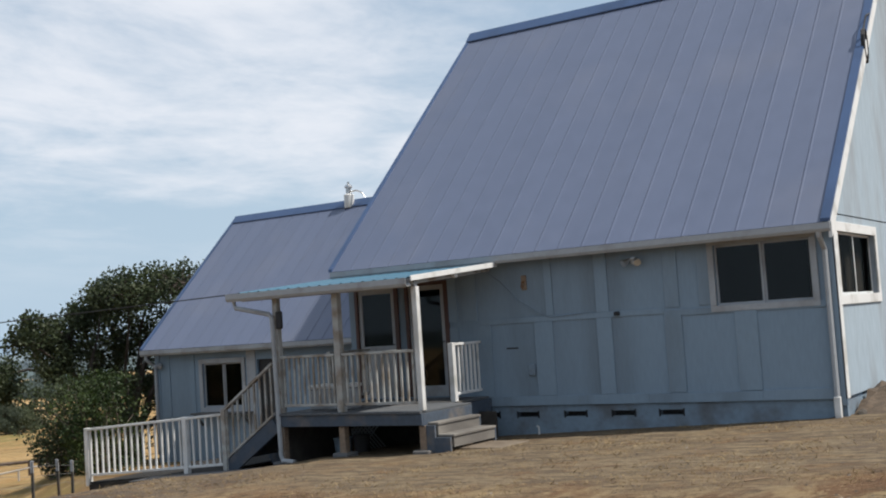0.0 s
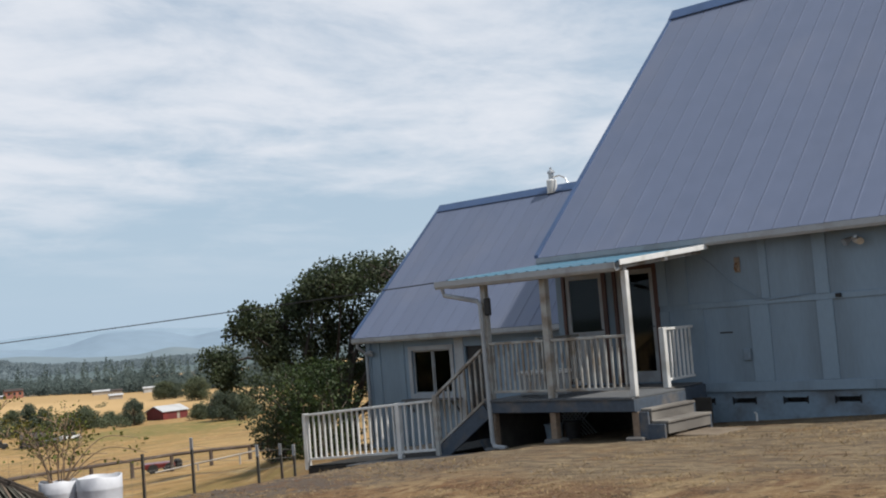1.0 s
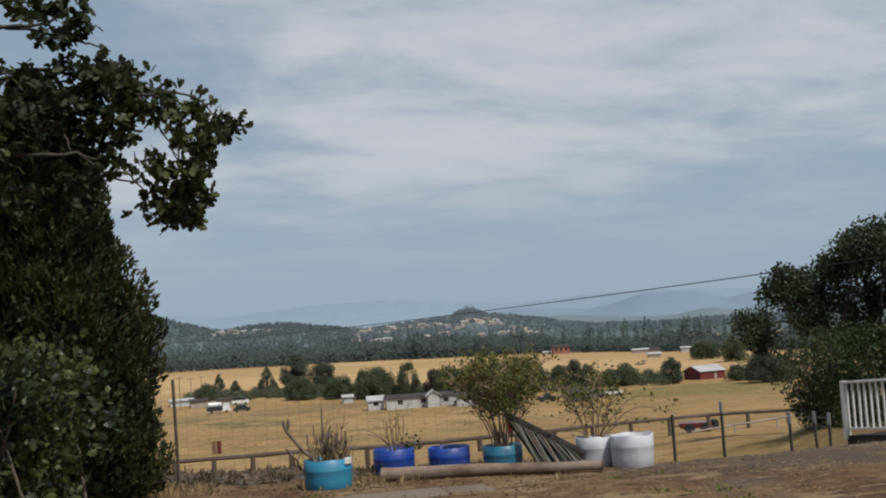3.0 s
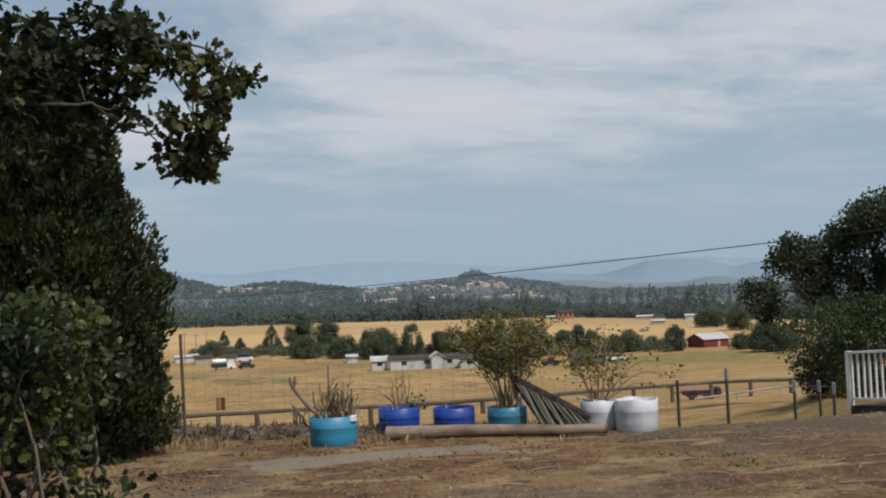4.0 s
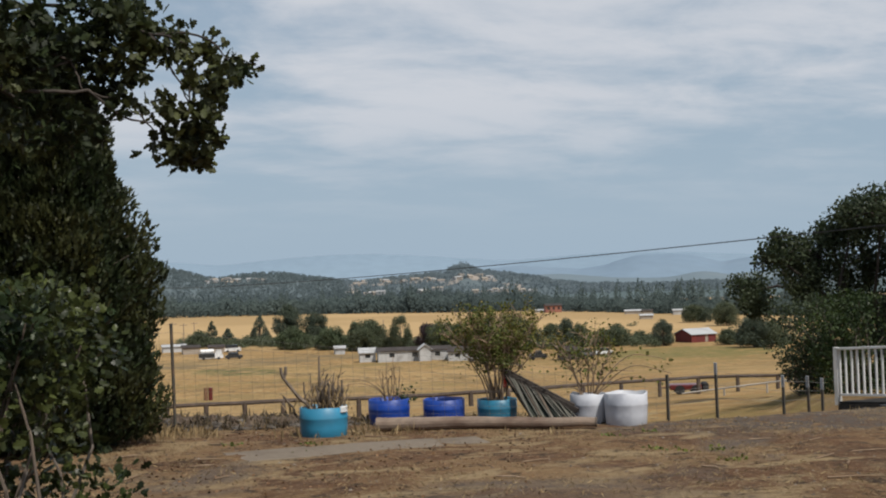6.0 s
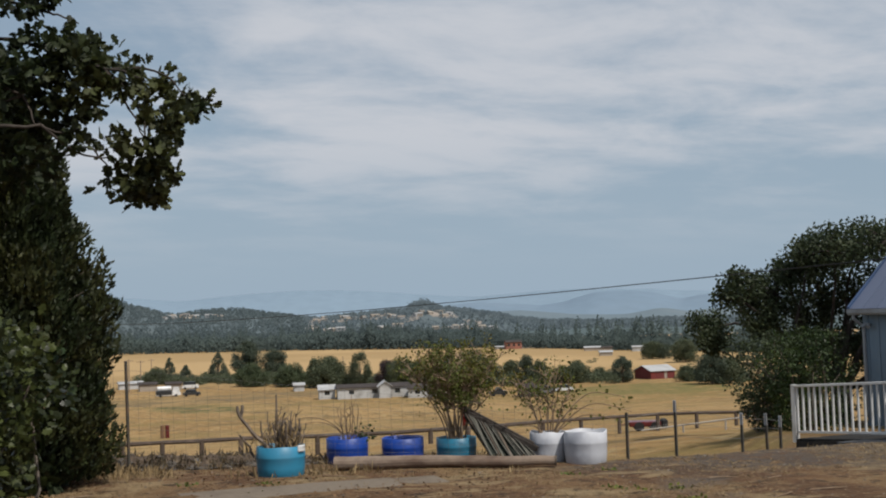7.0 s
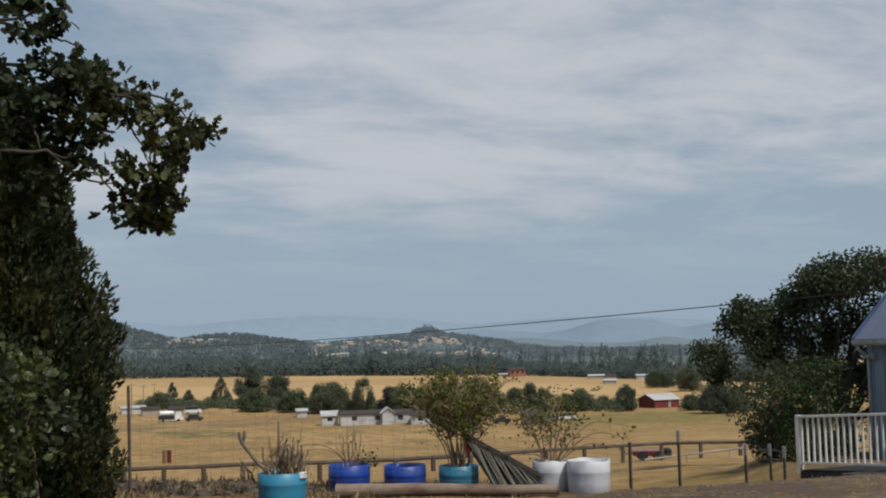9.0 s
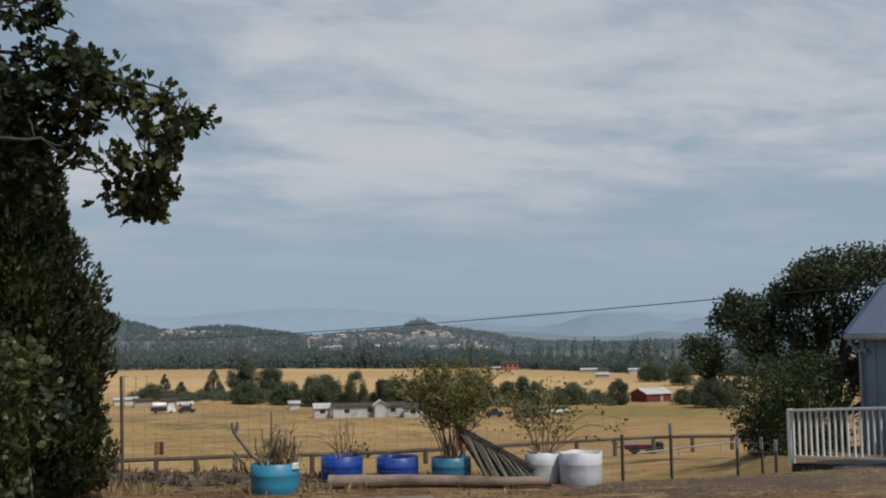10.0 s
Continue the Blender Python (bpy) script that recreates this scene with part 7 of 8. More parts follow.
def building(name, label, az, d, length, depth, wall_h, roof_h, wall, roofm, turn=0.0, windows=0, door=False, z=None, over=0.35, group="", gable=False):
    """A long low building; its front looks back up the hill, turned by so many degrees."""
    foot = out(az, d) if z is None else out(az, d, z)
    b = thing(name, label, "building", foot, group=group)
    b.matrix_world = Matrix.Translation(foot) @ Matrix.Rotation(radians(az + turn + (90 if gable else 0)), 4, "Z")
    # local: x along, -y is the front
    L, D = length / 2, depth / 2
    us = [-L, L]
    holes = []
    if windows:
        for k in range(windows):
            c = -L + length * (k + 0.6) / (windows + 0.2)
            holes.append((c - 0.6, c + 0.6, wall_h * 0.42, wall_h * 0.82))
    if door:
        holes.append((L * 0.12, L * 0.12 + 0.95, 0.1, 2.05))
    bm = bmesh.new()
    pierced_wall(bm, us, (-0.8, wall_h), holes, lambda u, zz, s: (u, -D + 0.2 * s, zz))
    part("wall", bm, wall, b)
    for sx in (-1, 1):
        bm = bmesh.new()
        x = sx * L
        f = [bm.verts.new((x, -D, -0.8)), bm.verts.new((x, D, -0.8)), bm.verts.new((x, D, wall_h)), bm.verts.new((x, 0, wall_h + roof_h)), bm.verts.new((x, -D, wall_h))]
        g = [bm.verts.new((x - sx * 0.2, v.co.y * 0.98, v.co.z)) for v in f]
        bm.faces.new(f); bm.faces.new(g)
        for k in range(5):
            bm.faces.new((f[k], f[(k + 1) % 5], g[(k + 1) % 5], g[k]))
        part("gable_wall", bm, wall, b)
    bm = bmesh.new()
    box(bm, (-L, D - 0.2, -0.8), (L, D, wall_h))
    part("wall", bm, wall, b)
    for s in (-1, 1):
        bm = bmesh.new()
        e = [(-L - over, s * (D + over), wall_h - over * roof_h / D), (L + over, s * (D + over), wall_h - over * roof_h / D), (L + over, 0, wall_h + roof_h), (-L - over, 0, wall_h + roof_h)]
        lo = [bm.verts.new(v) for v in e]
        hi = [bm.verts.new((v[0], v[1], v[2] + 0.14)) for v in e]
        bm.faces.new(lo); bm.faces.new(hi)
        for k in range(4):
            bm.faces.new((lo[k], lo[(k + 1) % 4], hi[(k + 1) % 4], hi[k]))
        part("roof", bm, roofm, b)
    for h in holes:
        bm = bmesh.new()
        box(bm, (h[0], -D + 0.1, h[2]), (h[1], -D + 0.14, h[3]))
        part("pane" if h[2] > 0.5 else "door", bm, DARKGLASS if h[2] > 0.5 else TANWALL, b)
    return b


building("farm_house", "long low white farmhouse with dark roof", 70.25, 272, 17.0, 7.0, 2.5, 0.6, PALE, BROWNROOF, 4, 3, True)
b = building("farm_house_porch", "white gabled front of the low farmhouse", 71.0 - 1.3, 268.6, 4.5, 3.0, 2.7, 1.1, PALE, PALEROOF, 4, 1, False, gable=True)
building("shed", "small white shed beside the farmhouse", 72.55, 273, 3.7, 3.2, 2.3, 0.9, PALE, PALEROOF, 4, 1)
building("barn", "low white barn with brown shingle roof", 67.65, 265, 7.8, 6.0, 2.1, 0.9, PALE, BROWNROOF, -4, 2)
building("red_barn", "red barn with pale metal roof among trees", 56.44, 318, 7.8, 7.5, 2.2, 1.3, REDWALL, PALEROOF, 35, 0, True)
building("red_hall", "orange-red building with low roof across the plain", 63.29, 615, 8.4, 7.0, 3.6, 0.9, BRICKRED, BROWNROOF, 8, 3)
for az, d, L, h, wl_, rf, lab in ((62.9, 624, 28, 1.0, PALE, PALEROOF, "long low white greenhouse shed"), (58.76, 484, 5.2, 1.5, TANWALL, PALEROOF, "small shed with pale roof"), (57.14, 525, 6.0, 1.9, PALE, PALEROOF, "small white house across the plain"), (59.4, 545, 7.5, 1.5, TANWALL, PALEROOF, "low tan wooden farm shed"), (58.7, 540, 4.5, 1.5, TANWALL, BROWNROOF, "low tan wooden farm shed"),
                                  (73.91, 310, 2.6, 1.6, PALE, PALEROOF, "small white garden shed"), (81.1, 332, 4.6, 1.9, TANWALL, BROWNROOF, "low shed with a brown roof"), (79.9, 335, 4.2, 1.6, TANWALL, BROWNROOF, "low shed behind the parked trucks"), (75.9, 345, 4.0, 1.5, PALE, BROWNROOF, "low white shed under willows"), (81.9, 345, 6.5, 1.6, PALE, PALEROOF, "long pale shed beside the track")):
    building("shed", lab, az, d, L, 4.0 if L < 20 else 6, h, 0.5, wl_, rf, 5 if L < 20 else 8, 0, group="sheds in the valley")

# ---- vehicles, tank, poles ----
CARS = {c: material(c + "_car_paint", rgb, rough=0.3, vary=0.05, grain=3, patch=1, bump=0, spec=0.6) for c, rgb in (("white", (0.7, 0.7, 0.7)), ("black", (0.025, 0.027, 0.03)), ("grey", (0.16, 0.17, 0.18)), ("red", (0.11, 0.015, 0.016)))}
RUBBER = material("black_rubber", (0.02, 0.02, 0.02), rough=0.85, vary=0.2)


def vehicle(name, label, az, d, colour, length=4.5, height=1.5, cab=(0.30, 0.85), turn=0.0, bed=False):
    foot = out(az, d)
    v = thing(name, label, "car" if not bed else "truck", foot, group="parked vehicles")
    v.matrix_world = Matrix.Translation(foot) @ Matrix.Rotation(radians(az + turn), 4, "Z")
    L, W = length / 2, 0.88
    bm = bmesh.new()
    prof = [(-L, 0.35), (-L, 0.75), (-L * 0.92, height * 0.58), (L * 0.9, height * 0.60), (L, height * 0.45), (L, 0.35)]
    a = [bm.verts.new((x, -W, z)) for x, z in prof]
    b = [bm.verts.new((x, W, z)) for x, z in prof]
    for k in range(len(prof)):
        bm.faces.new((a[k], a[(k + 1) % len(prof)], b[(k + 1) % len(prof)], b[k]))
    bm.faces.new(a); bm.faces.new(b)
    part("body", bm, CARS[colour], v)
    bm = bmesh.new()
    x0, x1 = -L + length * cab[0], -L + length * cab[1]
    prof = [(x0, height * 0.585), (x0 + 0.45, height), (x1 - 0.3, height), (x1, height * 0.595)]
    a = [bm.verts.new((x, -W * 0.88, z)) for x, z in prof]
    b = [bm.verts.new((x, W * 0.88, z)) for x, z in prof]
    for k in range(4):
        bm.faces.new((a[k], a[(k + 1) % 4], b[(k + 1) % 4], b[k]))
    bm.faces.new(a); bm.faces.new(b)
    part("cabin", bm, DARKGLASS if not bed else CARS[colour], v)
    if bed:
        bm = bmesh.new()
        box(bm, (-L, -0.98, 0.55), (-L + length * cab[0] - 0.05, 0.98, height * 0.66), 0.04)
        part("load_bed", bm, CARS["black"], v)
        bm = bmesh.new()
        x0 = -L + 0.35
        tube(bm, [(x0, 0, height * 0.88), (x0 + 0.12, 0, height * 0.88), (-L + length * cab[0] - 0.35, 0, height * 0.88), (-L + length * cab[0] - 0.22, 0, height * 0.88)], [0.5, 0.62, 0.62, 0.5], 14)
        part("tank", bm, CARS["white"], v, "white cylindrical tank")
    for sx in (-0.62, 0.62):
        for sy in (-1, 1):
            bm = bmesh.new()
            tube(bm, [(sx * L, sy * (W - 0.18), 0.33), (sx * L, sy * (W + 0.02), 0.33)], 0.34, 12)
            part("wheel", bm, RUBBER, v)
    return v


vehicle("tank_truck", "white tank truck with dark load bed", 80.15, 306, "white", 6.2, 2.4, (0.66, 0.96), 4, True)
vehicle("dark_car", "dark station wagon parked outdoors", 79.05, 305, "black", 4.5, 1.7, (0.12, 0.8), 3)
vehicle("white_van", "white parked delivery van", 79.1, 334, "white", 4.6, 2.1, (0.02, 0.85), 0)
vehicle("dark_car", "black parked pickup truck", 64.1, 258, "black", 3.9, 1.9, (0.3, 0.75), 10)
building("shed", "dark weathered lean-to shed in the field", 62.6, 254, 4.4, 3.4, 2.0, 0.8, BLACKWALL, BROWNROOF, 10, 0, group="sheds in the valley")
vehicle("grey_car", "grey car parked outdoors", 61.8, 260, "grey", 4.2, 1.9, (0.2, 0.8), 20)
vehicle("white_car", "white parked car glinting in the sun", 60.9, 266, "white", 4.4, 1.6, (0.25, 0.8), 12)
vehicle("white_car", "white parked car beside the barn", 58.49, 330, "white", 4.2, 1.5, (0.25, 0.8), 8)
vehicle("white_car", "white parked car at the low barn", 67.0, 262, "white", 4.0, 1.4, (0.25, 0.8), 0)
# red trailer in the near field
tr = thing("farm_trailer", "old dark red farm trailer in the field", "trailer", out(56.95, 74))
tr.matrix_world = Matrix.Translation(out(56.95, 74)) @ Matrix.Rotation(radians(56.95 + 6), 4, "Z")
bm = bmesh.new()
box(bm, (-1.1, -0.6, 0.30), (0.85, 0.6, 0.62), 0.05)
part("body", bm, CARS["red"], tr)
bm = bmesh.new()
box(bm, (0.90, -0.5, 0.20), (1.30, 0.5, 0.72), 0.08)
part("engine_box", bm, RUBBER, tr)
bm = bmesh.new()
tube(bm, [(-1.0, 0, 0.45), (-1.7, 0, 0.40)], 0.05, 6)
part("drawbar", bm, RUST, tr)
for sx in (-0.5, 0.5):
    for sy in (-0.62, 0.62):
        bm = bmesh.new()
        tube(bm, [(sx, sy - 0.08, 0.30), (sx, sy + 0.08, 0.30)], 0.31, 12)
        part("wheel", bm, RUBBER, tr)
tank = thing("burn_barrel", "rusty red oil drum standing in the field", "drum", out(80.33, 177))
for s in (-0.34, 0.34):
    bm = bmesh.new()
    lathe(bm, [(0.0, -0.3), (0.31, -0.3), (0.31, 0.5), (0.335, 0.52), (0.31, 0.54), (0.31, 1.1), (0.335, 1.12), (0.31, 1.14), (0.31, 1.9), (0.0, 1.9)], (s * 0.2, s, 0), 16)
    part("drum_shell", bm, CARS["red"] if s > 0 else RUST, tank)


def pole(az, d, h, arms=True):
    p = thing("utility_pole", "wooden utility pole with cross arm", "utility pole", out(az, d), group="utility poles")
    bm = bmesh.new()
    tube(bm, [(0, 0, -0.5), (0, 0, h)], [0.17, 0.12], 8)
    part("shaft", bm, OLDWOOD, p)
    if arms:
        bm = bmesh.new()
        s = Vector((-math.cos(radians(az)), -math.sin(radians(az)), 0))
        beam(bm, s * -1.2 + Vector((0, 0, h - 0.5)), s * 1.2 + Vector((0, 0, h - 0.5)), 0.12, 0.16)
        part("cross_arm", bm, OLDWOOD, p)


pole(81.95, 327, 9.2)
pole(81.41, 373, 7.2)
pole(80.91, 435, 6.4)
pole(71.71, 395, 5.6, False)
pole(85.0, 120.0, 9.6)

# ---- woods and hills ----


def wood_edge(az):
    return float(np.interp(az, (40, 52.8, 58.2, 63.7, 72, 82, 95), (430, 488, 540, 634, 695, 770, 840)))


def hill_top(az):
    """Slope, seen from the yard, of the near hills' crest."""
    base = -0.0022 - 0.0065 * smooth(67.0, 61.5, az)
    s = max((p + 0.0022) * math.exp(-((az - c) / w) ** 2) for c, w, p in ((86.5, 5.6, 0.033), (77.5, 3.6, 0.0098), (67.7, 1.3, 0.0112), (67.5, 5.0, 0.0062)))
    return base + s * smooth(58, 64, az) + 0.0004 * noise.noise((az * 0.9, 3, 0)) + 0.00025 * noise.noise((az * 3.7, 3, 1))


def hill_z(az, d):
    """Height of the near hills: they rise from the plain to a crest 2 km off."""
    f = min(1.0, max(0.0, (d - 1150) / 850))
    return VZ - 2 + (1.6 + hill_top(az) * 2000 - VZ + 2) * math.sin(f * math.pi / 2) ** 1.15


# aerial haze is mixed into these base colours, paler and bluer farther off
WOODS = material("haze_tinted_woods", (0.086, 0.111, 0.107), rough=1.0, second=(0.098, 0.122, 0.108), vary=0.10, grain=0.05, patch=0.006, bump=0, random_tint=0.14, island=True, spec=0.05)
DEEPWOODS = material("haze_tinted_deep_woods", (0.098, 0.124, 0.129), rough=1.0, second=(0.104, 0.130, 0.130), vary=0.08, grain=0.05, patch=0.006, bump=0, random_tint=0.10, island=True, spec=0.05)
HILLWOODS = material("haze_tinted_hill_woods", (0.110, 0.138, 0.146), rough=1.0, second=(0.120, 0.146, 0.149), vary=0.08, grain=0.05, patch=0.006, bump=0, random_tint=0.08, island=True, spec=0.05)


def leafy_scatter(m, share):
    """Lets part of the light through the facets, as through foliage."""
    n, l = m.node_tree.nodes, m.node_tree.links
    b = n["Principled BSDF"]
    t = n.new("ShaderNodeBsdfTranslucent")
    mx = n.new("ShaderNodeMixShader"); mx.inputs[0].default_value = share
    l.new(b.inputs["Base Color"].links[0].from_socket, t.inputs["Color"])
    l.new(b.outputs[0], mx.inputs[1]); l.new(t.outputs[0], mx.inputs[2])
    l.new(mx.outputs[0], n["Material Output"].inputs[0])
    # shading normals all bent up and towards the yard, evening light across the facets
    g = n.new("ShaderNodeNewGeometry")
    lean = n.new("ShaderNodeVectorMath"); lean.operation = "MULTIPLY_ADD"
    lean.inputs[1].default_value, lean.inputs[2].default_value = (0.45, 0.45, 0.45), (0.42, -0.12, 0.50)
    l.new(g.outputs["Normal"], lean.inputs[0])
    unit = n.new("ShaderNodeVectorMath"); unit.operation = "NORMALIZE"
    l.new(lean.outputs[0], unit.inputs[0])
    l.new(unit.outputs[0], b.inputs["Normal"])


# knoll woods get the strongest haze tint
KNOLLWOODS = material("haze_tinted_knoll_woods", (0.145, 0.180, 0.197), rough=1.0, second=(0.153, 0.186, 0.198), vary=0.08, grain=0.05, patch=0.006, bump=0, random_tint=0.08, island=True, spec=0.05)
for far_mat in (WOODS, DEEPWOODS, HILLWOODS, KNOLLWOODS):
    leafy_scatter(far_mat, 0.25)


def on_hill(az, sl):
    """How far off the near hills show a given slope along a bearing."""
    return next((d for d in range(1180, 2000, 10) if (hill_z(az, d) - 1.6) / d >= sl), 1990)


# bare slopes and the village's open ground: bearing, slope, half widths in degrees and in metres of depth
CLEARINGS = ((79.4, 0.0056, 0.9, 60), (81.9, 0.018, 0.25, 30), (72.9, -0.0015, 0.55, 110), (71.4, -0.0005, 0.9, 70), (69.7, 0.0008, 0.75, 75), (67.1, 0.0018, 0.55, 60), (66.4, -0.0005, 0.5, 60), (68.2, -0.001, 0.4, 60), (73.2, -0.0062, 0.4, 60), (65.3, -0.006, 0.6, 60))
OPEN = [(az, on_hill(az, sl), wa, wd) for az, sl, wa, wd in CLEARINGS]


def shard_woods(name, trees, mat, rng, label, shards=16, fine=1.0):
    """Trees as sheaves of ragged facets: (x, y, z, width, height, pointed)."""
    t = np.array(trees)
    n = len(t)
    f = rng.random((n, shards)) ** 0.85
    a = rng.random((n, shards)) * math.tau
    pointed = t[:, 5, None] > 0.5
    prof = np.where(pointed, (1 - f) ** 0.85 + 0.06, np.sqrt(np.maximum(0.08, 1 - (2 * f - 0.8) ** 2 * 0.66)))
    r = t[:, 3, None] / 2 * prof * rng.uniform(0.5, 1.05, (n, shards))
    c = np.stack([t[:, 0, None] + r * np.cos(a), t[:, 1, None] + r * np.sin(a), t[:, 2, None] + t[:, 4, None] * f], -1)
    s = (fine * t[:, 3, None] * np.where(pointed, 0.46, 0.36) * (1.1 - 0.55 * f * pointed))[..., None]
    base4 = np.array([(-0.5, 0, 0), (0, 0, -0.3), (0.5, 0, 0), (0, 0, 0.6)])
    spin = rng.random((n, shards)) * math.tau
    tri = np.stack([base4[None, None, :, 0] * np.cos(spin)[..., None], base4[None, None, :, 0] * np.sin(spin)[..., None], np.broadcast_to(base4[None, None, :, 2], (n, shards, 4))], -1) + rng.normal(size=(n, shards, 4, 3)) * 0.2
    tri[..., 3, 2] += np.where(pointed, 0.4, 0.0)
    v = (c[:, :, None] + tri * s[:, :, None]).reshape(-1, 3)
    me = bpy.data.meshes.new(name)
    me.from_pydata(v.tolist(), [], np.arange(len(v)).reshape(-1, 4).tolist())
    me.materials.append(mat)
    tagged(new(name, me), label, "woods", kind="stuff")


def build_woods():
    rng = np.random.default_rng(81)
    trees, deep, hills = [], [], []
    for k in range(8600):
        az = rng.uniform(42, 94)
        off = (1 - 0.62 * smooth(69, 63, az)) * rng.random() ** 1.6
        d = wood_edge(az) * (1.0 + 0.85 * off)
        g = noise.noise((az * 0.55, d * 0.004, 3)) + 0.5 * noise.noise((az * 2.2, d * 0.004, 8))
        x, y = -d * math.sin(radians(az)), d * math.cos(radians(az))
        pointed = rng.random() < 0.35 + 0.5 * g
        h = (5.0 + 4.0 * rng.random() + 3.5 * g) * (1 - 0.45 * smooth(69, 61, az))
        if pointed and (g > 0.05 or rng.random() < 0.10):
            h *= 1.5
        (trees if off < 0.30 else deep).append((x, y, VZ - 0.6, h * (0.42 if pointed else 0.95), h, pointed))
    # tall spires standing over the belt: bearing and the slope of the tip
    for az, sl in ((71.54, 0.0001), (71.3, -0.004), (70.75, -0.0002), (70.5, -0.002), (70.29, -0.0013), (66.72, -0.0053), (65.6, -0.0042), (65.28, -0.0014), (65.03, -0.002), (64.06, -0.0057), (63.03, -0.0065), (61.83, -0.0044), (61.22, -0.0085), (60.08, -0.003), (59.56, -0.0066), (59.08, -0.0033), (58.9, -0.005),
                   (58.6, -0.0078), (58.19, -0.0084), (57.36, -0.0063), (57.2, -0.005), (57.0, -0.0035), (56.73, -0.006), (56.55, -0.0055), (56.41, -0.0051), (56.14, -0.0057), (76.4, -0.004), (74.7, -0.003), (78.2, -0.006)):
        for j in range(3):
            a = az + 0.07 * j * (-1) ** int(az * 10)
            d = wood_edge(a) * (1.03 + 0.04 * j)
            h = (1.6 + sl * d - VZ + 0.6) * (1.0 - 0.13 * j)
            trees.append((-d * math.sin(radians(a)), d * math.cos(radians(a)), VZ - 0.6, h * 0.34, h, 1))
    for k in range(90):
        az = rng.uniform(50, 67)
        d = wood_edge(az) * rng.uniform(1.0, 1.12)
        h = (1.6 + (-0.010 + 0.004 * noise.noise((az * 1.6, 4, 0)) + 0.0022 * rng.normal()) * d - VZ)
        trees.append((-d * math.sin(radians(az)), d * math.cos(radians(az)), VZ - 0.6, h * rng.uniform(0.26, 0.4), h, 1))
    for k in range(9500):
        az = rng.uniform(52, 94)
        d = 1180 + 810 * rng.random() ** 0.75
        if any(((az - a) / wa) ** 2 + ((d - dd) / wd) ** 2 < 1 + 0.8 * rng.normal() for a, dd, wa, wd in OPEN):
            continue
        if noise.noise((az * 0.9, d * 0.006, 5)) + 0.35 * rng.normal() < -0.35:
            continue
        x, y = -d * math.sin(radians(az)), d * math.cos(radians(az))
        h = rng.uniform(4, 8)
        hills.append((x, y, hill_z(az, d) - 1.5, h * 1.05, h, rng.random() < 0.3))
    # the little stand of trees on the knoll
    for k in range(26):
        az, d = 67.75 + 0.42 * rng.normal(), 1985 + 8 * rng.normal()
        h = rng.uniform(5, 11)
        hills.append((-d * math.sin(radians(az)), d * math.cos(radians(az)), hill_z(az, d) - 1, h * 0.7, h, rng.random() < 0.5))
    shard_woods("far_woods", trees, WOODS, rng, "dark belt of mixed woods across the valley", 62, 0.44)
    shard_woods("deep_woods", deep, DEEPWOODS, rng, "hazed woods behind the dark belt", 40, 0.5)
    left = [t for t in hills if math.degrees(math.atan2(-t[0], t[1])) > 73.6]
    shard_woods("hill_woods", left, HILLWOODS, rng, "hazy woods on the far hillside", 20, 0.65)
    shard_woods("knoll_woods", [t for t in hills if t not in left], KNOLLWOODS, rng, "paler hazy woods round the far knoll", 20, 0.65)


build_woods()


def hill_sheet(name, label, height, d0, d1, colour, second, patch, rows=14, a0=25.0, a1=125.0, amount=0.5):
    """A far rise as one sheet from its foot at d0 to its crest at d1; height(az, d)."""
    verts, faces = [], []
    n = 420
    for i in range(n + 1):
        az = a0 + (a1 - a0) * i / n
        for j in range(rows + 1):
            d = d0 + (d1 - d0) * j / rows
            verts.append((-d * math.sin(radians(az)), d * math.cos(radians(az)), height(az, d)))
    for i in range(n):
        for j in range(rows):
            k = i * (rows + 1) + j
            faces.append((k, k + rows + 1, k + rows + 2, k + 1))
    me = bpy.data.meshes.new(name)
    me.from_pydata(verts, [], faces)
    for p in me.polygons:
        p.use_smooth = True
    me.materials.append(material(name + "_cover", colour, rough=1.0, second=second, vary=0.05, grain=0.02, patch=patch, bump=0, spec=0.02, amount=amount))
    tagged(new(name, me), label, "hills", kind="structure")


def range_z(base, bumps, d1, seed, amp):
    def height(az, d):
        s = base + max((p - base) * math.exp(-((az - c) / w) ** 2) for c, w, p in bumps) + amp * (noise.noise((az * 0.7, seed, 0)) + 0.4 * noise.noise((az * 2.6, seed, 1)))
        f = (d - (d1 - 500)) / 500
        return VZ - 4 + (1.6 + s * d1 - VZ + 4) * math.sin(max(0.0, f) * math.pi / 2)
    return height


# haze is put into each sheet's colour: farther ones are paler and bluer
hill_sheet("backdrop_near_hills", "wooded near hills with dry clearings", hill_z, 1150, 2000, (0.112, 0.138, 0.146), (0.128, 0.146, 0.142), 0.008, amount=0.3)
hill_sheet("backdrop_mid_hills", "low haze-tinted blue hills behind the woods", range_z(-0.0032, ((55.9, 1.2, 0.0008), (63.3, 2.6, 0.0030), (72, 4, 0.002), (50, 4, 0.003)), 3000, 5, 0.0005), 2500, 3000, (0.150, 0.190, 0.215), (0.165, 0.200, 0.218), 0.004)
hill_sheet("backdrop_mountains", "faint mountains tinted blue for summer haze", range_z(0.0030, ((58.0, 3.2, 0.0175), (52.5, 3.0, 0.0140), (65, 3.5, 0.0105), (46, 5, 0.014)), 3800, 7, 0.0012), 3300, 3800, (0.180, 0.240, 0.302), (0.185, 0.243, 0.302), 0.004)
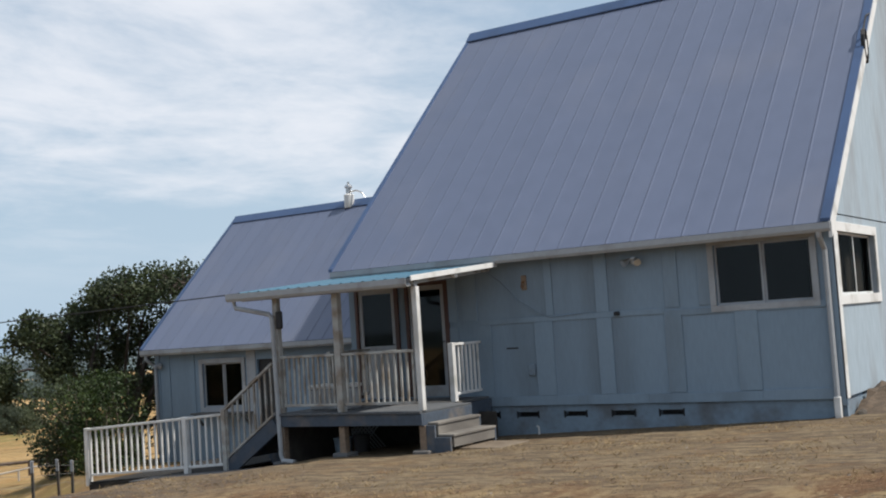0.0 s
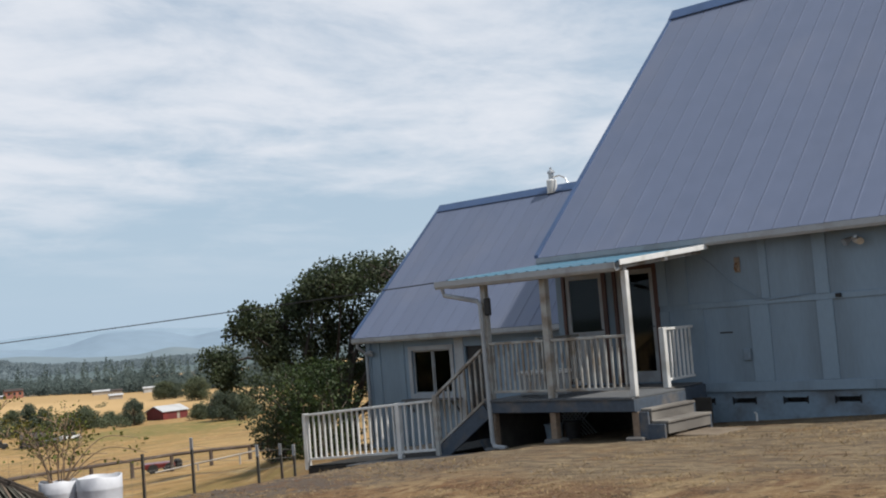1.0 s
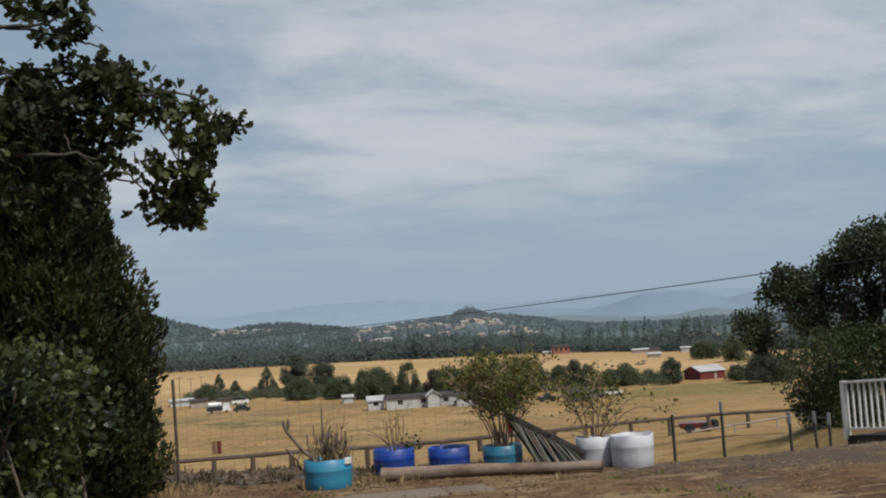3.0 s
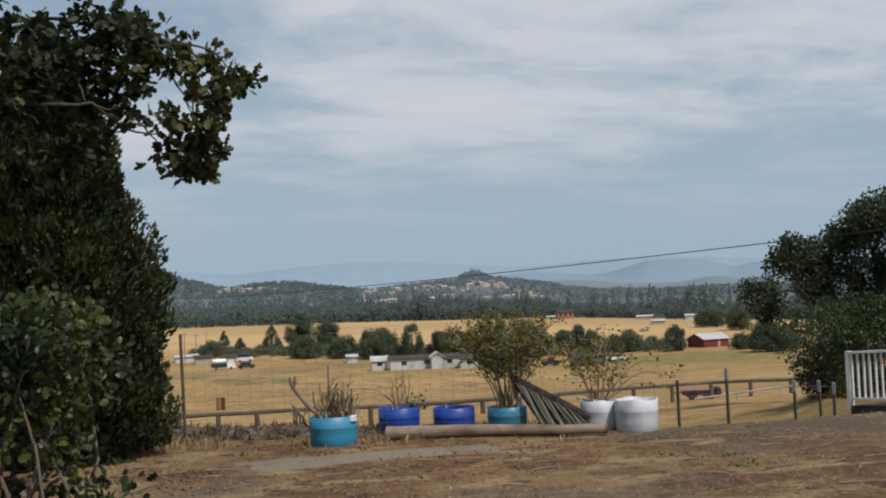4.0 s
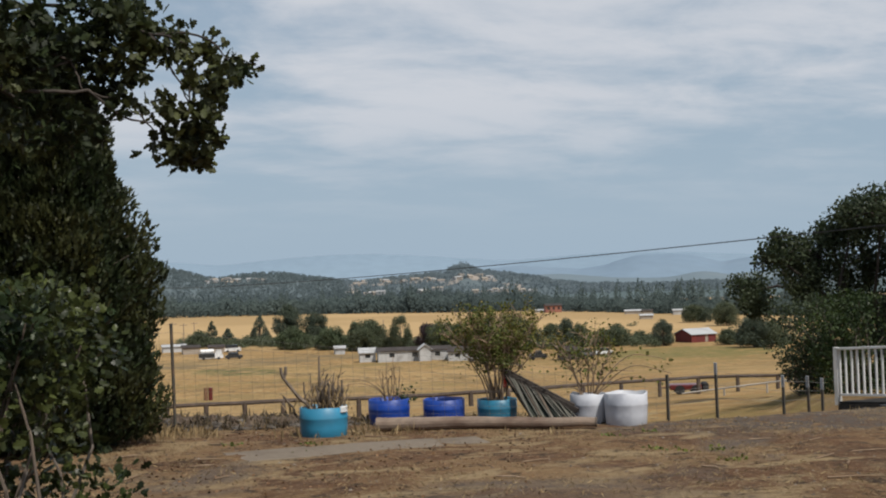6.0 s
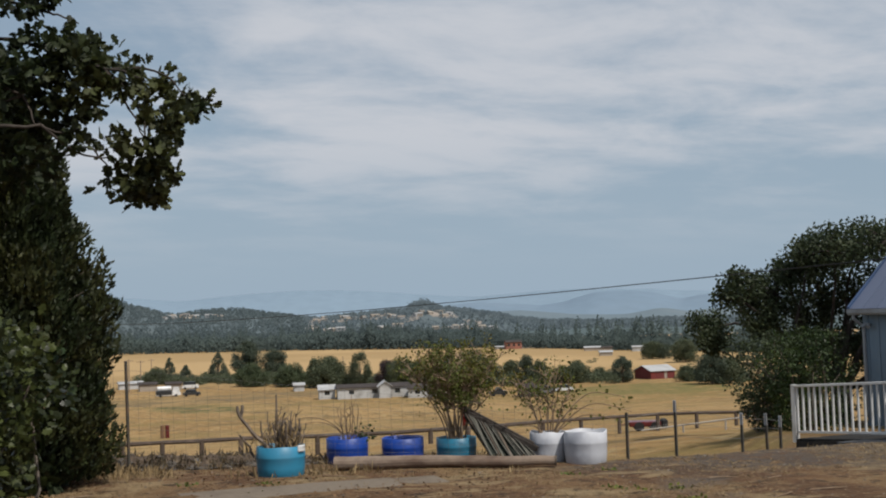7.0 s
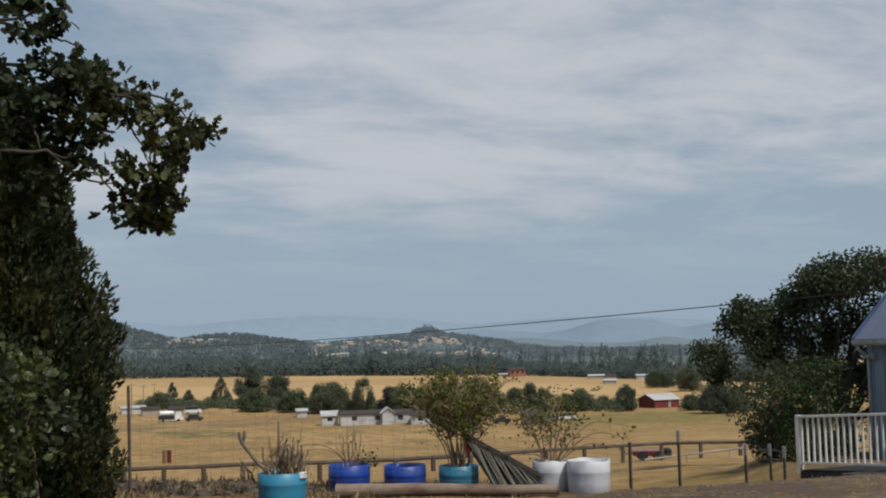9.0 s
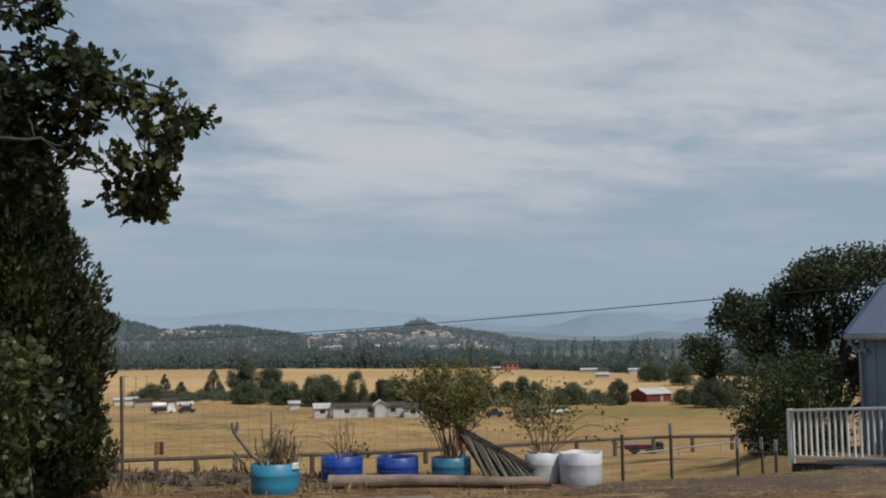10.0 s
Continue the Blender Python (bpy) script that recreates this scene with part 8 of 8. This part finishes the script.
hill_sheet("backdrop_far_mountains", "fainter mountains tinted blue for summer haze", range_z(0.0120, ((73.5, 7.5, 0.0255), (84, 6.0, 0.0245), (94, 5, 0.028), (60, 6, 0.0195)), 4600, 9, 0.0010), 4100, 4600, (0.206, 0.273, 0.338), (0.209, 0.275, 0.338), 0.004)

# dry open slopes between the hill woods
BARE = material("pale_dry_hillside", (0.30, 0.255, 0.215), rough=1.0, second=(0.20, 0.195, 0.185), vary=0.12, grain=0.06, patch=0.03, bump=0, spec=0.02, amount=0.7)
verts, faces = [], []
for az, d, wa, wd in OPEN:
    base = len(verts)
    ring = 18
    for q in (0.0, 0.5, 1.0):
        for k in range(ring):
            t = k * math.tau / ring
            r = q * (1 + 0.45 * noise.noise((3 * math.cos(t), 3 * math.sin(t), az)))
            a, dd = az + wa * r * math.cos(t), min(1995, max(1160, d + wd * r * math.sin(t)))
            verts.append((-dd * math.sin(radians(a)), dd * math.cos(radians(a)), hill_z(a, dd) + 0.9 * (1 - q) + 0.25))
    for q in range(2):
        for k in range(ring):
            faces.append((base + q * ring + k, base + q * ring + (k + 1) % ring, base + (q + 1) * ring + (k + 1) % ring, base + (q + 1) * ring + k))
me = bpy.data.meshes.new("bare_slope")
me.from_pydata(verts, [], faces)
me.materials.append(BARE)
tagged(new("bare_slope", me), "pale dry clearings on the wooded hillside", "hillside", kind="structure")

# village on the far rise: bearing and slope of each house
VH = random.Random(8)
TOWN = ((80.25, 0.0037), (79.85, 0.0055), (79.53, 0.0068), (79.18, 0.0063), (78.78, 0.0042), (77.93, 0.0049), (73.01, -0.0019), (72.65, -0.001), (71.68, 0.0006), (72.93, 0.0005), (71.13, -0.001), (70.57, -0.0017), (69.96, 0.0001), (69.45, 0.0009), (68.06, -0.0005), (67.35, 0.0017), (66.88, 0.0025), (66.37, 0.0004), (68.76, -0.0018))
LOW = ((73.21, -0.0076), (72.38, -0.0089), (71.96, -0.0085), (69.79, -0.0078), (68.9, -0.0061), (67.08, -0.0096), (66.53, -0.0108), (66.1, -0.0089), (65.68, -0.0086), (64.85, -0.0098), (64.29, -0.0115))
for k in range(46):
    az, sl = TOWN[k % len(TOWN)]
    if k >= len(TOWN):
        az, sl = az + VH.uniform(-0.45, 0.45), sl + VH.uniform(-0.0016, 0.0012)
    d = on_hill(az, sl)
    building("village_house", VH.choice(("pale village house far across the valley", "tan village house far across the valley")), az, d, VH.uniform(5, 11), 6, VH.uniform(2.2, 3.4), 1.3, VH.choice((FARWALL, TANWALL, TANWALL)), VH.choice((FARWALL, TANWALL, BARE)), VH.uniform(-50, 50), 0, z=hill_z(az, d) + 0.8, group="village houses")
for k in range(26):
    az, sl = LOW[k % len(LOW)]
    if k >= len(LOW):
        az, sl = az + VH.uniform(-0.3, 0.3), sl + VH.uniform(-0.0015, 0.001)
    d = wood_edge(az) * 1.62
    building("village_house", "pale house among the valley woods", az, d, VH.uniform(5, 10), 6, 2.6, 1.0, VH.choice((FARWALL, FARWALL, TANWALL)), VH.choice((FARWALL, TANWALL)), VH.uniform(-30, 30), 0, z=max(VZ + 0.5, 1.6 + sl * d - 2.2), group="village houses")
